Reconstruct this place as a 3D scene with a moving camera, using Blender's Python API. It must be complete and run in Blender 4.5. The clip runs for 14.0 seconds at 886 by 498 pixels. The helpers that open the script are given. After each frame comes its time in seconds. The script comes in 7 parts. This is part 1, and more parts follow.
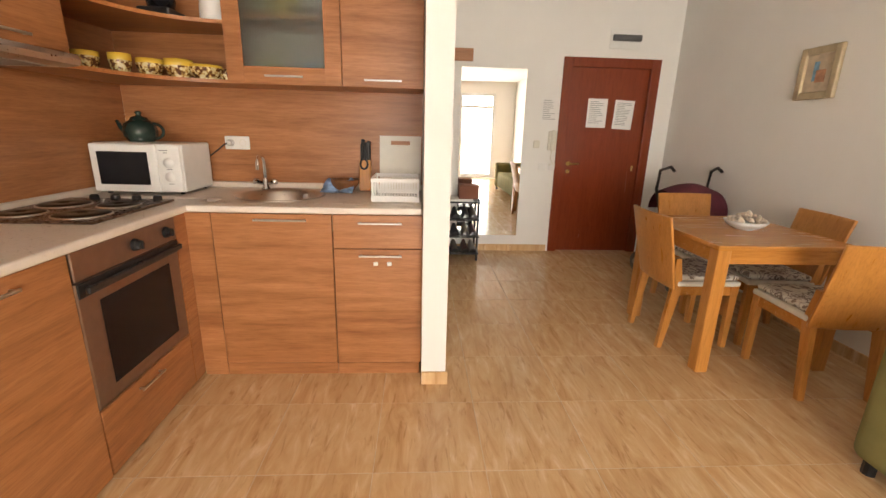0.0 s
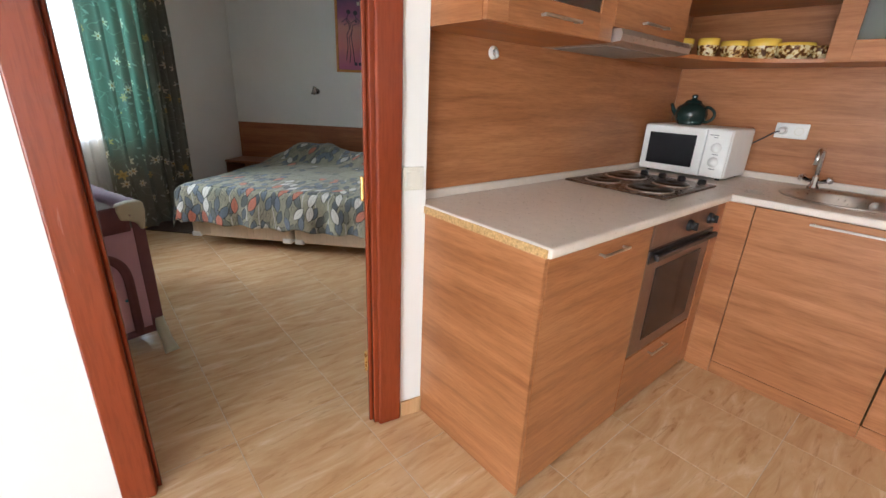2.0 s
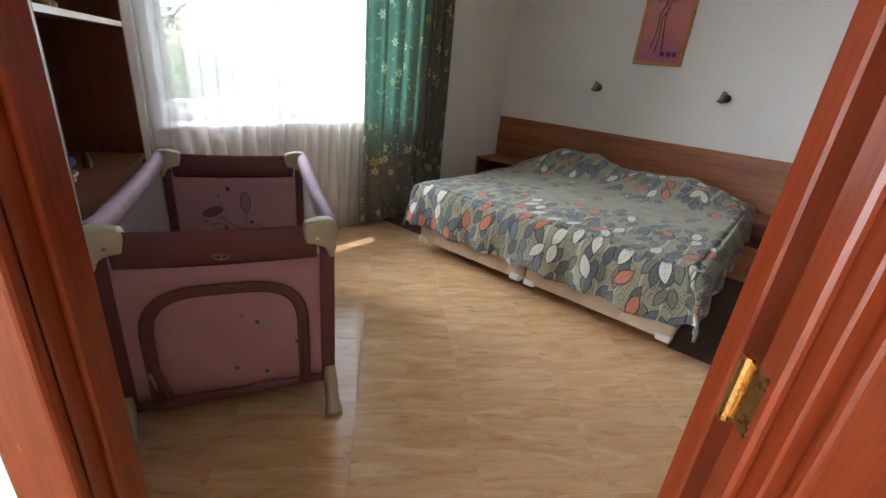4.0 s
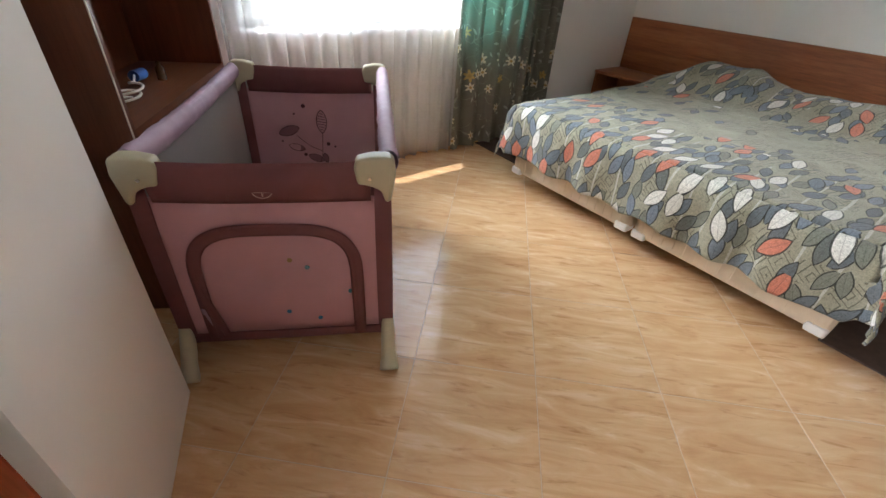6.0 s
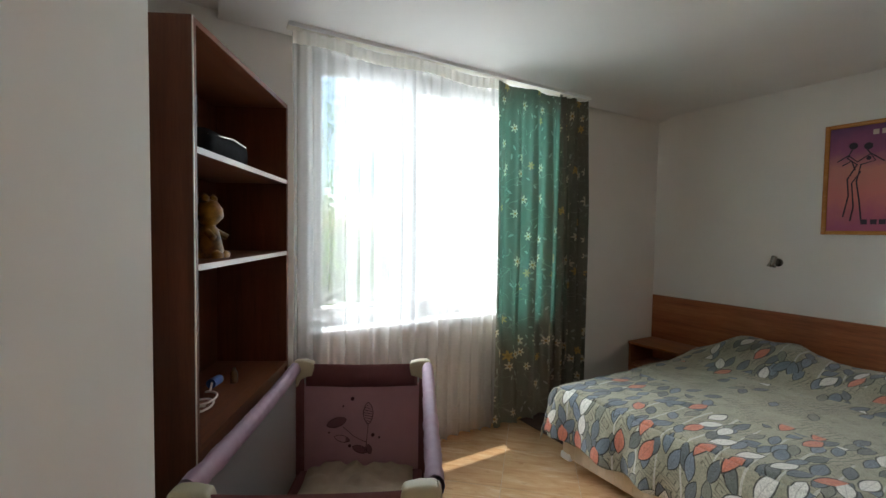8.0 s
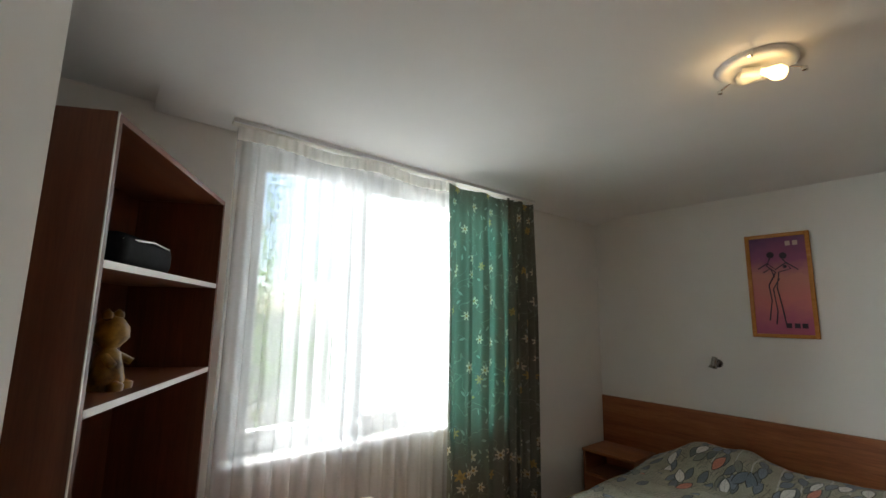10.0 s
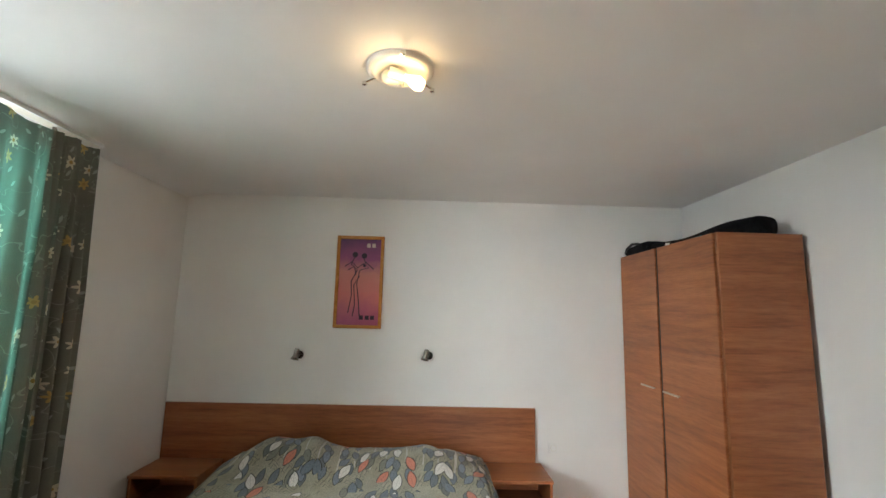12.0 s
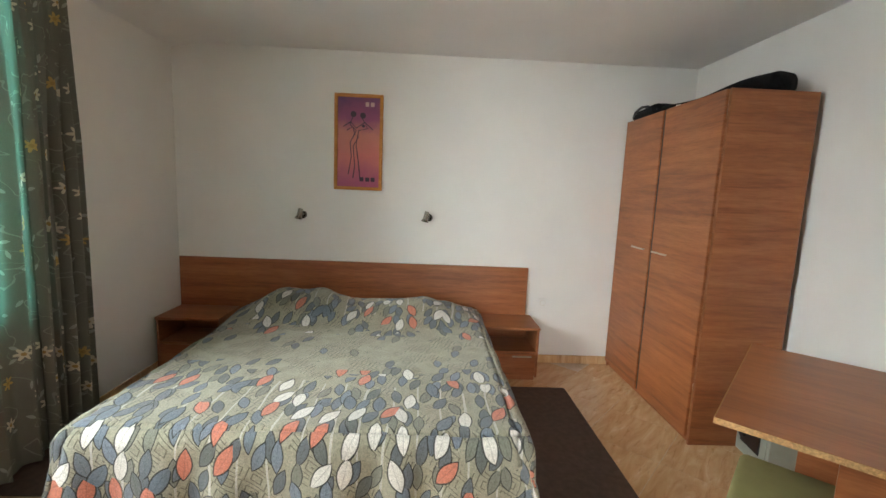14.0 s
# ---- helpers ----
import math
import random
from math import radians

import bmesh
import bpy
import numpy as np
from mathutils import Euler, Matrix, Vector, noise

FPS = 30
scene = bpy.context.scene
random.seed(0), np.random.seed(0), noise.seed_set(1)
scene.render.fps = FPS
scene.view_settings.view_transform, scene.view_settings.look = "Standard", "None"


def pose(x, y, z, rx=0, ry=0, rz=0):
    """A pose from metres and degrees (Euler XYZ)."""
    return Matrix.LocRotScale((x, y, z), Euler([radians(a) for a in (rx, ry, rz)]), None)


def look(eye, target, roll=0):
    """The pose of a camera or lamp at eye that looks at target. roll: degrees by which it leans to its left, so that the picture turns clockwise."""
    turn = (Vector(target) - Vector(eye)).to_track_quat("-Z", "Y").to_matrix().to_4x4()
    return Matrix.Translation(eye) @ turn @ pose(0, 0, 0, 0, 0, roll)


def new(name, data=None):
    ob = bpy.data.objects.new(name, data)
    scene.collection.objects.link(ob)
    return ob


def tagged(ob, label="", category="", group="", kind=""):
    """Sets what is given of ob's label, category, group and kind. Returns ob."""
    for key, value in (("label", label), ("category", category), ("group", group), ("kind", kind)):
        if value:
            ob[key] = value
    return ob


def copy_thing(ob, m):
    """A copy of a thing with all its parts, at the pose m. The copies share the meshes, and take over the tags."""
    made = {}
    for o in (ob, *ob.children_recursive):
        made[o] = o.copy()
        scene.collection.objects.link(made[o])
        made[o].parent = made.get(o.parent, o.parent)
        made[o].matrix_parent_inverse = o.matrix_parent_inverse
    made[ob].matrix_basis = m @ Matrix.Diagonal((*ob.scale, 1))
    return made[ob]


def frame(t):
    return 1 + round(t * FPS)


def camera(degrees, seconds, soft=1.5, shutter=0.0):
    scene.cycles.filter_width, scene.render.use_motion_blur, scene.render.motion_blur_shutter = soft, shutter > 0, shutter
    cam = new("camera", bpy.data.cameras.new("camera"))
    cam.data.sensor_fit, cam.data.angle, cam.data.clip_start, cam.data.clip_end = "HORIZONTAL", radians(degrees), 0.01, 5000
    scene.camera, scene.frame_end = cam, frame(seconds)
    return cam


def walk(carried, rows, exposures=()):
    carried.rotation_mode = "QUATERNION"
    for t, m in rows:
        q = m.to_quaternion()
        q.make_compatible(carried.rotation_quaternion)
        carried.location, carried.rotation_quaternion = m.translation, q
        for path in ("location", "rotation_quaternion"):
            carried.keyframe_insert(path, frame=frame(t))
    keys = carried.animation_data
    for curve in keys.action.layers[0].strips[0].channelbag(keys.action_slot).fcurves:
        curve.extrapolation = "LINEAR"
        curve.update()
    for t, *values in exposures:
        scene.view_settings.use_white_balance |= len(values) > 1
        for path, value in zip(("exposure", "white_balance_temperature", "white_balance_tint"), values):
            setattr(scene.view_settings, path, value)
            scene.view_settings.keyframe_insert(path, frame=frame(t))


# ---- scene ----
cam = camera(91.7, 14.0)
EXPOSURES = [(0, 1.15, 7600, 13), (0.5, 1.1, 6900, 10), (1.0, 1.0, 6200, 5), (1.5, 1.15, 5800, 5), (2.0, 1.15, 5900, 8), (2.4, 0.75, 6300, 10), (2.7, 0.7, 6400, 10),
             (4.8, 1.85, 6100, 10), (5.5, 2.15, 6200, 8), (6.2, 1.55, 6200, 10), (7.0, 1.05, 6400, 10), (7.5, 0.95, 6300, 6), (8.2, 1.0, 6300, 6), (10.3, 0.65, 6500, 6),
             (11.0, 0.2, 6500, 5), (11.4, 0.35, 6500, 6), (12.0, 1.75, 6300, 6), (12.5, 1.9, 6400, 6), (14, 1.85, 6500, 6)]
PATH = [
    (0, (0.068, -0.546, 1.323), (1.470, 0.778, 0.790), 1.5),
    (0.5, (-0.048, -0.601, 1.303), (0.939, 1.017, 0.665), 0.4),
    (1, (-0.159, -0.544, 1.306), (0.465, 1.239, 0.649), 0.5),
    (1.5, (-0.256, -0.461, 1.316), (0.008, 1.405, 0.645), 1.4),
    (1.8, (-0.347, -0.393, 1.339), (-0.329, 1.480, 0.639), 1.8),
    (2, (-0.412, -0.374, 1.334), (-0.624, 1.494, 0.651), 2.5),
    (2.1, (-0.446, -0.359, 1.334), (-0.777, 1.490, 0.647), 2.7),
    (2.4, (-0.534, -0.301, 1.334), (-1.216, 1.441, 0.629), 3.0),
    (2.5, (-0.576, -0.263, 1.320), (-1.326, 1.450, 0.612), 3.7),
    (2.7, (-0.614, -0.157, 1.318), (-1.504, 1.504, 0.649), 3.2),
    (4.8, (-1.054, 0.823, 1.271), (-2.253, 2.07, 0.268), 6.6),
    (5, (-1.065, 0.846, 1.25), (-2.234, 2.02, 0.13), 6.9),
    (5.5, (-1.078, 0.875, 1.233), (-2.232, 1.926, -0.018), 6.2),
    (6, (-1.087, 0.865, 1.272), (-2.386, 1.878, 0.139), 4.0),
    (6.5, (-1.092, 0.849, 1.334), (-2.561, 1.884, 0.455), 3.1),
    (7, (-1.089, 0.841, 1.397), (-2.672, 1.89, 0.769), 2.5),
    (7.5, (-1.093, 0.83, 1.461), (-2.764, 1.879, 1.132), 1.7),
    (8, (-1.077, 0.829, 1.504), (-2.785, 1.866, 1.419), 0.8),
    (8.2, (-1.117, 0.813, 1.52), (-2.818, 1.863, 1.472), 0.6),
    (10.3, (-1.318, 0.878, 1.672), (-2.739, 2.229, 2.066), -0.8),
    (10.5, (-1.39, 0.934, 1.698), (-2.651, 2.435, 2.094), -1.6),
    (11, (-1.513, 1.083, 1.742), (-2.249, 2.899, 2.139), -1.2),
    (11.5, (-1.555, 1.176, 1.709), (-1.791, 3.126, 2.089), 1.0),
    (12, (-1.553, 1.189, 1.688), (-1.498, 3.169, 1.969), 1.4),
    (12.5, (-1.537, 1.19, 1.657), (-1.454, 3.18, 1.829), 1.7),
    (13, (-1.58, 1.182, 1.597), (-1.462, 3.177, 1.651), 2.2),
    (13.5, (-1.569, 1.176, 1.561), (-1.472, 3.169, 1.425), 2.5),
    (14, (-1.557, 1.172, 1.539), (-1.481, 3.152, 1.271), 2.4),
]
walk(cam, [(t, look(eye, target, roll)) for t, eye, target, roll in PATH],
     exposures=EXPOSURES)

BED_LIGHT, SASH_LIGHT, LIVING_LIGHT = 345.0, 5.0, 70.0

# ---------- world, sun and daylight ----------
world = bpy.data.worlds.new("sky")
scene.world = world
world.use_nodes = True
wn = world.node_tree
sky = wn.nodes.new("ShaderNodeTexSky")
sky.sky_type, sky.sun_disc = "NISHITA", False
SUN_EL, SUN_AZ = 71.0, 284.0          # azimuth: clockwise from +y
sky.sun_elevation, sky.sun_rotation = radians(SUN_EL), radians(SUN_AZ)
wn.links.new(sky.outputs[0], wn.nodes["Background"].inputs[0])
wn.nodes["Background"].inputs[1].default_value = 0.15

sun_data = bpy.data.lights.new("sun", "SUN")
sun_data.energy, sun_data.angle, sun_data.color = 2.0, radians(0.5), (1.0, 0.95, 0.87)
sun = new("sun", sun_data)
_a, _e = radians(SUN_AZ), radians(SUN_EL)
sun_dir = Vector((math.sin(_a) * math.cos(_e), math.cos(_a) * math.cos(_e), math.sin(_e)))
sun.matrix_world = look(sun_dir * 30, (0, 0, 0))


def window_light(name, m, w, h, power, color=(0.93, 0.97, 1.0)):
    d = bpy.data.lights.new(name, "AREA")
    d.shape, d.size, d.size_y, d.energy, d.color = "RECTANGLE", w, h, power, color
    ob = new(name, d)
    ob.matrix_world = m
    return ob


# ---------- frames of reference ----------
KM = pose(0.703, 1.806, 0, 0, 0, -43.2)      # kitchen and living room axes


def KW(x, y):
    v = KM @ Vector((x, y, 0))
    return (v.x, v.y)


CEIL = 2.66


# ---------- mesh helpers ----------
def box(bm, x0, y0, z0, x1, y1, z1, bev=0.0, seg=1):
    m = Matrix.Translation(((x0 + x1) / 2, (y0 + y1) / 2, (z0 + z1) / 2)) @ Matrix.Diagonal((abs(x1 - x0), abs(y1 - y0), abs(z1 - z0), 1))
    r = bmesh.ops.create_cube(bm, size=1, matrix=m)
    if bev:
        es = list({e for v in r["verts"] for e in v.link_edges})
        bmesh.ops.bevel(bm, geom=es, offset=bev, segments=seg, affect="EDGES", profile=0.5)
    return bm


def mbox(*a, **k):
    return box(bmesh.new(), *a, **k)


def lathe(bm, prof, seg=24, m=None):
    m = m or Matrix()
    rings = []
    for r, z in prof:
        if r < 1e-6:
            rings.append([bm.verts.new(m @ Vector((0, 0, z)))])
        else:
            rings.append([bm.verts.new(m @ Vector((r * math.cos(2 * math.pi * i / seg), r * math.sin(2 * math.pi * i / seg), z))) for i in range(seg)])
    for a, b in zip(rings, rings[1:]):
        for i in range(seg):
            j = (i + 1) % seg
            if len(a) == 1 and len(b) == 1:
                continue
            if len(a) == 1:
                bm.faces.new((a[0], b[i], b[j]))
            elif len(b) == 1:
                bm.faces.new((a[i], a[j], b[0]))
            else:
                bm.faces.new((a[i], a[j], b[j], b[i]))
    return bm


def rod(bm, p, q, r, seg=10, r2=None):
    p, q = Vector(p), Vector(q)
    turn = (q - p).to_track_quat("Z", "Y").to_matrix().to_4x4()
    L = (q - p).length
    return lathe(bm, [(0, 0), (r, 0), (r if r2 is None else r2, L), (0, L)], seg, Matrix.Translation(p) @ turn)


def tube(bm, pts, r, seg=8):
    pts = [Vector(p) for p in pts]
    rings, up = [], Vector((0.13, 0.21, 0.97))
    for i, p in enumerate(pts):
        d = (pts[min(i + 1, len(pts) - 1)] - pts[max(i - 1, 0)]).normalized()
        a = d.cross(up).normalized() if abs(d.dot(up)) < 0.98 else d.cross(Vector((1, 0, 0))).normalized()
        b = d.cross(a)
        rr = r[i] if isinstance(r, (list, tuple)) else r
        rings.append([bm.verts.new(p + a * rr * math.cos(2 * math.pi * k / seg) + b * rr * math.sin(2 * math.pi * k / seg)) for k in range(seg)])
    for a, b in zip(rings, rings[1:]):
        for k in range(seg):
            bm.faces.new((a[k], a[(k + 1) % seg], b[(k + 1) % seg], b[k]))
    bm.faces.new(rings[0][::-1])
    bm.faces.new(rings[-1])
    return bm


def prism(bm, poly, z0, z1):
    lo = [bm.verts.new((x, y, z0)) for x, y in poly]
    hi = [bm.verts.new((x, y, z1)) for x, y in poly]
    n = len(poly)
    bm.faces.new(lo[::-1])
    bm.faces.new(hi)
    for i in range(n):
        bm.faces.new((lo[i], lo[(i + 1) % n], hi[(i + 1) % n], hi[i]))
    bmesh.ops.recalc_face_normals(bm, faces=bm.faces)
    return bm


def slab(bm, outline, thick, m=None):
    """An outline in local x, z extruded along y, centred on y = 0."""
    m = m or Matrix()
    a = [bm.verts.new(m @ Vector((x, -thick / 2, z))) for x, z in outline]
    b = [bm.verts.new(m @ Vector((x, thick / 2, z))) for x, z in outline]
    n = len(outline)
    fs = [bm.faces.new(a), bm.faces.new(b[::-1])]
    for i in range(n):
        fs.append(bm.faces.new((a[(i + 1) % n], a[i], b[i], b[(i + 1) % n])))
    bmesh.ops.recalc_face_normals(bm, faces=fs)
    return bm


def sheet(bm, f, nu, nv, uv=None):
    """A grid of f(u, v) with u and v in 0..1; uv(u, v) gives its surface coordinates in metres."""
    layer = bm.loops.layers.uv.verify() if uv else None
    vs = [[bm.verts.new(f(i / nu, j / nv)) for j in range(nv + 1)] for i in range(nu + 1)]
    for i in range(nu):
        for j in range(nv):
            fc = bm.faces.new((vs[i][j], vs[i + 1][j], vs[i + 1][j + 1], vs[i][j + 1]))
            fc.smooth = True
            if uv:
                for lp, (a, b) in zip(fc.loops, ((i, j), (i + 1, j), (i + 1, j + 1), (i, j + 1))):
                    lp[layer].uv = uv(a / nu, b / nv)
    return bm


def smooth_all(bm):
    for f in bm.faces:
        f.smooth = True
    return bm


def mesh_object(name, bm, material):
    me = bpy.data.meshes.new(name)
    bm.normal_update()
    bm.to_mesh(me)
    bm.free()
    me.materials.append(material)
    return new(name, me)


def part(name, bm, material, parent, label="", m=None):
    ob = mesh_object(name, bm, material)
    ob.parent = parent
    if m is not None:
        ob.matrix_basis = m
    if label:
        ob["label"] = label
    return ob


def thing(name, m, label, category, group="", kind=""):
    ob = new(name)
    ob.empty_display_size = 0.05
    ob.matrix_world = m
    return tagged(ob, label, category, group, kind)


def structure(name, bm, material, label, category, m=None):
    ob = mesh_object(name, bm, material)
    if m is not None:
        ob.matrix_world = m
    return tagged(ob, label, category, kind="structure")


# ---------- materials ----------
def blank(name):
    m = bpy.data.materials.new(name)
    m.use_nodes = True
    nt = m.node_tree
    return m, nt, nt.nodes["Principled BSDF"]


def put_in(nt, sock, v):
    if isinstance(v, bpy.types.NodeSocket):
        nt.links.new(v, sock)
    else:
        sock.default_value = v


def coords(nt, kind="Object"):
    return nt.nodes.new("ShaderNodeTexCoord").outputs[kind]


def mapped(nt, vec, scale=(1, 1, 1), loc=(0, 0, 0), rot=(0, 0, 0)):
    n = nt.nodes.new("ShaderNodeMapping")
    put_in(nt, n.inputs["Vector"], vec)
    n.inputs["Scale"].default_value, n.inputs["Location"].default_value, n.inputs["Rotation"].default_value = scale, loc, rot
    return n.outputs[0]


def noise_of(nt, vec, scale, detail=4.0, rough=0.55, distort=0.0):
    n = nt.nodes.new("ShaderNodeTexNoise")
    put_in(nt, n.inputs["Vector"], vec)
    n.inputs["Scale"].default_value, n.inputs["Detail"].default_value = scale, detail
    n.inputs["Roughness"].default_value, n.inputs["Distortion"].default_value = rough, distort
    return n.outputs["Fac"]


def calc(nt, op, a, b=0.0, clamp=False):
    n = nt.nodes.new("ShaderNodeMath")
    n.operation, n.use_clamp = op, clamp
    put_in(nt, n.inputs[0], a)
    put_in(nt, n.inputs[1], b)
    return n.outputs[0]


def vcalc(nt, op, a, b=(0, 0, 0)):
    n = nt.nodes.new("ShaderNodeVectorMath")
    n.operation = op
    put_in(nt, n.inputs[0], a)
    put_in(nt, n.inputs[1], b)
    return n.outputs[0]


def ramp(nt, fac, stops, constant=False):
    n = nt.nodes.new("ShaderNodeValToRGB")
    put_in(nt, n.inputs[0], fac)
    r = n.color_ramp
    if constant:
        r.interpolation = "CONSTANT"
    while len(r.elements) < len(stops):
        r.elements.new(0.5)
    for e, (p, c) in zip(r.elements, stops):
        e.position, e.color = p, (*c, 1) if len(c) == 3 else c
    return n.outputs[0]


def blend(nt, fac, a, b, kind="MIX"):
    n = nt.nodes.new("ShaderNodeMixRGB")
    n.blend_type = kind
    put_in(nt, n.inputs[0], fac)
    for s, v in ((n.inputs[1], a), (n.inputs[2], b)):
        put_in(nt, s, (*v, 1) if isinstance(v, tuple) and len(v) == 3 else v)
    return n.outputs[0]


def bump(nt, bs, h, strength=0.2, dist=0.002):
    n = nt.nodes.new("ShaderNodeBump")
    put_in(nt, n.inputs["Height"], h)
    n.inputs["Strength"].default_value, n.inputs["Distance"].default_value = strength, dist
    nt.links.new(n.outputs[0], bs.inputs["Normal"])


def plain(name, color, rough=0.5, metal=0.0, vary=0.08, scale=9.0, relief=0.0, fine=180.0, spec=None):
    """Paint, plastic, metal or cloth of one colour, with soft patches and a fine relief."""
    m, nt, bs = blank(name)
    v = coords(nt)
    n = noise_of(nt, v, scale, 5)
    lo, hi = tuple(c * (1 - vary) for c in color), tuple(min(1, c * (1 + vary)) for c in color)
    nt.links.new(ramp(nt, n, [(0.3, lo), (0.7, hi)]), bs.inputs["Base Color"])
    rr = calc(nt, "MULTIPLY_ADD", noise_of(nt, v, scale * 3, 3), 0.16)
    rr.node.inputs[2].default_value = rough - 0.08
    nt.links.new(rr, bs.inputs["Roughness"])
    bs.inputs["Metallic"].default_value = metal
    if spec is not None:
        bs.inputs["Specular IOR Level"].default_value = spec
    if relief:
        bump(nt, bs, noise_of(nt, v, fine, 3), relief, 0.001)
    return m


def wood(name, lo, mid, hi, axis, rough=0.38, fine=1.0):
    """Wood decor whose grain runs along the axis 'x', 'y', 'xy' (level on upright faces) or 'z'."""
    m, nt, bs = blank(name)
    s = {"x": (1.1, 16, 16), "y": (16, 1.1, 16), "xy": (1.3, 1.3, 17), "z": (15, 15, 1.0)}[axis]
    info = nt.nodes.new("ShaderNodeObjectInfo").outputs["Random"]
    v = vcalc(nt, "ADD", coords(nt), calc(nt, "MULTIPLY", info, 7.0))
    wide = noise_of(nt, mapped(nt, v, tuple(c * 0.32 for c in s)), 1.3 * fine, 3, 0.6, 0.9)
    lines = noise_of(nt, mapped(nt, v, s), 2.0 * fine, 6, 0.62, 0.5)
    hair = noise_of(nt, mapped(nt, v, tuple(c * 4 for c in s)), 2.4 * fine, 3, 0.6)
    f = calc(nt, "ADD", calc(nt, "MULTIPLY", wide, 0.5), calc(nt, "MULTIPLY", lines, 0.5))
    col = ramp(nt, f, [(0.35, lo), (0.5, mid), (0.65, hi)])
    dark = ramp(nt, hair, [(0.40, (0.72, 0.66, 0.6)), (0.52, (1, 1, 1))])
    nt.links.new(blend(nt, 0.45, col, dark, "MULTIPLY"), bs.inputs["Base Color"])
    rr = calc(nt, "MULTIPLY_ADD", lines, 0.18)
    rr.node.inputs[2].default_value = rough - 0.09
    nt.links.new(rr, bs.inputs["Roughness"])
    bump(nt, bs, hair, 0.08, 0.0006)
    return m


def wall_paint(name, color):
    m, nt, bs = blank(name)
    v = coords(nt)
    big = noise_of(nt, v, 1.1, 4, 0.6)
    lo, hi = tuple(c * 0.955 for c in color), tuple(min(1, c * 1.02) for c in color)
    nt.links.new(ramp(nt, big, [(0.3, lo), (0.7, hi)]), bs.inputs["Base Color"])
    bs.inputs["Roughness"].default_value = 0.75
    bs.inputs["Specular IOR Level"].default_value = 0.25
    h = calc(nt, "ADD", noise_of(nt, v, 95, 4, 0.6), calc(nt, "MULTIPLY", noise_of(nt, v, 7, 3), 1.5))
    bump(nt, bs, h, 0.12, 0.0015)
    return m


def tile_stone(name):
    m, nt, bs = blank(name)
    info = nt.nodes.new("ShaderNodeObjectInfo").outputs["Random"]
    v = vcalc(nt, "ADD", coords(nt), calc(nt, "MULTIPLY", info, 19.0))
    flow = mapped(nt, v, (7.5, 1.5, 1), rot=(0, 0, 0.22))
    a = noise_of(nt, flow, 2.0, 6, 0.62, 1.1)
    b = noise_of(nt, mapped(nt, v, (16, 2.6, 1), rot=(0, 0, 0.30)), 2.4, 5, 0.6, 0.8)
    cloud = noise_of(nt, v, 3.0, 3)
    col = ramp(nt, a, [(0.30, (0.56, 0.335, 0.165)), (0.45, (0.645, 0.41, 0.215)), (0.58, (0.70, 0.475, 0.272)), (0.72, (0.79, 0.60, 0.39))])
    vein = ramp(nt, b, [(0.30, (0.62, 0.48, 0.36)), (0.43, (1, 1, 1))])
    col = blend(nt, 0.60, col, vein, "MULTIPLY")
    col = blend(nt, 0.35, col, ramp(nt, cloud, [(0.3, (0.86, 0.8, 0.72)), (0.7, (1, 1, 1))]), "MULTIPLY")
    tone = ramp(nt, info, [(0.0, (0.95, 0.94, 0.92)), (1.0, (1.0, 1.0, 1.0))])
    nt.links.new(blend(nt, 1.0, col, tone, "MULTIPLY"), bs.inputs["Base Color"])
    rr = calc(nt, "MULTIPLY_ADD", b, 0.12)
    rr.node.inputs[2].default_value = 0.10
    bs.inputs["Specular IOR Level"].default_value = 0.45
    nt.links.new(rr, bs.inputs["Roughness"])
    bump(nt, bs, a, 0.035, 0.001)
    return m


def glass(name, tint=(1, 1, 1), rough=0.0):
    m, nt, bs = blank(name)
    bs.inputs["Base Color"].default_value = (*tint, 1)
    bs.inputs["Roughness"].default_value = rough
    bs.inputs["Transmission Weight"].default_value = 1.0
    bs.inputs["IOR"].default_value = 1.45
    return m


def cell_shape(nt, vec, cell, angle_span, angle_mid, seed):
    """Local coordinates and random colour of a scatter of motifs over surface coordinates."""
    v = mapped(nt, vec, (1 / cell[0], 1 / cell[1], 0), (seed, seed * 0.7, 0))
    vo = nt.nodes.new("ShaderNodeTexVoronoi")
    vo.voronoi_dimensions = "2D"
    put_in(nt, vo.inputs["Vector"], v)
    vo.inputs["Scale"].default_value, vo.inputs["Randomness"].default_value = 1.0, 0.75
    local = vcalc(nt, "SUBTRACT", v, vo.outputs["Position"])
    sep = nt.nodes.new("ShaderNodeSeparateColor")
    nt.links.new(vo.outputs["Color"], sep.inputs[0])
    rot = nt.nodes.new("ShaderNodeVectorRotate")
    rot.rotation_type = "Z_AXIS"
    nt.links.new(local, rot.inputs["Vector"])
    ang = calc(nt, "MULTIPLY_ADD", sep.outputs[0], angle_span)
    ang.node.inputs[2].default_value = angle_mid - angle_span / 2
    nt.links.new(ang, rot.inputs["Angle"])
    xyz = nt.nodes.new("ShaderNodeSeparateXYZ")
    nt.links.new(rot.outputs[0], xyz.inputs[0])
    return xyz.outputs[0], xyz.outputs[1], sep.outputs[1], sep.outputs[2]


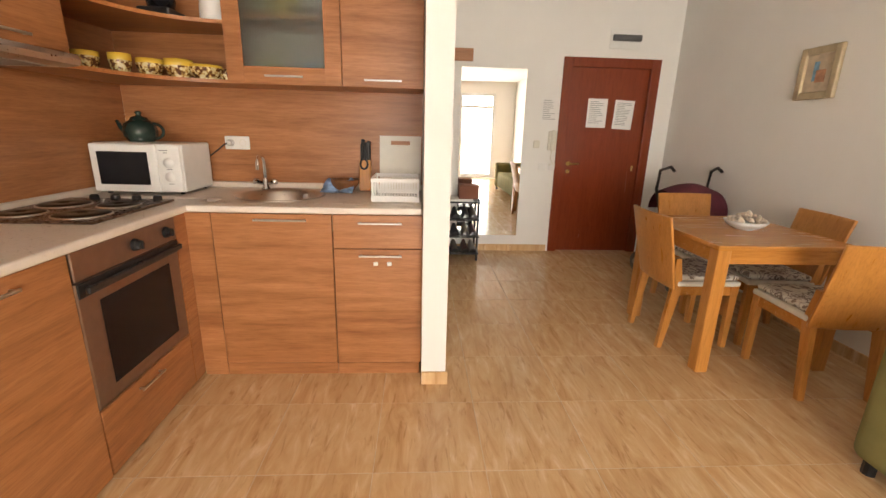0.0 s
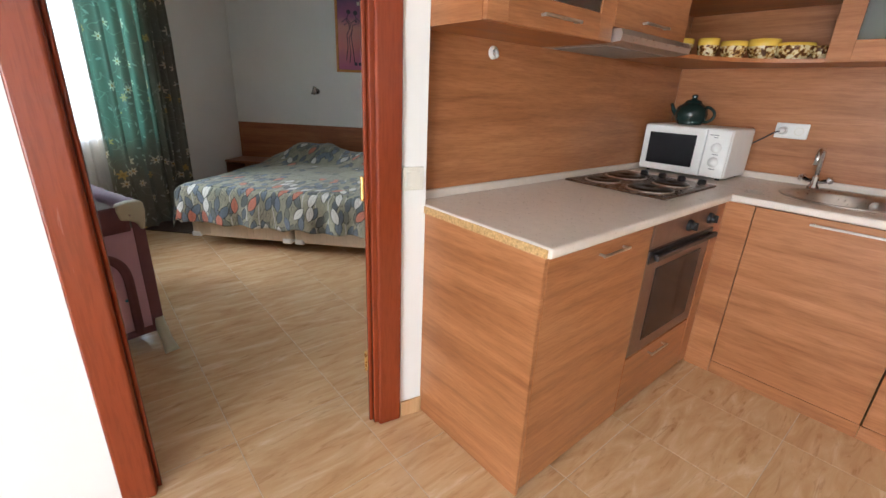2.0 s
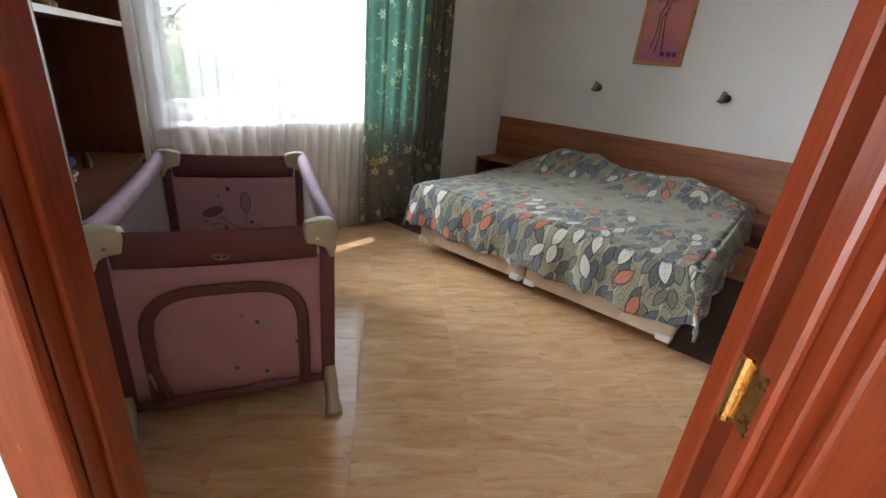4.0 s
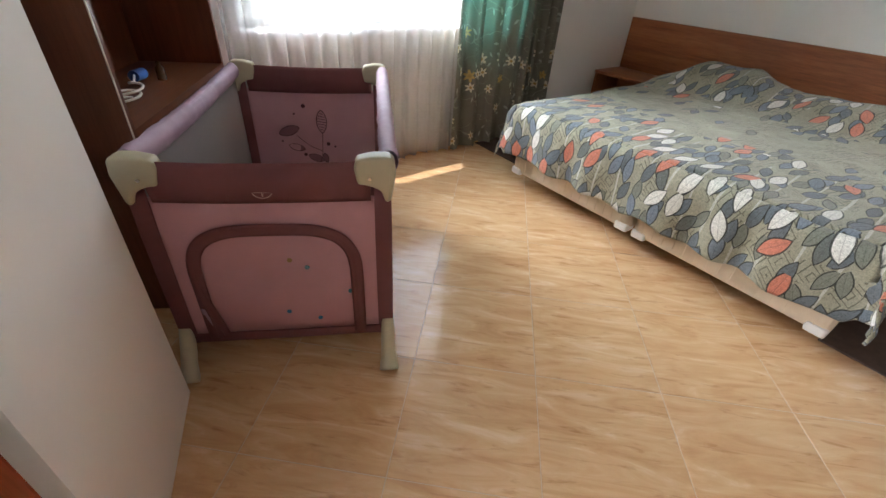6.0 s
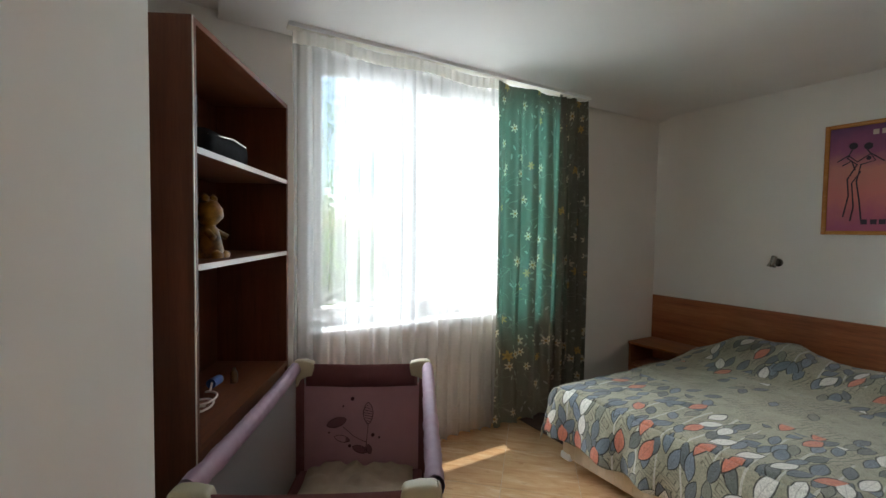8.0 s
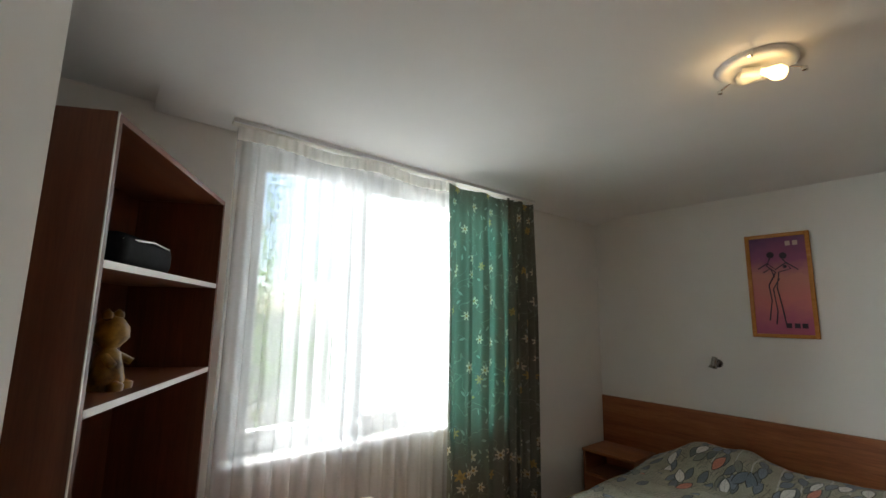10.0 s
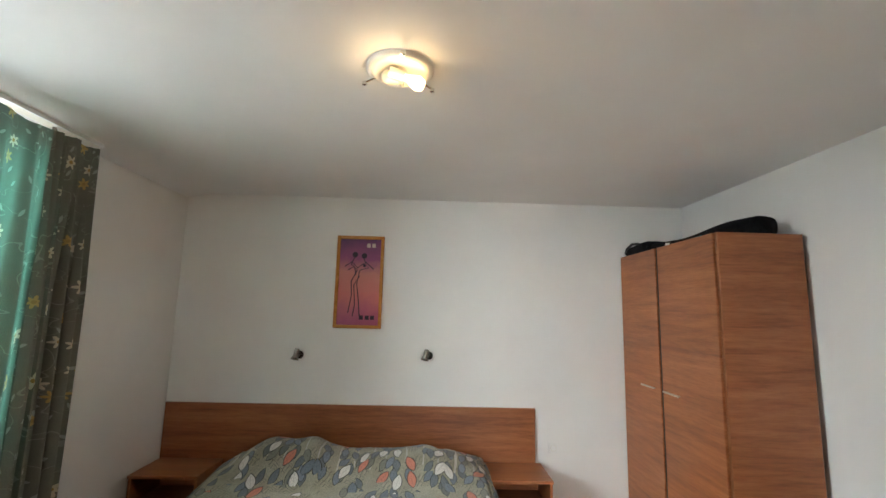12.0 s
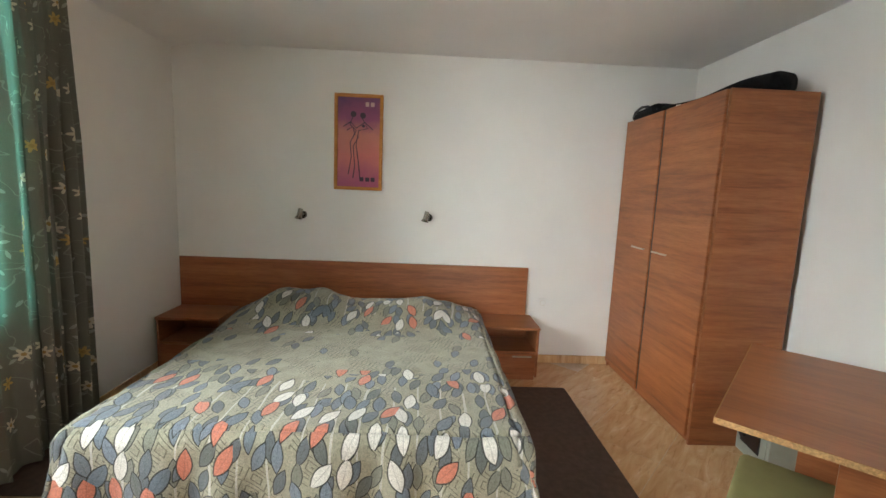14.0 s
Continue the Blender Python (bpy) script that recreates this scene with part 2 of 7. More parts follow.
def leaf_mask(nt, x, y, w, l):
    yy = calc(nt, "DIVIDE", y, l)
    e = calc(nt, "ADD", calc(nt, "DIVIDE", calc(nt, "ABSOLUTE", x), w), calc(nt, "MULTIPLY", yy, yy))
    inside = calc(nt, "LESS_THAN", e, 1.0)
    rim = calc(nt, "MULTIPLY", calc(nt, "GREATER_THAN", e, 0.90), calc(nt, "LESS_THAN", e, 1.12))
    vein = calc(nt, "MULTIPLY", calc(nt, "LESS_THAN", calc(nt, "ABSOLUTE", x), 0.014), inside)
    return inside, rim, vein


def blanket_cloth(name):
    m, nt, bs = blank(name)
    uv = coords(nt, "UV")
    xyz = nt.nodes.new("ShaderNodeSeparateXYZ")
    nt.links.new(uv, xyz.inputs[0])
    along = calc(nt, "DIVIDE", xyz.outputs[1], 2.31)
    base = ramp(nt, noise_of(nt, uv, 9, 4), [(0.3, (0.34, 0.325, 0.235)), (0.7, (0.45, 0.43, 0.32))])

    def cell(s, size):
        return calc(nt, "ABSOLUTE", calc(nt, "SUBTRACT", calc(nt, "FRACT", calc(nt, "DIVIDE", s, size)), 0.5))
    skew = calc(nt, "ADD", xyz.outputs[0], calc(nt, "MULTIPLY", xyz.outputs[1], 0.5))
    ring = calc(nt, "FRACT", calc(nt, "MULTIPLY", calc(nt, "ADD", cell(skew, 0.105), cell(xyz.outputs[1], 0.12)), 4.0))
    keyed = calc(nt, "MULTIPLY", calc(nt, "LESS_THAN", ring, 0.22), calc(nt, "GREATER_THAN", noise_of(nt, uv, 5.5, 1), 0.50))
    base = blend(nt, calc(nt, "MULTIPLY", keyed, 0.7), base, (0.105, 0.105, 0.075))
    stem = calc(nt, "ABSOLUTE", calc(nt, "SUBTRACT", calc(nt, "FRACT", calc(nt, "ADD", calc(nt, "MULTIPLY", noise_of(nt, mapped(nt, uv, (1, 0.25, 1)), 5, 1), 0.9), vcalc_x(nt, uv, 8.5))), 0.5))
    reach = ramp(nt, calc(nt, "ADD", along, calc(nt, "MULTIPLY", noise_of(nt, uv, 4, 2), 0.18)), [(0.0, (1, 1, 1)), (0.42, (0, 0, 0)), (0.86, (1, 1, 1))], True)
    col = blend(nt, calc(nt, "MULTIPLY", calc(nt, "LESS_THAN", stem, 0.040), reach), base, (0.60, 0.58, 0.50))
    dense = ramp(nt, along, [(0.0, (0.05, 0.05, 0.05)), (0.34, (0.2, 0.2, 0.2)), (0.46, (0.78, 0.78, 0.78)), (0.62, (0.75, 0.75, 0.75)), (0.75, (0.2, 0.2, 0.2))])
    tall = None
    for i, (size, seed, more, stops) in enumerate((
        ((0.098, 0.130), 3.3, 0.0, [(0.0, (0.165, 0.185, 0.20)), (0.35, (0.25, 0.26, 0.21)), (0.7, (0.20, 0.24, 0.28))]),
        ((0.105, 0.138), 7.1, 0.25, [(0.0, (0.18, 0.205, 0.23)), (0.4, (0.23, 0.275, 0.33)), (0.75, (0.17, 0.185, 0.175))]),
        ((0.128, 0.150), 11.9, 0.22, [(0.0, (0.18, 0.22, 0.26)), (0.18, (0.84, 0.82, 0.76)), (0.60, (0.70, 0.25, 0.165))]),
    )):
        x, y, pick, keep = cell_shape(nt, uv, size, 1.35, 0.12, seed)
        ins, rim, vein = leaf_mask(nt, x, y, 0.235, 0.49)
        on = calc(nt, "GREATER_THAN", keep, calc(nt, "ADD", dense, more))
        col = blend(nt, calc(nt, "MULTIPLY", ins, on), col, ramp(nt, pick, stops, True))
        line = calc(nt, "MULTIPLY", calc(nt, "MAXIMUM", rim, calc(nt, "MULTIPLY", vein, 0.3)), on)
        col = blend(nt, calc(nt, "MULTIPLY", line, 0.85), col, (0.035, 0.038, 0.034))
        tall = line if tall is None else calc(nt, "MAXIMUM", tall, line)
    fuzz = noise_of(nt, uv, 85, 4, 0.9)
    tuft = noise_of(nt, uv, 210, 2, 0.8)
    pile = calc(nt, "ADD", calc(nt, "MULTIPLY", fuzz, 0.55), calc(nt, "MULTIPLY", tuft, 0.45))
    nt.links.new(blend(nt, 0.70, col, ramp(nt, pile, [(0.38, (0.30, 0.30, 0.30)), (0.58, (1, 1, 1))]), "MULTIPLY"), bs.inputs["Base Color"])
    bs.inputs["Roughness"].default_value = 0.95
    bs.inputs["Specular IOR Level"].default_value = 0.1
    bs.inputs["Sheen Weight"].default_value = 0.25
    bump(nt, bs, calc(nt, "SUBTRACT", calc(nt, "MULTIPLY", pile, 0.7), calc(nt, "MULTIPLY", tall, 0.8)), 0.8, 0.006)
    return m


def vcalc_x(nt, vec, k):
    xyz = nt.nodes.new("ShaderNodeSeparateXYZ")
    put_in(nt, xyz.inputs[0], vec)
    return calc(nt, "MULTIPLY", xyz.outputs[0], k)


def sheer(name, color, through_it, glow):
    """Thin cloth: some light passes straight through, some is scattered to the far side."""
    m, nt, bs = blank(name)
    nt.nodes.remove(bs)
    out = nt.nodes["Material Output"]
    weave = noise_of(nt, coords(nt, "UV"), 60, 2)
    tr, tl, df = (nt.nodes.new(k) for k in ("ShaderNodeBsdfTransparent", "ShaderNodeBsdfTranslucent", "ShaderNodeBsdfDiffuse"))
    tl.inputs[0].default_value = df.inputs[0].default_value = (*color, 1)
    a, b = nt.nodes.new("ShaderNodeMixShader"), nt.nodes.new("ShaderNodeMixShader")
    a.inputs[0].default_value = glow
    nt.links.new(df.outputs[0], a.inputs[1])
    nt.links.new(tl.outputs[0], a.inputs[2])
    f = calc(nt, "MULTIPLY_ADD", weave, 0.04)
    f.node.inputs[2].default_value = through_it - 0.02
    nt.links.new(f, b.inputs[0])
    nt.links.new(a.outputs[0], b.inputs[1])
    nt.links.new(tr.outputs[0], b.inputs[2])
    nt.links.new(b.outputs[0], out.inputs[0])
    return m


def floral_cloth(name):
    m, nt, bs = blank(name)
    nt.nodes.remove(bs)
    out = nt.nodes["Material Output"]
    uv = coords(nt, "UV")
    vine = calc(nt, "ABSOLUTE", calc(nt, "SUBTRACT", noise_of(nt, uv, 5.5, 2, 0.5, 0.6), 0.5))
    weave = noise_of(nt, mapped(nt, uv, (1, 1, 1)), 300, 2)
    ground = ramp(nt, weave, [(0.3, (0.16, 0.145, 0.12)), (0.7, (0.24, 0.22, 0.185))])
    col = blend(nt, calc(nt, "LESS_THAN", vine, 0.006), ground, (0.30, 0.30, 0.25))
    x, y, pick, keep = cell_shape(nt, uv, (0.055, 0.085), 6.0, 0.0, 5.1)
    ins, rim, vein = leaf_mask(nt, x, y, 0.11, 0.30)
    col = blend(nt, calc(nt, "MULTIPLY", ins, calc(nt, "GREATER_THAN", keep, 0.7)), col, (0.40, 0.41, 0.36))
    flower = None
    for cell, seed, size in (((0.15, 0.17), 2.7, 0.21), ((0.23, 0.26), 8.2, 0.17)):
        x, y, pick, keep = cell_shape(nt, uv, cell, 6.0, 0.0, seed)
        rad = calc(nt, "SQRT", calc(nt, "ADD", calc(nt, "MULTIPLY", x, x), calc(nt, "MULTIPLY", y, y)))
        pet = calc(nt, "MULTIPLY_ADD", calc(nt, "COSINE", calc(nt, "MULTIPLY", calc(nt, "ARCTAN2", y, x), 6.0)), size * 0.28)
        pet.node.inputs[2].default_value = size * 0.72
        ok = calc(nt, "MULTIPLY", calc(nt, "LESS_THAN", rad, pet), calc(nt, "GREATER_THAN", keep, 0.5))
        col = blend(nt, ok, col, blend(nt, calc(nt, "GREATER_THAN", pick, 0.72), (0.66, 0.61, 0.46), (0.52, 0.36, 0.12)))
        col = blend(nt, calc(nt, "MULTIPLY", ok, calc(nt, "LESS_THAN", rad, size * 0.26)), col, (0.40, 0.26, 0.08))
        flower = ok if flower is None else calc(nt, "MAXIMUM", flower, ok)
    lit = blend(nt, flower, (0.13, 0.42, 0.31), (0.70, 0.78, 0.60))
    df, tl = nt.nodes.new("ShaderNodeBsdfDiffuse"), nt.nodes.new("ShaderNodeBsdfTranslucent")
    nt.links.new(col, df.inputs[0])
    nt.links.new(lit, tl.inputs[0])
    mix = nt.nodes.new("ShaderNodeMixShader")
    mix.inputs[0].default_value = 0.075
    nt.links.new(df.outputs[0], mix.inputs[1])
    nt.links.new(tl.outputs[0], mix.inputs[2])
    nt.links.new(mix.outputs[0], out.inputs[0])
    return m


def lamp_glow(name, color, strength):
    m, nt, bs = blank(name)
    bs.inputs["Emission Color"].default_value = (*color, 1)
    bs.inputs["Emission Strength"].default_value = strength
    return m


WALL = wall_paint("white_wall_paint", (0.84, 0.825, 0.79))
CEILING = wall_paint("white_ceiling_paint", (0.84, 0.83, 0.81))
ALDER = wood("alder_decor_level", (0.275, 0.102, 0.035), (0.40, 0.162, 0.061), (0.49, 0.22, 0.093), "xy")
ALDER_Y = wood("alder_decor_along", (0.29, 0.10, 0.03), (0.41, 0.155, 0.05), (0.50, 0.21, 0.078), "y")
ALDER_X = wood("alder_decor_across", (0.29, 0.10, 0.03), (0.41, 0.155, 0.05), (0.50, 0.21, 0.078), "x")
CHERRY = wood("cherry_decor_level", (0.205, 0.066, 0.021), (0.33, 0.112, 0.038), (0.42, 0.158, 0.060), "xy")
CHERRY_X = wood("cherry_decor_top", (0.26, 0.095, 0.036), (0.345, 0.13, 0.05), (0.42, 0.17, 0.07), "x")
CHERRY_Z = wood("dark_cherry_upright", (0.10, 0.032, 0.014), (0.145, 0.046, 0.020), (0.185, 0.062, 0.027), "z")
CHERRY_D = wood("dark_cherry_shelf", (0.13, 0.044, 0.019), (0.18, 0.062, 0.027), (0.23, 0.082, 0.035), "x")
MAHOGANY = wood("mahogany_varnish", (0.215, 0.036, 0.011), (0.235, 0.041, 0.013), (0.255, 0.047, 0.015), "z", 0.24)
BEECH = wood("beech_varnish", (0.50, 0.205, 0.046), (0.56, 0.24, 0.060), (0.62, 0.28, 0.078), "z", 0.3)
BEECH_X = wood("beech_varnish_level", (0.50, 0.205, 0.046), (0.56, 0.24, 0.060), (0.62, 0.28, 0.078), "x", 0.25)
CHIPBOARD = plain("raw_chipboard_edge", (0.50, 0.31, 0.13), 0.8, 0, 0.35, 120, 0.4)
TILE = tile_stone("beige_stone_tile")
GROUT = plain("beige_grout", (0.60, 0.47, 0.33), 0.9, 0, 0.1, 20, 0.2)
SKIRT = tile_stone("beige_stone_skirting")
WORKTOP = plain("white_laminate_worktop", (0.74, 0.66, 0.58), 0.3, 0, 0.04, 30)
STEEL = plain("brushed_steel", (0.62, 0.60, 0.57), 0.3, 1.0, 0.05, 30)
CHROME = plain("chrome", (0.75, 0.75, 0.75), 0.14, 1.0, 0.03, 20)
BRASS = plain("brass", (0.65, 0.44, 0.16), 0.28, 1.0, 0.08, 40)
WHITE = plain("white_plastic", (0.80, 0.79, 0.76), 0.35, 0, 0.02, 20)
IVORY = plain("ivory_plastic", (0.72, 0.69, 0.60), 0.4, 0, 0.03, 20)
BLACK = plain("black_plastic", (0.015, 0.015, 0.016), 0.35, 0, 0.1, 20)
BLACKGLASS = plain("black_glass", (0.008, 0.008, 0.01), 0.12, 0, 0.05, 10, spec=0.25)
IRON = plain("cast_iron_plate", (0.05, 0.038, 0.026), 0.34, 0.7, 0.2, 40, 0.2)
BROWNSTEEL = plain("brown_enamel", (0.16, 0.10, 0.065), 0.28, 0.55, 0.06, 20)
OVENSTEEL = plain("warm_oven_steel", (0.26, 0.18, 0.135), 0.36, 0.8, 0.06, 25)
PVC = plain("white_window_frame", (0.82, 0.83, 0.84), 0.3, 0, 0.02, 15)
PANE = glass("window_glass")
FROSTED = glass("frosted_glass", (0.80, 0.86, 0.86), 0.32)
MIRROR = plain("mirror_silver", (0.93, 0.94, 0.93), 0.02, 1.0, 0.0, 5)
_mb = MIRROR.node_tree.nodes["Principled BSDF"]
for _l in list(_mb.inputs["Roughness"].links):
    MIRROR.node_tree.links.remove(_l)
_mb.inputs["Roughness"].default_value = 0.01
BLANKET = blanket_cloth("leaf_pattern_fleece")
TULLE = sheer("white_tulle", (0.90, 0.91, 0.92), 0.67, 0.66)
FLORAL = floral_cloth("floral_green_curtain")
BEDBASE = plain("cream_bed_cover", (0.66, 0.55, 0.41), 0.85, 0, 0.06, 12, 0.3, 120)
RUG = plain("brown_felt_rug", (0.090, 0.056, 0.042), 0.95, 0, 0.2, 25, 0.6, 300)
CRIB_PINK = plain("dusty_pink_cloth", (0.50, 0.275, 0.31), 0.85, 0, 0.07, 6, 0.3, 350)
CRIB_MAROON = plain("maroon_cloth", (0.165, 0.058, 0.062), 0.8, 0, 0.10, 8, 0.3, 350)
CRIB_LILAC = plain("lilac_padded_cloth", (0.36, 0.24, 0.32), 0.6, 0, 0.08, 8, 0.25, 200)
CRIB_SHELL = plain("olive_beige_plastic", (0.47, 0.43, 0.30), 0.4, 0, 0.03, 15)
CRIB_BED = plain("beige_cot_sheet", (0.42, 0.33, 0.24), 0.9, 0, 0.12, 8, 0.4, 120)
MESH = sheer("grey_mesh_net", (0.50, 0.50, 0.50), 0.42, 0.3)
SOFA = plain("olive_green_velour", (0.245, 0.225, 0.085), 0.9, 0, 0.12, 6, 0.5, 300)
CUSHION = plain("patterned_seat_cushion", (0.62, 0.56, 0.48), 0.9, 0, 0.5, 14, 0.3, 200)
SEATWHITE = plain("white_seat_cloth", (0.70, 0.66, 0.58), 0.8, 0, 0.05, 20)
PAPER = plain("white_paper", (0.82, 0.81, 0.78), 0.8, 0, 0.03, 10)
INK = plain("grey_print", (0.25, 0.25, 0.25), 0.8, 0, 0.1, 30)

# ---------- the large structure ----------
def in_k(pts):
    return [KW(x, y) for x, y in pts]


WT = CEIL
# bedroom walls
structure("wall_headboard", mbox(-4.05, 4.96, 0, 1.0, 5.12, WT), WALL, "white painted plaster wall behind the bed", "wall")
structure("wall_right", mbox(0.715, 2.93, 0, 0.90, 4.958, WT), WALL, "white painted plaster wall beside the wardrobe", "wall")
W0, W1, S0, S1 = 1.47, 3.40, 0.87, 2.60            # window opening: along y, and in height
wb = bmesh.new()
for a in ((-4.20, -0.2, 0, -3.97, 1.32, 2.215), (-4.20, -0.2, 2.215, -3.71, 1.32, WT), (-4.20, 1.32, 0, -3.71, W0, WT), (-4.03, W1, 0, -3.71, 4.958, WT), (-4.03, W0, 0, -3.71, W1, S0), (-4.03, W0, S1, -3.71, W1, WT)):
    box(wb, *a)
structure("wall_window", wb, WALL, "white plaster wall with the bedroom window", "wall")

# wall between kitchen and bedroom, then the skewed wall with the doorway
KWX, KBY = -0.64, 0.68                             # kitchen wall planes
structure("wall_kitchen_side", prism(bmesh.new(), in_k([(KWX, -1.40), (KWX, 3.0), (KWX - 0.11, 3.0), (KWX - 0.11, -1.40)]), 0, WT), WALL,
          "white plaster wall between kitchen and bedroom", "wall")
D0, D1 = Vector((-0.661, 1.171, 0)), Vector((-1.793, 0.388, 0))
du = (D1 - D0).normalized()
DLEN = (D1 - D0).length
DM = Matrix.Translation(D0) @ Matrix.Rotation(math.atan2(du.y, du.x), 4, "Z")   # x along the wall, -y into the bedroom
DT = 0.072
DA, DB, DH = 0.175, 1.01, 2.04
wb = bmesh.new()
box(wb, 0.0, -DT, 0, DA, 0, WT)
box(wb, DB, -DT, 0, DLEN, 0, WT)
box(wb, DA, -DT, DH, DB, 0, WT)
structure("wall_doorway", wb, WALL, "white plaster wall with the bedroom doorway", "wall", DM)
C1 = (-2.262, 0.537)
structure("wall_skew", prism(bmesh.new(), [(-1.794, 0.387), C1, (-2.295, 0.767), (-1.75, 0.593)], 0, WT), WALL, "white plaster wall stub beside the doorway", "wall")
a2 = KM.inverted() @ Vector((*C1, 0))
structure("wall_television", prism(bmesh.new(), in_k([(a2.x, a2.y), (a2.x, -5.6), (a2.x - 0.14, -5.6), (a2.x - 0.14, a2.y + 0.09)]), 0, WT), WALL,
          "white plaster wall behind the television", "wall")
structure("wall_bedroom_back", prism(bmesh.new(), [(-2.31, 0.76), (-2.95, 0.21), (-4.20, -0.05), (-4.20, -0.2), (-2.9, 0.06), (-2.29, 0.60)], 0, WT), WALL,
          "white plaster wall behind the shelf unit", "wall")

# kitchen back wall, partition end, hall and living room
structure("wall_kitchen_back", prism(bmesh.new(), in_k([(KWX + 0.001, KBY), (1.17, KBY), (1.17, KBY + 0.11), (KWX + 0.001, KBY + 0.11)]), 0, WT), WALL, "white plaster wall behind the sink", "wall")
structure("wall_partition", prism(bmesh.new(), in_k([(1.171, -0.10), (1.30, -0.10), (1.30, 2.55), (1.171, 2.55)]), 0, WT), WALL, "white plaster partition end beside the kitchen", "wall")
EY, RX, LY = 2.60, 3.86, -5.4
EDA, EDB, EDH = 2.70, 3.62, 2.03
for nm, pts, z0, z1 in (("a", [(1.0, EY), (EDA, EY), (EDA, EY + 0.2), (1.0, EY + 0.2)], 0, WT), ("b", [(EDB, EY), (RX + 0.2, EY), (RX + 0.2, EY + 0.2), (EDB, EY + 0.2)], 0, WT),
                        ("c", [(EDA, EY), (EDB, EY), (EDB, EY + 0.2), (EDA, EY + 0.2)], EDH, WT)):
    structure("wall_entrance", prism(bmesh.new(), in_k(pts), z0, z1), WALL, "white plaster wall around the entrance door", "wall")
structure("wall_dining", prism(bmesh.new(), in_k([(RX, LY), (RX + 0.2, LY), (RX + 0.2, EY - 0.001), (RX, EY - 0.001)]), 0, WT), WALL, "white plaster wall beside the dining table", "wall")
# far end of the living room with the glazed balcony door
GA, GB, GH = 0.5, 3.3, 2.35
wb = bmesh.new()
box(wb, a2.x - 0.14, LY - 0.2, 0, GA, LY - 0.002, WT)
box(wb, GB, LY - 0.2, 0, RX + 0.2, LY - 0.002, WT)
box(wb, GA, LY - 0.2, GH, GB, LY - 0.002, WT)
structure("wall_balcony", wb, WALL, "white plaster wall around the balcony door", "wall", KM)

structure("ceiling", prism(bmesh.new(), [(-4.1, -5.2), (5.6, -5.2), (9.0, 1.0), (1.2, 6.2), (-4.1, 5.3)], CEIL, CEIL + 0.15), CEILING, "plain white painted ceiling", "ceiling")
# shallow plaster swelling of the ceiling above the window
cs = bmesh.new()
sheet(cs, lambda u, v: Vector((-3.70 + 0.30 * u, 1.0 + 3.94 * v, CEIL - 0.002 - 0.045 * (1 - u) ** 2)), 8, 2)
structure("ceiling_cove", cs, CEILING, "white plaster cove along the window wall", "ceiling")

# floor: grout bed, then single tiles
structure("floor", prism(bmesh.new(), [(-4.05, -0.2), (-2.9, 0.06), *in_k([(a2.x - 0.14, LY), (RX + 0.1, LY), (RX + 0.1, EY + 0.1), (0.5, EY + 0.4)]), (0.95, 5.1), (-4.05, 5.1)], -0.12, -0.0014), GROUT,
          "beige grouted floor bed under stone tiles", "floor")
FLOOR = bpy.data.objects["floor"]

# window of the bedroom
wf = new("window_1")
tagged(wf, "white plastic two-sash bedroom window, closed", "window", kind="structure")
fx0, fx1 = -3.93, -3.86
fb = bmesh.new()
for a in ((fx0, W0 - 0.0, S0, fx1, W0 + 0.06, S1), (fx0, W1 - 0.06, S0, fx1, W1, S1), (fx0, W0 + 0.06, S0, fx1, W1 - 0.06, S0 + 0.06),
          (fx0, W0 + 0.06, S1 - 0.05, fx1, W1 - 0.06, S1), (fx0, 2.17, S0 + 0.06, fx1, 2.25, S1 - 0.05)):
    box(fb, *a, bev=0.004)
part("window_frame", fb, PVC, wf)
for y0, y1 in ((W0 + 0.05, 2.18), (2.24, W1 - 0.05)):
    sb = bmesh.new()
    z0, z1, w = S0 + 0.05, S1 - 0.04, 0.075
    for a in ((fx0 + 0.03, y0, z0, fx1 + 0.025, y0 + w, z1), (fx0 + 0.03, y1 - w, z0, fx1 + 0.025, y1, z1), (fx0 + 0.03, y0 + w, z0, fx1 + 0.025, y1 - w, z0 + w), (fx0 + 0.03, y0 + w, z1 - w, fx1 + 0.025, y1 - w, z1)):
        box(sb, *a, bev=0.005)
    s = part("window_sash", sb, PVC, wf)
    p = part("pane", mbox(-3.885, y0 + w - 0.005, z0 + w - 0.005, -3.879, y1 - w + 0.005, z1 - w + 0.005), PANE, s)
    p.visible_shadow = False
part("window_sill", mbox(fx1 + 0.001, W0 - 0.02, S0 - 0.03, -3.68, W1 + 0.02, S0 + 0.004, bev=0.006), PVC, wf)

# balcony door of the living room
gd = new("window_2")
gd.matrix_world = KM
tagged(gd, "white plastic glazed balcony door and side lights", "window", kind="structure")
gb = bmesh.new()
for x in (GA, 1.4, 2.3, GB - 0.07):
    box(gb, x, LY - 0.12, 0.0, x + 0.07, LY - 0.05, GH, bev=0.004)
for z in (0.0, 1.95, GH - 0.07):
    for x0, x1 in ((GA + 0.07, 1.4), (1.47, 2.3), (2.37, GB - 0.07)):
        box(gb, x0, LY - 0.115, z, x1, LY - 0.055, z + 0.07)
part("window_frame", gb, PVC, gd)
for x0, x1 in ((GA + 0.07, 1.4), (1.47, 2.3), (2.37, GB - 0.07)):
    p = part("pane", mbox(x0, LY - 0.088, 0.07, x1, LY - 0.082, GH - 0.07), PANE, gd)
    p.visible_shadow = False

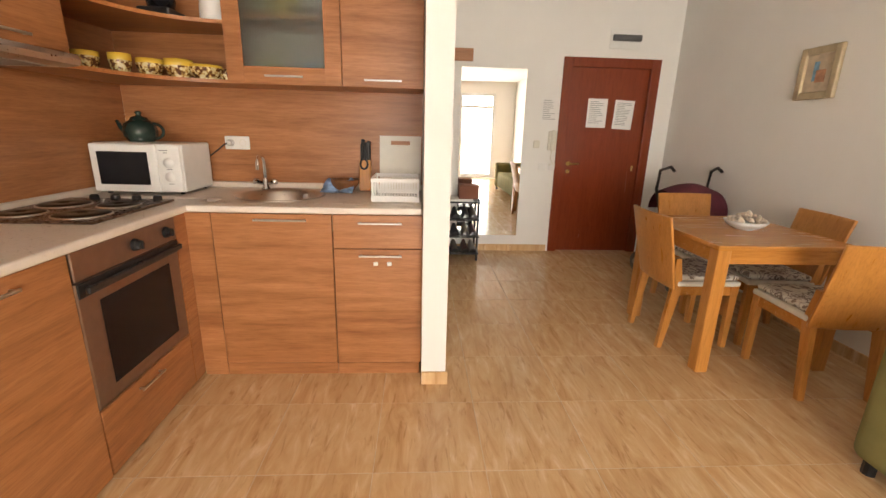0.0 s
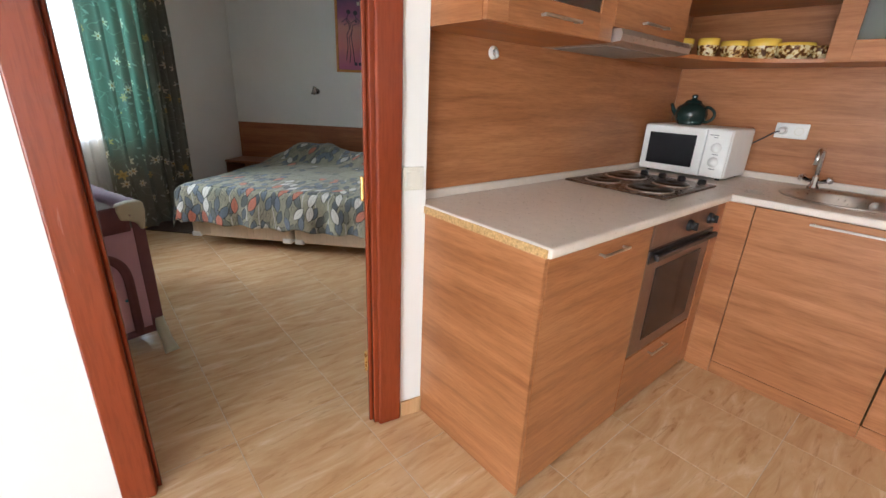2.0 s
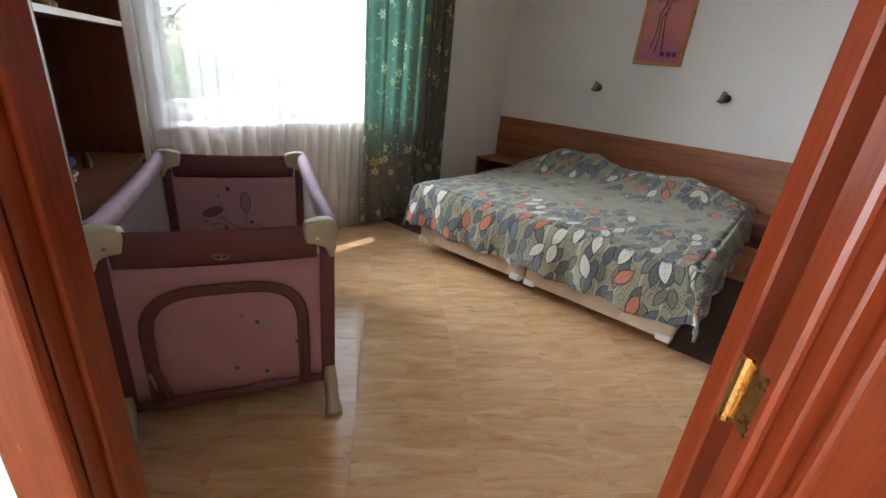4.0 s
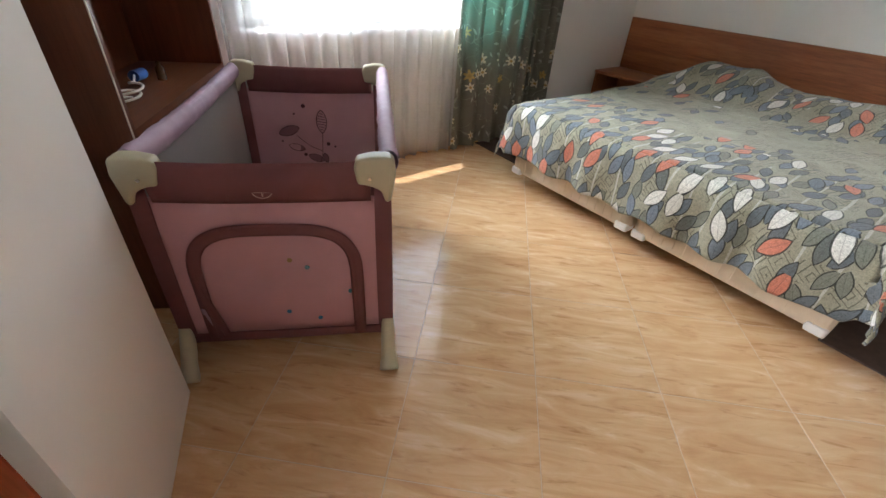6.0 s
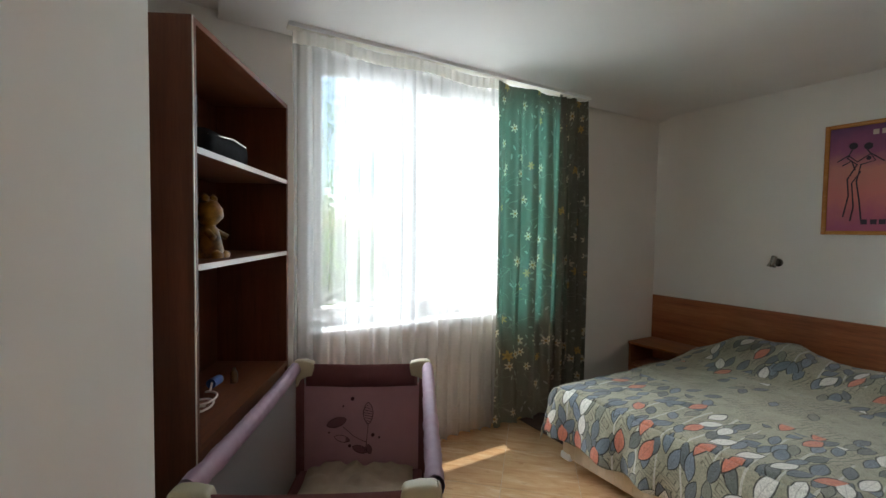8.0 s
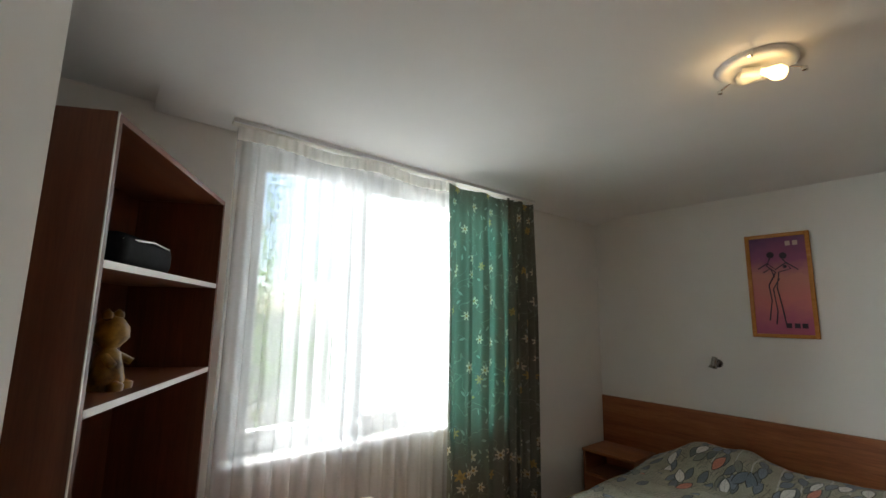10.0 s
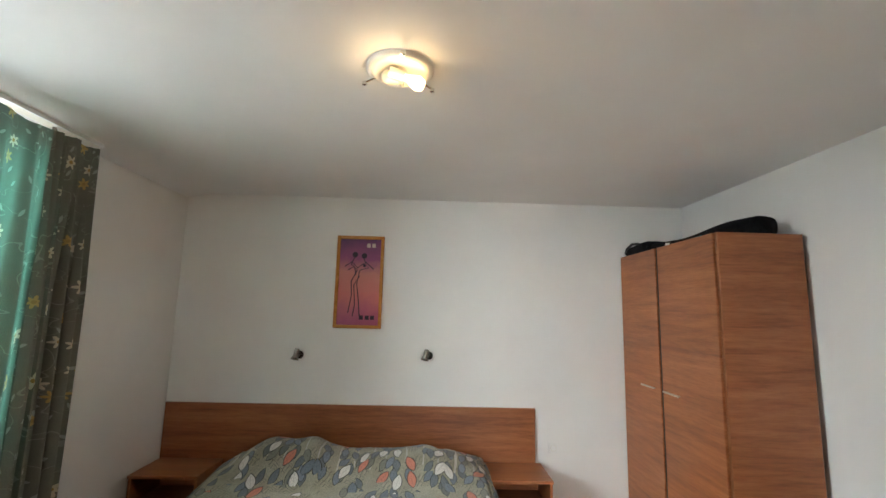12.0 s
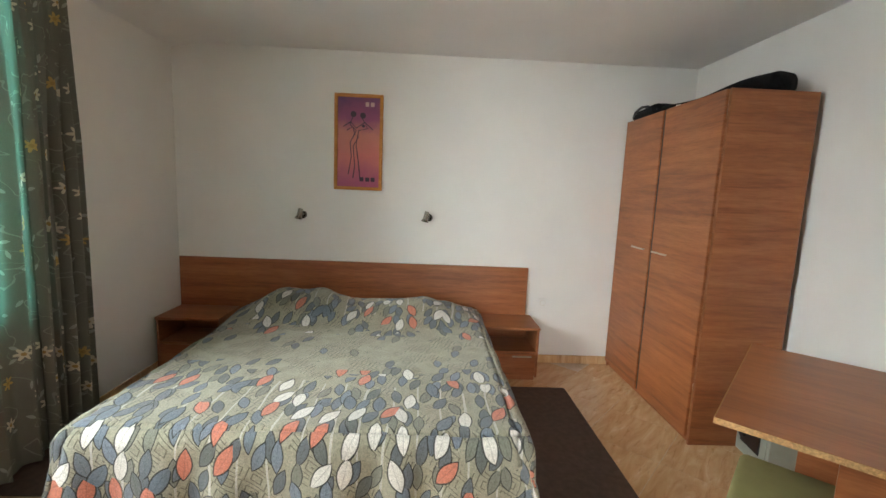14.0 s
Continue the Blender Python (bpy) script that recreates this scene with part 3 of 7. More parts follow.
# area lamps added for sky light through the two openings; bedroom's hangs outside
window_light("sky_fill_bedroom", look((-5.8, 0.5, 3.0), (-2.6, 3.9, 1.4)), 3.2, 1.8, BED_LIGHT)
# glowing panel added behind the right sash for the sunlit tulle's glare
window_light("sash_glow_panel", pose(-3.985, 2.82, 1.73, 0, -90, 0), 1.62, 1.05, SASH_LIGHT, (0.88, 0.95, 1.0))
window_light("daylight_balcony_door", KM @ pose((GA + GB) / 2, LY - 0.16, GH / 2 + 0.05, 90, 0, 0), GB - GA - 0.1, GH - 0.1, LIVING_LIGHT, (0.97, 0.98, 0.98))
# unseen box added over the window so sun reaches only the lower tulle
box_ob = structure("sun_block_box", mbox(-4.20, W0 - 0.15, 2.68, -4.031, W1 + 0.15, 2.92), PVC, "white box added above the window outside to block the sun", "shutter box")

# doorway: lining, stops, architraves, hinges
dl = new("door_1")
dl.matrix_world = DM
tagged(dl, "red-brown varnished wooden door frame of an open bedroom doorway", "door frame", kind="structure")
J = 0.035
jb = bmesh.new()
box(jb, DA, -DT - 0.001, 0, DA + J, 0.001, DH, bev=0.003)
part("jamb", jb, MAHOGANY, dl)
part("jamb", mbox(DB - 0.02, -DT - 0.001, 0, DB, 0.001, DH, bev=0.003), MAHOGANY, dl)
part("head", mbox(DA + J, -DT - 0.001, DH - J, DB - 0.02, 0.001, DH), MAHOGANY, dl)
part("door_stop", mbox(DA + J, -DT + 0.035, 0, DA + J + 0.014, -0.02, DH - J, bev=0.004), MAHOGANY, dl)
part("door_stop", mbox(DB - 0.030, -DT + 0.035, 0, DB - 0.02, -0.02, DH - J, bev=0.003), MAHOGANY, dl)
for side in (0.001,):
    for x0, x1 in ((DA - 0.075, DA + 0.02), (DB - 0.02, DB + 0.075)):
        ab = bmesh.new()
        box(ab, x0, side, 0, x1, side + 0.020, DH + 0.075, bev=0.009, seg=3)
        part("architrave", ab, MAHOGANY, dl)
    part("architrave", mbox(DA + 0.021, side, DH - 0.02, DB - 0.021, side + 0.018, DH + 0.075, bev=0.006, seg=2), MAHOGANY, dl)
for z in (0.26, 0.995, 1.78):
    hb = bmesh.new()
    rod(hb, (DA + J + 0.004, -DT - 0.012, z - 0.045), (DA + J + 0.004, -DT - 0.012, z + 0.045), 0.008)
    box(hb, DA + J, -DT - 0.010, z - 0.04, DA + J + 0.003, -DT + 0.03, z + 0.04)
    part("hinge", hb, BRASS, dl, "brass hinge")

# the door leaf, swung right back along the kitchen wall
leaf = part("door_leaf", mbox(-0.80, -1.52, 0.008, -0.762, -0.76, 2.00, bev=0.004), MAHOGANY, dl, "red-brown varnished door leaf, wide open", DM.inverted() @ KM)
for lx, s in ((-0.801, -1),):
    part("door_handle", smooth_all(tube(bmesh.new(), [(lx, -0.86, 1.03), (lx + s * 0.045, -0.86, 1.03), (lx + s * 0.05, -0.88, 1.03), (lx + s * 0.05, -0.97, 1.03)], 0.009)), BRASS, leaf, "brass lever handle")


# skirting tiles along the walls
def skirting(p, q, inward, h=0.075, t=0.011):
    """Short skirting tiles from p to q on the floor; inward: the side on which they stand proud."""
    p, q = Vector((*p, 0)), Vector((*q, 0))
    d = (q - p).normalized()
    m = Matrix.Translation(p) @ Matrix.Rotation(math.atan2(d.y, d.x), 4, "Z")
    ob = new("baseboard")
    ob.matrix_world = m
    tagged(ob, "low beige stone tile skirting along the wall", "baseboard", kind="structure")
    L, x = (q - p).length, 0.0
    while x < L - 0.02:
        w = min(0.45, L - x)
        part("skirting_tile", mbox(x + 0.001, 0.001 * inward, 0, x + w - 0.001, t * inward, h, bev=0.002), SKIRT, ob)
        x += w


skirting((-3.70, 4.958), (0.74, 4.958), -1)
skirting((-3.708, 4.94), (-3.708, 1.0), 1)
skirting((0.743, 4.94), (0.743, 2.95), -1)
skirting(KW(KWX - 0.112, 0.95), KW(KWX - 0.112, -1.36), -1)
skirting(KW(a2.x + 0.001, -5.3), KW(a2.x + 0.001, a2.y), -1)
skirting(KW(1.3, EY - 0.001), KW(EDA - 0.08, EY - 0.001), -1)
skirting(KW(EDB + 0.08, EY - 0.001), KW(RX, EY - 0.001), -1)
skirting(KW(RX - 0.001, EY - 0.02), KW(RX - 0.001, LY), -1)
skirting(KW(1.301, 2.5), KW(1.301, -0.10), 1)
skirting(KW(1.312, -0.101), KW(1.171, -0.101), 1)
pt = DM @ Vector((DA - 0.078, 0.001, 0))
skirting((pt.x, pt.y), (D0.x, D0.y), -1)

# ---------- bed with blanket, headboard, night tables ----------
BX0, BX1, BY0, BY1 = -2.99, -1.12, 2.87, 4.90
bed = thing("bed", pose((BX0 + BX1) / 2, BY0, 0), "double bed of two cream upholstered bases under a leaf-patterned blanket", "bed")
hw = (BX1 - BX0) / 2
for s in (-1, 1):
    x0, x1 = (-hw + 0.02, -0.012) if s < 0 else (0.012, hw - 0.02)
    bb = mbox(x0, 0.005, 0.085, x1, 2.02, 0.34, bev=0.03, seg=3)
    # stitched channels of the upholstery along the foot end
    n = 16
    for i in range(1, n):
        x = x0 + (x1 - x0) * i / n
        box(bb, x - 0.0035, 0.001, 0.115, x + 0.0035, 0.009, 0.31)
    base = part("bed_base", bb, BEDBASE, bed)
    part("mattress", mbox(x0 + 0.01, 0.04, 0.33, x1 - 0.01, 2.0, 0.50, bev=0.05, seg=3), BEDBASE, bed)
    for x in (x0 + 0.09, x1 - 0.09):
        for y in (0.45, 1.75):
            part("leg", rod(bmesh.new(), (x, y, 0), (x, y, 0.09), 0.03), BLACK, base)
    for x in (x0 + 0.002, x1 - 0.082):
        part("corner_patch", mbox(x, -0.004, 0.078, x + 0.08, 0.08, 0.125, bev=0.012, seg=2), WHITE, base, "white corner protector")

blanket = thing("blanket", pose((BX0 + BX1) / 2, BY0, 0), "grey-green fleece blanket with white, blue and coral leaves", "blanket")
BWID, BLEN, FOOT, SIDE = BX1 - BX0, 1.98, 0.335, 0.28


def blanket_at(u, v):
    """u across the bed including the sides, v from the foot's hem to the head."""
    s = (u - 0.5) * (BWID + 2 * SIDE)
    t = -FOOT + v * (BLEN + FOOT)
    half = BWID / 2
    top = 0.515 + 0.012 * noise.noise(Vector((s * 1.9, t * 1.9, 0.3))) + 0.006 * noise.noise(Vector((s * 6, t * 6, 2.3))) + 0.0035 * noise.noise(Vector((s * 22, t * 15, 4.1)))
    # pillows under the cover
    for cx, wd, hh in ((-0.46, 0.40, 0.19), (0.40, 0.44, 0.135)):
        a, b = (s - cx) / wd, (t - 1.68) / 0.30
        top += hh * math.exp(-(abs(a) ** 3.0) - (abs(b) ** 2.6))
    if t > 1.2:
        top += 0.012 * math.sin(s * 17 + 3 * noise.noise(Vector((s * 3, t * 3, 5)))) * min(1, (t - 1.2) / 0.4) * 0.8
    x, y, z = s, t, top
    rad = 0.06
    over_f, over_s = max(0.0, -t), max(0.0, abs(s) - half)

    def bend(d):
        if d <= 0:
            return 0.0, 0.0
        arc = rad * math.pi / 2
        if d < arc:
            a = d / rad
            return rad * math.sin(a), rad * (1 - math.cos(a))
        return rad, rad + (d - arc)
    ox, dz1 = bend(over_s)
    oy, dz2 = bend(over_f)
    sg = 1 if s > 0 else -1
    if over_s > 0:
        x = sg * (half - 0.02 + ox)
    if over_f > 0:
        y = -oy + 0.02
    drop = max(dz1, dz2) if not (over_s > 0 and over_f > 0) else math.hypot(dz1, dz2) * 0.9
    z = top - drop
    k = min(1.0, drop / 0.25)
    if over_f > 0:
        y -= 0.020 * k * (1 + math.sin(s * 19 + 2.2 * noise.noise(Vector((s * 2.3, 0, 9)))))
        z += 0.020 * k * noise.noise(Vector((s * 4.5, 1.0, 4)))
        z += 0.014 * max(0.0, 1 - v * 14) * abs(math.sin(s * 13 + 0.6))
    if over_s > 0:
        x += sg * 0.018 * k * (1 + math.sin(t * 15 + 2 * noise.noise(Vector((t * 2, 3, 1)))))
    return Vector((x, y, max(z, 0.14)))


bl = sheet(bmesh.new(), blanket_at, 150, 150, lambda u, v: ((u - 0.5) * (BWID + 2 * SIDE), v * (BLEN + FOOT)))
ob = part("cover", bl, BLANKET, blanket)
so = ob.modifiers.new("thickness", "SOLIDIFY")
so.thickness, so.offset = 0.012, 1

hb_thing = thing("headboard", pose(-3.70, 4.957, 0), "long cherry-coloured wooden headboard panel on the wall", "headboard")
part("panel", mbox(0.0, -0.022, 0.10, 3.06, -0.001, 0.879, bev=0.0015), CHERRY, hb_thing)
part("edge_strip", mbox(0.0, -0.0225, 0.879, 3.06, -0.001, 0.885, bev=0.001), CHERRY_X, hb_thing)


def night_table(m, label):
    t = thing("night_table", m, label, "night table", "night tables beside the bed")
    w, d, h = 0.50, 0.38, 0.455
    part("top", mbox(0, -d - 0.01, h - 0.022, w, 0, h, bev=0.002), CHERRY_X, t)
    part("side_panel", mbox(0.005, -d, 0.03, 0.023, -0.002, h - 0.022), CHERRY, t)
    part("side_panel", mbox(w - 0.023, -d, 0.03, w - 0.005, -0.002, h - 0.022), CHERRY, t)
    part("shelf", mbox(0.023, -d + 0.005, 0.235, w - 0.023, -0.002, 0.25), CHERRY_X, t)
    part("back_panel", mbox(0.023, -0.012, 0.03, w - 0.023, -0.002, h - 0.022), CHERRY, t)
    part("bottom", mbox(0.023, -d + 0.02, 0.0, w - 0.023, -0.03, 0.045), CHERRY, t)
    dr = part("drawer", mbox(0.025, -d - 0.004, 0.05, w - 0.025, -d + 0.012, 0.232, bev=0.001), CHERRY, t)
    part("handle", mbox(w / 2 + 0.03, -d - 0.02, 0.205, w / 2 + 0.19, -d - 0.006, 0.217, bev=0.003), STEEL, dr, "steel bar handle")
    return t


night_table(pose(-1.10, 4.934, 0), "cherry-coloured wooden night table with open niche and drawer")
night_table(pose(-3.69, 4.934, 0), "cherry-coloured wooden night table in the corner by the curtain")

rug = thing("rug", pose(-1.02, 3.0, 0), "plain dark brown felt rug beside the bed", "rug")
part("mat", mbox(-0.14, -0.02, 0.0008, 0.61, 1.42, 0.009, bev=0.003), RUG, rug)
rug2 = thing("rug", pose(-3.66, 3.12, 0), "plain dark brown felt rug between bed and curtain", "rug")
part("mat", mbox(0, 0, 0.0008, 0.62, 1.4, 0.009, bev=0.003), RUG, rug2)

# ---------- wardrobe ----------
wr = thing("wardrobe", pose(0.150, 3.665, 0), "tall two-door cherry-coloured wooden wardrobe with steel handles", "wardrobe")
WD, WL, WH = 0.522, 1.29, 2.19
part("side_panel", mbox(0.0, 0, 0, WD, 0.019, WH, bev=0.001), CHERRY, wr)
part("side_panel", mbox(0.0, WL - 0.019, 0, WD, WL, WH), CHERRY, wr)
part("top", mbox(0.004, 0.019, WH - 0.02, WD, WL - 0.019, WH - 0.001), CHERRY, wr)
part("back_panel", mbox(WD - 0.01, 0.019, 0.06, WD - 0.001, WL - 0.019, WH - 0.02), CHERRY, wr)
# black strip stands in for the shade between the two doors
part("gap_shade_strip", mbox(-0.008, 0.657, 0.05, 0.003, 0.691, WH - 0.01), BLACK, wr, "black strip for the shade in the gap between the doors")
part("plinth", mbox(0.02, 0.019, 0.0, 0.04, WL - 0.019, 0.06), CHERRY, wr)
part("edge_strip", mbox(-0.0015, 0.0, 0.0, 0.0, 0.018, WH), CHERRY_X, wr)
for y0, y1, hy in ((0.021, 0.656, 0.43), (0.692, 1.268, 0.745)):
    d = part("door", mbox(-0.019, y0, 0.05, -0.001, y1, WH - 0.004, bev=0.0015), CHERRY, wr)
    part("handle", mbox(-0.045, hy, 1.150, -0.033, hy + 0.19, 1.162, bev=0.003), STEEL, d, "steel bar handle")
    for yy in (hy + 0.02, hy + 0.17):
        part("handle_post", rod(bmesh.new(), (-0.034, yy, 1.156), (-0.018, yy, 1.156), 0.004), STEEL, d)

# ---------- open shelf unit in the corner ----------
shelf_dir = Vector((-0.936, 0.50, 0)).normalized()
SM = Matrix.Translation((-2.735, 0.862, 0)) @ Matrix.Rotation(math.atan2(shelf_dir.y, shelf_dir.x), 4, "Z")   # x along the front, +y to the wall
sh = thing("shelf_unit", SM, "tall dark wooden open shelf unit with pale shelf edges", "shelf unit")
SL, SDEP, SH = 1.03, 0.40, 2.20
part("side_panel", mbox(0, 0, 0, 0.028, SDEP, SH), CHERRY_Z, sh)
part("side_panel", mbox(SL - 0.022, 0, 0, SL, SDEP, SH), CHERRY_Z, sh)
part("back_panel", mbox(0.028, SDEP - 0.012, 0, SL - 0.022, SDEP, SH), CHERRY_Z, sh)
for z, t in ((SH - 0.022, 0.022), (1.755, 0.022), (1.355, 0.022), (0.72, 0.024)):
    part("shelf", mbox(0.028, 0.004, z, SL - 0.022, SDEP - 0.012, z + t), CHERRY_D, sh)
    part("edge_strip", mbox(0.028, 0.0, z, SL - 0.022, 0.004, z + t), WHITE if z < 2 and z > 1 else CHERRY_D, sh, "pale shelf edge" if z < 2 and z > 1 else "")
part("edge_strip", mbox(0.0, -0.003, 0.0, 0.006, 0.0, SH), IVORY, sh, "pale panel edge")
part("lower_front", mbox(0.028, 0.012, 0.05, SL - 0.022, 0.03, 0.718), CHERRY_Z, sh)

# ---------- curtains and rail ----------
rail = thing("curtain_rail", pose(-3.63, 1.34, CEIL), "white and brass-coloured double curtain rail on the ceiling", "curtain rail")
part("track", mbox(-0.045, 0, -0.035, 0.045, 2.44, -0.006, bev=0.004), IVORY, rail)
part("fascia", mbox(0.046, 0, -0.040, 0.054, 2.44, -0.008), PVC, rail)


def curtain(name, y0, y1, x, ztop, zbot, amp, wave, seed, mat, label, fullness, ripple=0.0, nu=220, nv=60):
    c = thing(name, pose(x, y0, 0), label, "curtain")
    L = y1 - y0

    def at(u, v):
        z = ztop + (zbot - ztop) * v
        k = 0.25 + 0.75 * min(1.0, v * 3)
        ph = 2 * math.pi * u * L / wave
        ph += 2.2 * noise.noise(Vector((u * L * 2.0, seed, 0))) + 0.5 * noise.noise(Vector((u * L * 4, v * 1.3, seed)))
        dx = amp * k * (math.sin(ph) + 0.35 * math.sin(2.3 * ph + seed))
        dy = amp * 0.6 * k * math.cos(ph) + 0.02 * v * noise.noise(Vector((v * 2, seed, u * 2)))
        dz = ripple * v * v * noise.noise(Vector((u * 7, seed, 1)))
        if v < 0.04:
            dz -= 0.02 * abs(math.sin(ph * 0.25)) * fullness_sag
        return Vector((dx, u * L + dy, z + dz))
    fullness_sag = 1.0 if mat is FLORAL else 0.2
    part("cloth", sheet(bmesh.new(), at, nu, nv, lambda u, v: (u * L * fullness, (1 - v) * (ztop - zbot))), mat, c)
    return c


curtain("tulle_curtain", 1.37, 2.90, -3.645, CEIL - 0.045, 0.015, 0.020, 0.095, 3.0, TULLE, "sheer white tulle curtain drawn across the window", 1.4, 0.02)
tu = bpy.data.objects["tulle_curtain"]
part("heading_tape", sheet(bmesh.new(), lambda u, v: Vector((0.026 + 0.006 * math.sin(u * 170), 0.0 + u * 1.53, CEIL - 0.045 - 0.075 * v + 0.012 * math.sin(u * 14))), 240, 3, lambda u, v: (u * 1.5, v * 0.07)),
     sheer("white_heading_tape", (0.85, 0.83, 0.78), 0.12, 0.35), tu, "gathered cream heading tape")
curtain("floral_curtain", 2.80, 3.50, -3.585, CEIL - 0.06, 0.03, 0.026, 0.175, 7.0, FLORAL, "grey-green floral curtain glowing green in the window light", 1.25, 0.0)
curtain("floral_curtain", 3.44, 3.77, -3.60, CEIL - 0.045, 0.03, 0.045, 0.085, 12.0, FLORAL, "grey-green floral curtain gathered in tight folds", 2.2, 0.0)

# ---------- travel cot ----------
c_fl, c_bl, c_fr = Vector((-2.417, 0.832, 0)), Vector((-3.448, 1.381, 0)), Vector((-2.087, 1.385, 0))
cd = (c_bl - c_fl).normalized()
CL, CWD, CH = 1.17, 0.72, 0.785
CM = Matrix.Translation(c_fl - (c_fr - c_fl) * 0.05) @ Matrix.Rotation(math.atan2(cd.y, cd.x), 4, "Z")   # x along the cot, -y across it
cot = thing("travel_cot", CM, "dusty pink and maroon folding travel cot with lilac padded rails", "travel cot")


def padded(bm, p, q, r, wob=0.004, seed=0.0, n=70, flat=1.25):
    p, q = Vector(p), Vector(q)
    d = (q - p)
    side = d.normalized().cross(Vector((0, 0, 1))).normalized()
    rings = []
    for i in range(n + 1):
        c = p + d * (i / n)
        rr = r + wob * (noise.noise(Vector((i * 0.20, seed, 0))) + 0.5 * noise.noise(Vector((i * 0.9, seed, 5))))
        rings.append([bm.verts.new(c + side * rr * math.cos(a) + Vector((0, 0, 1)) * rr * flat * math.sin(a) - Vector((0, 0, 0.012 * math.sin(math.pi * i / n)))) for a in [2 * math.pi * k / 12 for k in range(12)]])
    for a, b in zip(rings, rings[1:]):
        for k in range(12):
            bm.faces.new((a[k], a[(k + 1) % 12], b[(k + 1) % 12], b[k])).smooth = True
    return bm


RZ = CH - 0.035
part("long_rail", padded(bmesh.new(), (0.05, -0.005, RZ), (CL - 0.03, -0.005, RZ), 0.030, 0.005, 1.0), CRIB_LILAC, cot, "lilac padded rail")
part("long_rail", padded(bmesh.new(), (0.05, -CWD + 0.005, RZ), (CL - 0.03, -CWD + 0.005, RZ), 0.030, 0.005, 4.0), CRIB_LILAC, cot, "lilac padded rail")


def cot_band(x, nx, z0, z1, y0, y1, sag, thick, mat, name, label=""):
    def f(u, v):
        y = y0 + (y1 - y0) * u
        z = z0 + (z1 - z0) * v
        b = math.sin(math.pi * u)
        return Vector((x + nx * (thick * (0.4 + 0.6 * b) * math.sin(math.pi * min(1, max(0, v * 1.0))) + 0.004 * noise.noise(Vector((y * 7, z * 7, x)))), y, z - sag * b * (1 if v > 0.5 else 0.6)))
    ob = part(name, sheet(bmesh.new(), f, 26, 8, lambda u, v: (u, v)), mat, cot, label)
    s = ob.modifiers.new("thickness", "SOLIDIFY")
    s.thickness = 0.006
    return ob


for x, nx in ((-0.004, -1), (CL - 0.02, -1)):
    cot_band(x, nx, 0.655, 0.775, -CWD + 0.06, -0.06, 0.008, 0.022, CRIB_MAROON, "end_band", "maroon padded end band")
    cot_band(x + 0.004, nx, 0.13, 0.665, -CWD + 0.035, -0.035, 0.0, 0.012, CRIB_PINK, "end_panel")
    for y0, y1 in ((-CWD, -CWD + 0.05), (-0.05, 0.0)):
        cot_band(x - 0.002, nx, 0.10, 0.70, y0, y1, 0.0, 0.006, CRIB_MAROON, "corner_strip", "maroon corner strip")
    cot_band(x - 0.003, nx, 0.105, 0.14, -CWD + 0.03, -0.03, 0.0, 0.006, CRIB_MAROON, "hem", "maroon hem")
# arch of the zipped opening on the near end
arch = bmesh.new()
pts = []
for i in range(33):
    a = math.pi * i / 32
    yy = -CWD / 2 + 0.245 * (abs(math.cos(a)) ** 0.55) * (1 if math.cos(a) > 0 else -1)
    zz = 0.38 + 0.185 * math.sin(a) ** 0.7
    pts.append((yy, zz))
pts = [(pts[0][0] + 0.0, 0.13)] + pts + [(pts[-1][0] - 0.0, 0.13)]
for w0, w1, dx in ((-0.020, 0.020, 0.0),):
    prev = None
    for i, (y, z) in enumerate(pts):
        a, b = pts[max(0, i - 1)], pts[min(len(pts) - 1, i + 1)]
        ty, tz = b[0] - a[0], b[1] - a[1]
        ln = math.hypot(ty, tz) or 1
        ny, nz = -tz / ln, ty / ln
        cur = [arch.verts.new((-0.0235 - 0.004 * e, y + ny * w, z + nz * w)) for w, e in ((-0.021, 0), (-0.012, 1), (-0.004, 0.2), (0.004, 0.2), (0.012, 1), (0.021, 0))]
        if prev:
            for k in range(5):
                arch.faces.new((prev[k], prev[k + 1], cur[k + 1], cur[k])).smooth = True
        prev = cur
ob = part("zip_arch", arch, CRIB_MAROON, cot, "maroon zipped arch")
s = ob.modifiers.new("thickness", "SOLIDIFY")
s.thickness = 0.005
for y, z, col in ((-0.37, 0.235, (0.03, 0.17, 0.34)), (-0.47, 0.20, (0.03, 0.17, 0.34)), (-0.58, 0.315, (0.05, 0.2, 0.25)), (-0.45, 0.42, (0.06, 0.16, 0.22)), (-0.40, 0.45, (0.30, 0.20, 0.08))):
    part("printed_dot", rod(bmesh.new(), (-0.0192, y, z), (-0.0212, y, z), 0.008, 12), plain("dot_print", col, 0.8), cot, "small printed dot")
# printed badge on the end band
bd = bmesh.new()
for i in range(24):
    a, b = 2 * math.pi * i / 24, 2 * math.pi * (i + 1) / 24
    tube(bd, [(-0.027, -CWD / 2 + 0.026 * math.cos(a), 0.692 + 0.019 * math.sin(a)), (-0.027, -CWD / 2 + 0.026 * math.cos(b), 0.692 + 0.019 * math.sin(b))], 0.0016, 5)
tube(bd, [(-0.0275, -CWD / 2 - 0.022, 0.692), (-0.0275, -CWD / 2 + 0.022, 0.692)], 0.002, 5)
tube(bd, [(-0.0275, -CWD / 2, 0.678), (-0.0275, -CWD / 2, 0.706)], 0.002, 5)
part("badge", bd, plain("badge_print", (0.45, 0.32, 0.30), 0.7), cot, "oval outline badge")
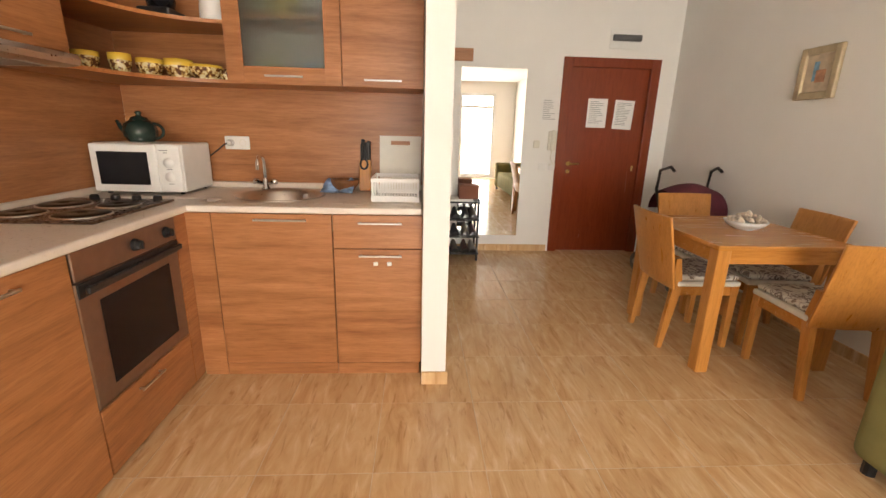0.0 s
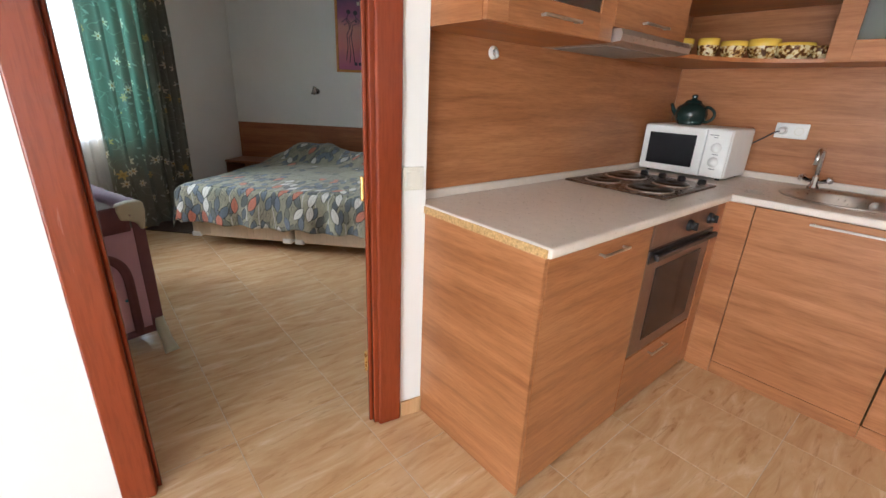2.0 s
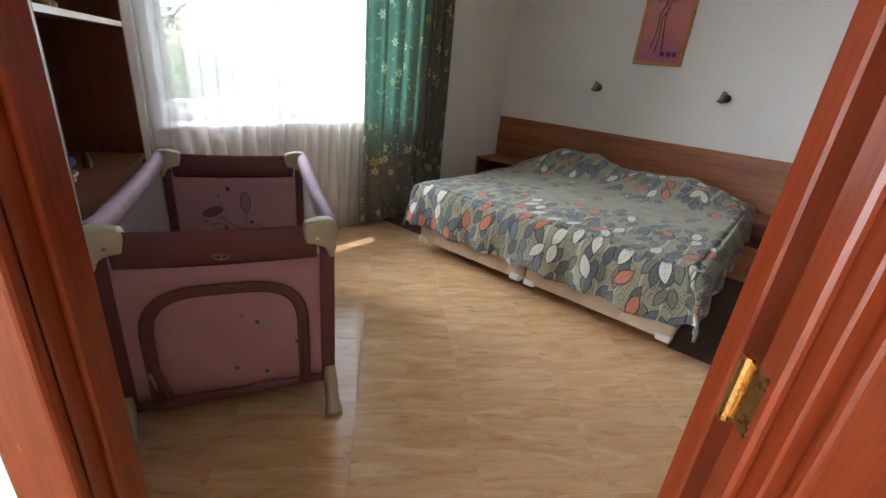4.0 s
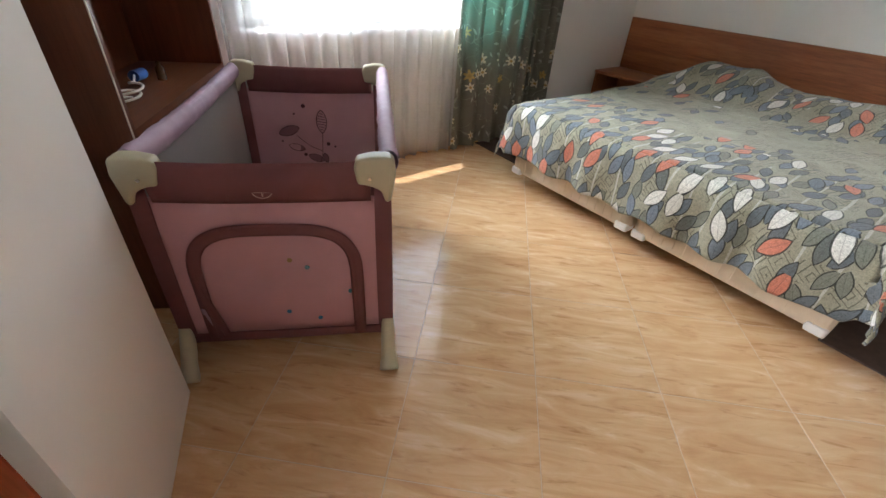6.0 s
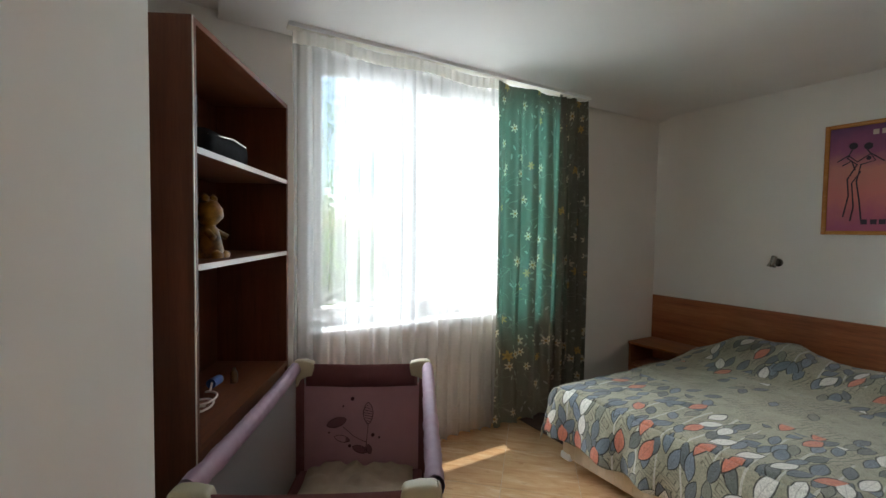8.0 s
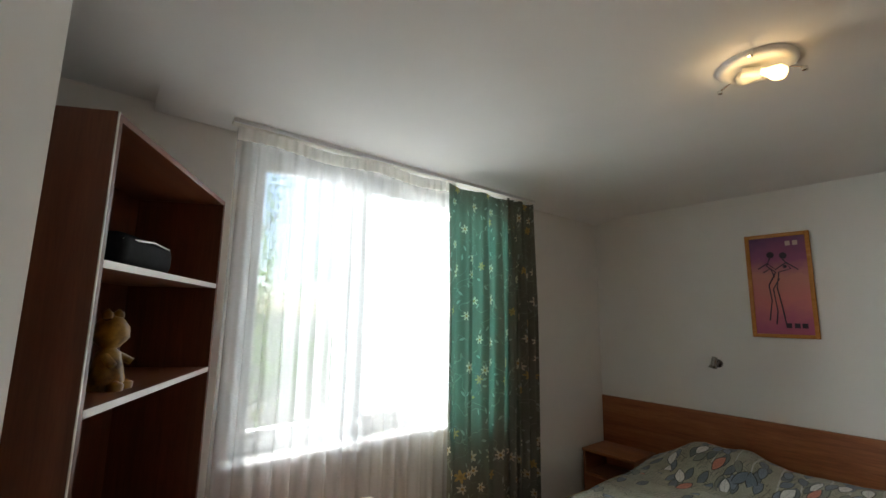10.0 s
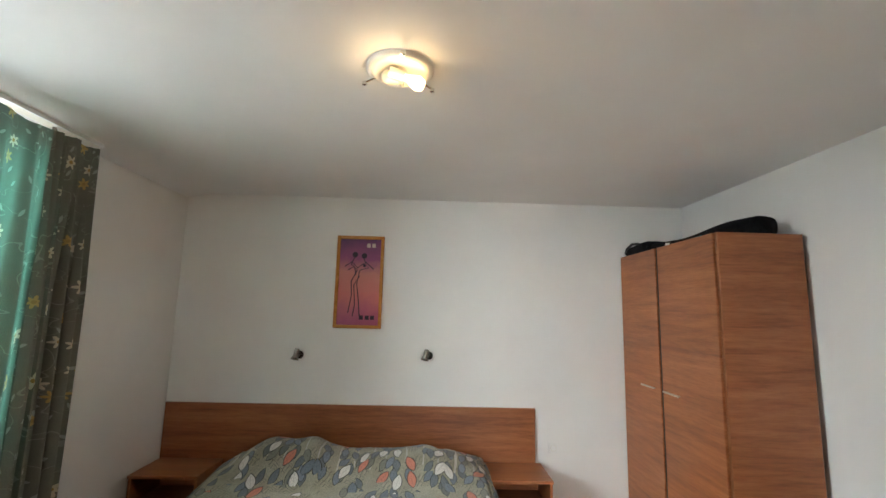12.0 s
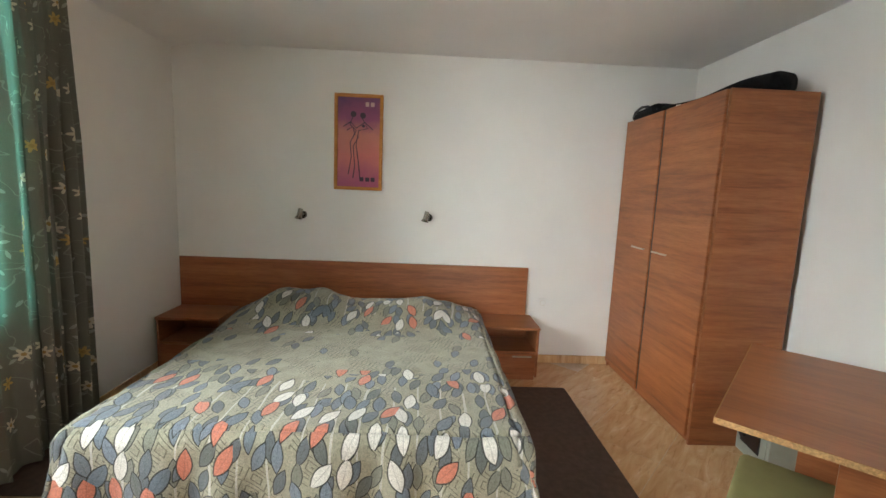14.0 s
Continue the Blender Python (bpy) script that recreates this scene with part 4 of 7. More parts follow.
# stitched flap beside the arch, and the print on the inner far end
part("zip_flap", smooth_all(tube(bmesh.new(), [(-0.022, -0.105, 0.40), (-0.024, -0.112, 0.33), (-0.024, -0.128, 0.25), (-0.022, -0.152, 0.15)], [0.006, 0.014, 0.015, 0.012], 8)), CRIB_MAROON, cot, "maroon zip flap")
part("zip_lining", smooth_all(tube(bmesh.new(), [(-0.017, -0.098, 0.345), (-0.019, -0.104, 0.25), (-0.017, -0.122, 0.16)], [0.004, 0.010, 0.005], 8)), CRIB_LILAC, cot, "lilac lining in the zip")
PRINT = plain("brown_leaf_print", (0.085, 0.03, 0.04), 0.85)
PALEPRINT = plain("pale_leaf_print", (0.22, 0.10, 0.12), 0.85)
ex = CL - 0.034


def leaf_ring(y, z, length, width, turn):
    pts = []
    for i in range(21):
        a = 2 * math.pi * i / 20
        p, q = length / 2 * math.cos(a), width / 2 * math.sin(a) * abs(math.sin(a)) ** 0.4
        pts.append((ex, y + p * math.sin(turn) + q * math.cos(turn), z + p * math.cos(turn) - q * math.sin(turn)))
    return pts


part("leaf_print", tube(bmesh.new(), leaf_ring(-0.395, 0.505, 0.12, 0.052, 0.0), 0.0022, 5), PRINT, cot)
for k in range(7):
    dz = -0.042 + 0.014 * k
    hw_ = 0.022 * (1 - (dz / 0.055) ** 2)
    part("leaf_print", tube(bmesh.new(), [(ex, -0.395 - hw_, dz + 0.500), (ex, -0.395 + hw_, dz + 0.508)], 0.0014, 4), PRINT, cot)
for y, z, ln, wd, turn in ((-0.225, 0.455, 0.11, 0.05, 1.9), (-0.255, 0.365, 0.085, 0.036, 1.3), (-0.35, 0.305, 0.085, 0.040, 1.2), (-0.40, 0.305, 0.055, 0.028, 0.2)):
    lm = bmesh.new()
    lm.faces.new([lm.verts.new(p) for p in leaf_ring(y, z, ln, wd, turn)[:-1]])
    lp = part("leaf_print", lm, PALEPRINT, cot)
    lp.modifiers.new("thickness", "SOLIDIFY").thickness = 0.0015
    part("leaf_print", tube(bmesh.new(), leaf_ring(y, z, ln, wd, turn), 0.0018, 5), PRINT, cot)
part("stem_print", tube(bmesh.new(), [(ex, -0.395, 0.445), (ex, -0.390, 0.39), (ex, -0.385, 0.33), (ex, -0.37, 0.28)], 0.0018, 5), PRINT, cot)
part("stem_print", tube(bmesh.new(), [(ex, -0.385, 0.345), (ex, -0.32, 0.375), (ex, -0.26, 0.43)], 0.0018, 5), PRINT, cot)
for y, z, r in ((-0.31, 0.585, 0.010), (-0.26, 0.545, 0.005), (-0.42, 0.385, 0.010), (-0.455, 0.37, 0.006), (-0.295, 0.325, 0.009), (-0.185, 0.40, 0.005)):
    part("printed_dot", rod(bmesh.new(), (ex + 0.004, y, z), (ex - 0.002, y, z), r, 12), PRINT, cot)
# long sides: mesh net between cloth strips
for y in (-0.012, -CWD + 0.012):
    part("net", sheet(bmesh.new(), lambda u, v: Vector((0.05 + (CL - 0.10) * u, y, 0.14 + 0.58 * v)), 12, 8, lambda u, v: (u * 1.1, v * 0.58)), MESH, cot, "grey see-through net")
    part("side_hem", mbox(0.03, y - 0.008, 0.105, CL - 0.03, y + 0.008, 0.17, bev=0.004), CRIB_MAROON, cot)
part("mattress", mbox(0.03, -CWD + 0.03, 0.15, CL - 0.04, -0.03, 0.20, bev=0.015, seg=2), CRIB_MAROON, cot)
# corner shells and legs
for x, sx in ((-0.004, 1), (CL - 0.01, -1)):
    for y, sy in ((0.0, -1), (-CWD, 1)):
        cb = bmesh.new()
        out = [(0, -0.155), (0.02, -0.16), (0.035, -0.115), (0.075, -0.095), (0.115, -0.09), (0.125, -0.03), (0.115, 0.0), (0.06, 0.012), (0.01, 0.012), (-0.012, 0.0), (-0.018, -0.05)]
        slab(cb, [(a * 0.84, b * 0.84) for a, b in out], 0.052, Matrix.Translation((x + sx * 0.004, y, CH)) @ Matrix.Rotation(math.pi / 2 * sy, 4, "Z"))
        bmesh.ops.bevel(cb, geom=list(cb.edges), offset=0.012, segments=3, affect="EDGES", profile=0.6)
        smooth_all(cb)
        sh_ob = part("corner_shell", cb, CRIB_SHELL, cot, "olive-beige plastic corner shell")
        part("screw", rod(bmesh.new(), (x - sx * 0.034, y + sy * 0.06, CH - 0.05), (x - sx * 0.0365, y + sy * 0.06, CH - 0.05), 0.005), CHROME, sh_ob)
        part("post", mbox(x + sx * 0.006 - 0.012, y + sy * 0.012 - 0.012, 0.10, x + sx * 0.006 + 0.012, y + sy * 0.012 + 0.012, CH - 0.10), CRIB_MAROON, cot)
        lb = bmesh.new()
        out_x, out_y = x - sx * 0.085, y + sy * 0.018
        tube(lb, [(out_x - sx * 0.012, out_y, 0.0), (out_x, out_y, 0.012), (out_x + sx * 0.028, out_y, 0.05), (out_x + sx * 0.058, out_y, 0.10), (out_x + sx * 0.085, out_y, 0.17)], [0.034, 0.033, 0.026, 0.026, 0.022], 14)
        part("foot", smooth_all(lb), CRIB_SHELL, cot, "olive-beige plastic foot")
cotbed = thing("cot_blanket", CM @ pose(CL * 0.62, -CWD / 2, 0.2), "crumpled beige blanket lying in the cot", "blanket")
part("cover", sheet(bmesh.new(), lambda u, v: Vector(((u - 0.5) * 0.84, (v - 0.5) * 0.56, 0.07 * math.sin(math.pi * u) ** 0.4 * math.sin(math.pi * v) ** 0.4 + 0.045 * abs(noise.noise(Vector((u * 6, v * 6, 1)))) + 0.02 * noise.noise(Vector((u * 14, v * 14, 3))) * math.sin(math.pi * v))), 40, 30, lambda u, v: (u, v)), CRIB_BED, cotbed)

# ---------- kitchen ----------
CT, CTH = 0.940, 0.034                          # worktop height and thickness
KE = -1.395                                     # free end of the run along the wall


def bar_handle(parent, m, w=0.13):
    """A flat steel bar handle on local x, standing off towards -y."""
    h = bmesh.new()
    box(h, -w / 2, -0.026, -0.005, w / 2, -0.018, 0.005, bev=0.002)
    for x in (-w / 2 + 0.012, w / 2 - 0.012):
        box(h, x - 0.004, -0.018, -0.004, x + 0.004, 0.0, 0.004)
    return part("handle", h, STEEL, parent, "brushed steel bar handle", m)


FACE_L = Matrix.Rotation(math.pi / 2, 4, "Z")    # turns local -y to +x
# end cabinet
c = thing("base_cabinet", KM @ pose(KWX + 0.002, KE, 0), "alder-coloured kitchen base cabinet at the end of the run", "kitchen cabinet", "kitchen base cabinets")
dpt = -KWX - 0.02
part("side_panel", mbox(0, 0, 0, dpt + 0.018, 0.018, CT - CTH, bev=0.001), ALDER, c)
part("body", mbox(0, 0.018, 0.08, dpt - 0.004, 0.655, CT - CTH - 0.002), ALDER, c)
part("plinth", mbox(dpt - 0.03, 0.018, 0.0, dpt - 0.01, 0.655, 0.08), ALDER, c)
d = part("door", mbox(dpt - 0.001, 0.020, 0.02, dpt + 0.018, 0.655, CT - CTH - 0.006, bev=0.0015), ALDER, c)
bar_handle(d, Matrix.Translation((dpt + 0.018, 0.37, CT - CTH - 0.05)) @ FACE_L, 0.17)

# oven with its housing
OY0, OY1 = -0.735, -0.10
c = thing("oven", KM @ pose(KWX + 0.002, OY0, 0), "built-in oven with brown steel front and dark glass door", "oven")
W = OY1 - OY0
part("housing", mbox(0, 0.002, 0.03, dpt - 0.02, W - 0.002, CT - CTH - 0.002), ALDER, c)
part("control_panel", mbox(dpt - 0.019, 0.004, 0.795, dpt + 0.020, W - 0.004, CT - CTH - 0.004, bev=0.003), OVENSTEEL, c, "brown steel control panel")
for y in (0.33, 0.55):
    kb = bmesh.new()
    lathe(kb, [(0, 0), (0.026, 0), (0.024, 0.012), (0.018, 0.016), (0.017, 0.030), (0, 0.031)], 20, Matrix.Translation((dpt + 0.020, y, 0.845)) @ Matrix.Rotation(math.pi / 2, 4, "Y"))
    box(kb, dpt + 0.028, y - 0.005, 0.828, dpt + 0.056, y + 0.005, 0.862, bev=0.002)
    part("knob", kb, BLACK, c, "black oven knob")
od = part("oven_door", mbox(dpt - 0.019, 0.004, 0.30, dpt + 0.016, W - 0.004, 0.79, bev=0.004), OVENSTEEL, c, "brown steel oven door")
part("glass", mbox(dpt + 0.0165, 0.10, 0.36, dpt + 0.019, W - 0.09, 0.70, bev=0.001), BLACKGLASS, od, "dark oven window")
part("top_band", mbox(dpt + 0.0165, 0.006, 0.735, dpt + 0.024, W - 0.006, 0.789, bev=0.003), BLACK, od)
part("handle", mbox(dpt + 0.034, 0.02, 0.752, dpt + 0.052, W - 0.02, 0.776, bev=0.006, seg=2), BLACK, od, "black bar handle")
for y in (0.05, W - 0.05):
    part("handle_post", mbox(dpt + 0.022, y - 0.01, 0.756, dpt + 0.036, y + 0.01, 0.772), BLACK, od)
dr = part("drawer", mbox(dpt - 0.019, 0.004, 0.02, dpt + 0.016, W - 0.004, 0.293, bev=0.0015), ALDER, c, "alder-coloured drawer front under the oven")
bar_handle(dr, Matrix.Translation((dpt + 0.016, W / 2 - 0.03, 0.255)) @ FACE_L, 0.16)

# corner and sink run (fronts on y = 0)
c = thing("corner_cabinet", KM @ pose(0, 0, 0), "alder-coloured corner filler of the kitchen base", "kitchen cabinet", "kitchen base cabinets")
part("filler", mbox(KWX + 0.62, OY1 + 0.002, 0.02, 0.0 - 0.002, 0.0, CT - CTH - 0.004), ALDER, c)
part("filler", mbox(-0.002, -0.001, 0.06, 0.118, 0.018, CT - CTH - 0.004), ALDER, c)
part("body", mbox(KWX + 0.004, 0.03, 0.06, 0.118, KBY - 0.004, CT - CTH - 0.25), ALDER, c)
part("plinth", mbox(-0.002, 0.004, 0.0, 0.118, 0.02, 0.06), ALDER, c)
c = thing("sink_cabinet", KM @ pose(0.12, 0, 0), "alder-coloured base cabinet under the sink", "kitchen cabinet", "kitchen base cabinets")
part("body", mbox(0.002, 0.022, 0.06, 0.59, KBY - 0.004, CT - CTH - 0.25), ALDER, c)
part("plinth", mbox(0.0, 0.006, 0.0, 0.592, 0.022, 0.066), ALDER, c)
d = part("door", mbox(0.002, -0.001, 0.072, 0.590, 0.018, CT - CTH - 0.006, bev=0.0015), ALDER, c)
bar_handle(d, Matrix.Translation((0.34, -0.001, CT - CTH - 0.035)), 0.26)
c = thing("drawer_cabinet", KM @ pose(0.714, 0, 0), "alder-coloured base cabinet with one drawer above a door", "kitchen cabinet", "kitchen base cabinets")
part("body", mbox(0.002, 0.022, 0.06, 0.454, KBY - 0.004, CT - CTH - 0.004), ALDER, c)
part("plinth", mbox(0.0, 0.006, 0.0, 0.445, 0.022, 0.066), ALDER, c)
d = part("drawer", mbox(0.002, -0.001, 0.728, 0.455, 0.018, CT - CTH - 0.006, bev=0.0015), ALDER, c)
bar_handle(d, Matrix.Translation((0.24, -0.001, CT - CTH - 0.045)), 0.22)
d = part("door", mbox(0.002, -0.001, 0.072, 0.455, 0.018, 0.722, bev=0.0015), ALDER, c)
bar_handle(d, Matrix.Translation((0.24, -0.001, 0.69)), 0.22)
for x in (0.215, 0.285):
    part("child_lock", mbox(x - 0.012, -0.010, 0.635, x + 0.012, -0.001, 0.656, bev=0.003), WHITE, d, "small white plastic catch")

# worktop with rounded nose, open for the sink
wt = thing("worktop", KM @ pose(0, 0, 0), "pale laminate L-shaped worktop with rounded front edge", "worktop")
SX, SY, SR = 0.36, 0.36, 0.215
nose = 0.022
wbm = bmesh.new()
box(wbm, KWX + 0.003, KE - 0.004, CT - CTH, nose, OY1 + 0.30, CT, bev=0.009, seg=3)
part("board", wbm, WORKTOP, wt)
wbm = bmesh.new()
n = 48
ring_in = [(SX + SR * math.cos(2 * math.pi * i / n), SY + SR * math.sin(2 * math.pi * i / n)) for i in range(n)]
ring_out = []
for i in range(n):
    a = 2 * math.pi * i / n
    k = 0.26 / max(abs(math.cos(a)), abs(math.sin(a)))
    ring_out.append((SX + k * math.cos(a), SY + k * math.sin(a)))
for z in (CT - 0.0002, CT - CTH):
    vi = [wbm.verts.new((*p, z)) for p in ring_in]
    vo = [wbm.verts.new((*p, z)) for p in ring_out]
    for i in range(n):
        j = (i + 1) % n
        wbm.faces.new((vi[i], vi[j], vo[j], vo[i]) if z < CT - 0.01 else (vi[j], vi[i], vo[i], vo[j]))
for a in ((KWX + 0.003, OY1 + 0.302, CT - CTH, 0.10, KBY - 0.003, CT - 0.0002), (0.62, 0.10, CT - CTH, 1.168, KBY - 0.003, CT - 0.0002), (0.10, 0.62, CT - CTH, 0.62, KBY - 0.003, CT - 0.0002)):
    part("board", mbox(*a), WORKTOP, wt)
part("sink_cutout", wbm, WORKTOP, wt)
wbm = bmesh.new()
box(wbm, 0.0, -nose, CT - CTH, 1.168, 0.0995, CT, bev=0.009, seg=3)
part("front_edge", wbm, WORKTOP, wt)
part("end_strip", mbox(KWX + 0.01, KE - 0.0065, CT - CTH + 0.001, nose - 0.012, KE - 0.0042, CT - 0.006), CHIPBOARD, wt, "raw chipboard end edge")
part("upstand", mbox(KWX + 0.003, KE + 0.01, CT, KWX + 0.022, KBY - 0.022, CT + 0.035, bev=0.006, seg=2), WORKTOP, wt)
part("upstand", mbox(KWX + 0.022, KBY - 0.022, CT, 1.168, KBY - 0.003, CT + 0.035, bev=0.006, seg=2), WORKTOP, wt)

# splashback panels of wood decor
sp = thing("splashback", KM @ pose(0, 0, 0), "alder-coloured wooden splashback panels behind the worktop", "splashback")
part("panel", mbox(KWX + 0.0015, KE + 0.0, CT + 0.03, KWX + 0.008, KBY - 0.009, 1.56), ALDER, sp)
part("panel", mbox(KWX + 0.008, KBY - 0.008, CT + 0.03, 1.169, KBY - 0.0015, 1.56), ALDER, sp)

# sink and tap
sk = thing("sink", KM @ pose(SX, SY, CT), "round brushed steel sink sunk into the worktop", "sink")
lb = lathe(bmesh.new(), [(0.245, 0.0), (0.247, 0.003), (0.238, 0.006), (0.215, 0.003), (0.200, -0.012), (0.188, -0.10), (0.165, -0.135), (0.04, -0.145), (0, -0.145)], 48)
part("basin", smooth_all(lb), STEEL, sk)
part("drain", smooth_all(lathe(bmesh.new(), [(0, -0.140), (0.03, -0.140), (0.034, -0.143), (0.0, -0.1435)], 24)), CHROME, sk)
part("overflow", smooth_all(lathe(bmesh.new(), [(0, 0.004), (0.022, 0.003), (0.024, 0.0), (0, 0)], 20, Matrix.Translation((0.10, 0.165, -0.035)) @ Matrix.Rotation(math.radians(75), 4, "X"))), WHITE, sk, "pale round overflow plug")
tp = thing("tap", KM @ pose(0.20, 0.585, CT), "chrome two-handle kitchen tap with a curved spout", "tap")
part("base", smooth_all(lathe(bmesh.new(), [(0, 0), (0.028, 0), (0.026, 0.012), (0.018, 0.02), (0.016, 0.06), (0.011, 0.07), (0, 0.072)], 20)), CHROME, tp)
pts = [(0, 0, 0.06), (0, 0, 0.15)] + [(0.0, -0.06 + 0.06 * math.cos(a), 0.15 + 0.06 * math.sin(a)) for a in [math.pi * i / 10 for i in range(1, 10)]] + [(0, -0.12, 0.13)]
part("spout", smooth_all(tube(bmesh.new(), pts, 0.0105, 10)), CHROME, tp)
for s in (-1, 1):
    hb2 = rod(bmesh.new(), (0, 0, 0.035), (s * 0.05, 0, 0.045), 0.011)
    lathe(hb2, [(0, 0), (0.02, 0.002), (0.021, 0.014), (0.014, 0.024), (0, 0.026)], 12, Matrix.Translation((s * 0.05, 0, 0.045)) @ Matrix.Rotation(s * 0.9, 4, "Y"))
    part("tap_handle", smooth_all(hb2), CHROME, tp)

# hob
hb3 = thing("hob", KM @ pose(-0.345, -0.19, CT), "brown enamel electric hob with four cast-iron plates", "hob")
part("tray", mbox(-0.255, -0.285, 0.0, 0.255, 0.285, 0.012, bev=0.006, seg=2), BROWNSTEEL, hb3)
for x, y, r in ((-0.12, -0.15, 0.075), (0.12, -0.15, 0.092), (-0.12, 0.075, 0.092), (0.12, 0.075, 0.075)):
    p = part("hot_plate", smooth_all(lathe(bmesh.new(), [(r + 0.008, 0.012), (r + 0.007, 0.017), (r, 0.019), (r - 0.004, 0.022), (0.02, 0.022), (0.018, 0.019), (0, 0.019)], 32, Matrix.Translation((x, y, 0)))), IRON, hb3)
    part("rim", smooth_all(lathe(bmesh.new(), [(r + 0.013, 0.0122), (r + 0.012, 0.016), (r + 0.007, 0.0175), (r + 0.006, 0.0125)], 32, Matrix.Translation((x, y, 0)))), STEEL, p, "steel ring")
for x in (0.20, 0.10, 0.0, -0.10):
    part("knob", smooth_all(lathe(bmesh.new(), [(0, 0), (0.021, 0.0), (0.019, 0.02), (0.015, 0.024), (0, 0.025)], 18, Matrix.Translation((x, 0.235, 0.012)))), BLACK, hb3, "black hob knob")

# microwave with kettle on top
mw = thing("microwave", KM @ pose(-0.605, 0.29, CT), "white microwave oven with a dark window on the worktop", "microwave")
MWW, MWD, MWH = 0.47, 0.34, 0.275
part("body", mbox(0, 0.012, 0.012, MWW, MWD, MWH, bev=0.012, seg=2), WHITE, mw)
for x in (0.04, MWW - 0.04):
    for y in (0.05, MWD - 0.04):
        part("foot", rod(bmesh.new(), (x, y, 0), (x, y, 0.014), 0.012), BLACK, mw)
fr = part("door", mbox(0.003, -0.010, 0.016, 0.345, 0.011, MWH - 0.004, bev=0.008, seg=2), WHITE, mw)
part("window", mbox(0.040, -0.0118, 0.055, 0.300, -0.0095, MWH - 0.045, bev=0.001), BLACKGLASS, fr, "dark microwave window")
cp = part("control_panel", mbox(0.347, -0.010, 0.016, MWW - 0.003, 0.011, MWH - 0.004, bev=0.008, seg=2), WHITE, mw)
for z in (0.175, 0.10):
    part("dial", smooth_all(lathe(bmesh.new(), [(0, 0), (0.027, 0), (0.025, 0.010), (0.010, 0.013), (0, 0.020)], 22, Matrix.Translation((0.408, -0.010, z)) @ Matrix.Rotation(math.pi / 2, 4, "X"))), WHITE, cp)
for x, z, w in ((0.385, 0.240, 0.045), (0.395, 0.228, 0.02), (0.408, 0.140, 0.03), (0.408, 0.062, 0.03)):
    part("print_line", mbox(x - w / 2, -0.0108, z - 0.002, x + w / 2, -0.0101, z + 0.002), INK, cp)
kt = thing("teapot", KM @ pose(-0.45, 0.50, CT + MWH), "dark green enamel teapot on the microwave", "teapot")
TEAL = plain("dark_green_enamel", (0.016, 0.035, 0.03), 0.2, 0, 0.1, 12)
part("body", smooth_all(lathe(bmesh.new(), [(0, 0), (0.062, 0.0), (0.083, 0.03), (0.088, 0.06), (0.078, 0.098), (0.05, 0.118), (0.046, 0.121)], 28)), TEAL, kt)
part("lid", smooth_all(lathe(bmesh.new(), [(0.048, 0.119), (0.040, 0.134), (0.016, 0.142), (0.012, 0.150), (0.018, 0.160), (0.012, 0.168), (0, 0.170)], 24)), TEAL, kt)
part("spout", smooth_all(tube(bmesh.new(), [(-0.07, -0.0, 0.045), (-0.105, 0, 0.075), (-0.125, 0, 0.115)], [0.018, 0.013, 0.009])), TEAL, kt)
part("handle", smooth_all(tube(bmesh.new(), [(0.075 + 0.052 * math.sin(a), 0, 0.06 + 0.042 * math.cos(a)) for a in [math.pi * i / 12 for i in range(13)]], 0.008)), TEAL, kt)
# socket with plug and lead
so1 = thing("wall_socket", KM @ pose(0.02, KBY - 0.008, 1.215), "white double wall socket on the wooden splashback", "socket")
part("plate", mbox(-0.075, -0.012, -0.04, 0.075, -0.0005, 0.04, bev=0.006, seg=2), WHITE, so1)
part("plug", smooth_all(lathe(bmesh.new(), [(0, 0.045), (0.016, 0.043), (0.021, 0.03), (0.021, 0.0)], 18, Matrix.Translation((-0.035, -0.012, 0)) @ Matrix.Rotation(math.pi / 2, 4, "X"))), WHITE, so1)
part("socket_well", smooth_all(lathe(bmesh.new(), [(0.021, 0.001), (0.019, 0.003), (0.018, -0.004), (0, -0.004)], 18, Matrix.Translation((0.035, -0.0125, 0)) @ Matrix.Rotation(math.pi / 2, 4, "X"))), IVORY, so1)
part("lead", tube(bmesh.new(), [(-0.035, -0.05, 0.0), (-0.06, -0.06, -0.01), (-0.10, -0.05, -0.04), (-0.15, -0.04, -0.075), (-0.19, -0.03, -0.10)], 0.004, 6), BLACK, so1, "black mains lead")

# things by the sink
kb2 = thing("knife_block", KM @ pose(0.815, 0.585, CT) @ Matrix.Rotation(-0.12, 4, "X"), "wooden knife block full of black-handled knives", "knife block")
part("block", mbox(-0.035, -0.045, 0.002, 0.035, 0.045, 0.19, bev=0.004), BEECH, kb2)
for x, y, h in ((-0.018, -0.02, 0.10), (0.018, -0.02, 0.09), (-0.018, 0.018, 0.13), (0.018, 0.018, 0.12), (0.0, 0.0, 0.11)):
    part("knife_handle", mbox(x - 0.011, y - 0.008, 0.19, x + 0.011, y + 0.008, 0.19 + h, bev=0.004), BLACK, kb2, "black knife handle")
sc = part("scissor_handle", smooth_all(tube(bmesh.new(), [(0.022 * math.cos(a) - 0.004, -0.052, 0.165 + 0.03 * math.sin(a)) for a in [2 * math.pi * i / 14 for i in range(15)]], 0.006)), BLACK, kb2, "black scissors handle")
cb2 = thing("chopping_board", KM @ pose(1.03, KBY - 0.012, CT + 0.035) @ Matrix.Rotation(math.radians(7), 4, "X"), "pale plastic chopping board leaning on the splashback", "chopping board")
pb = bmesh.new()
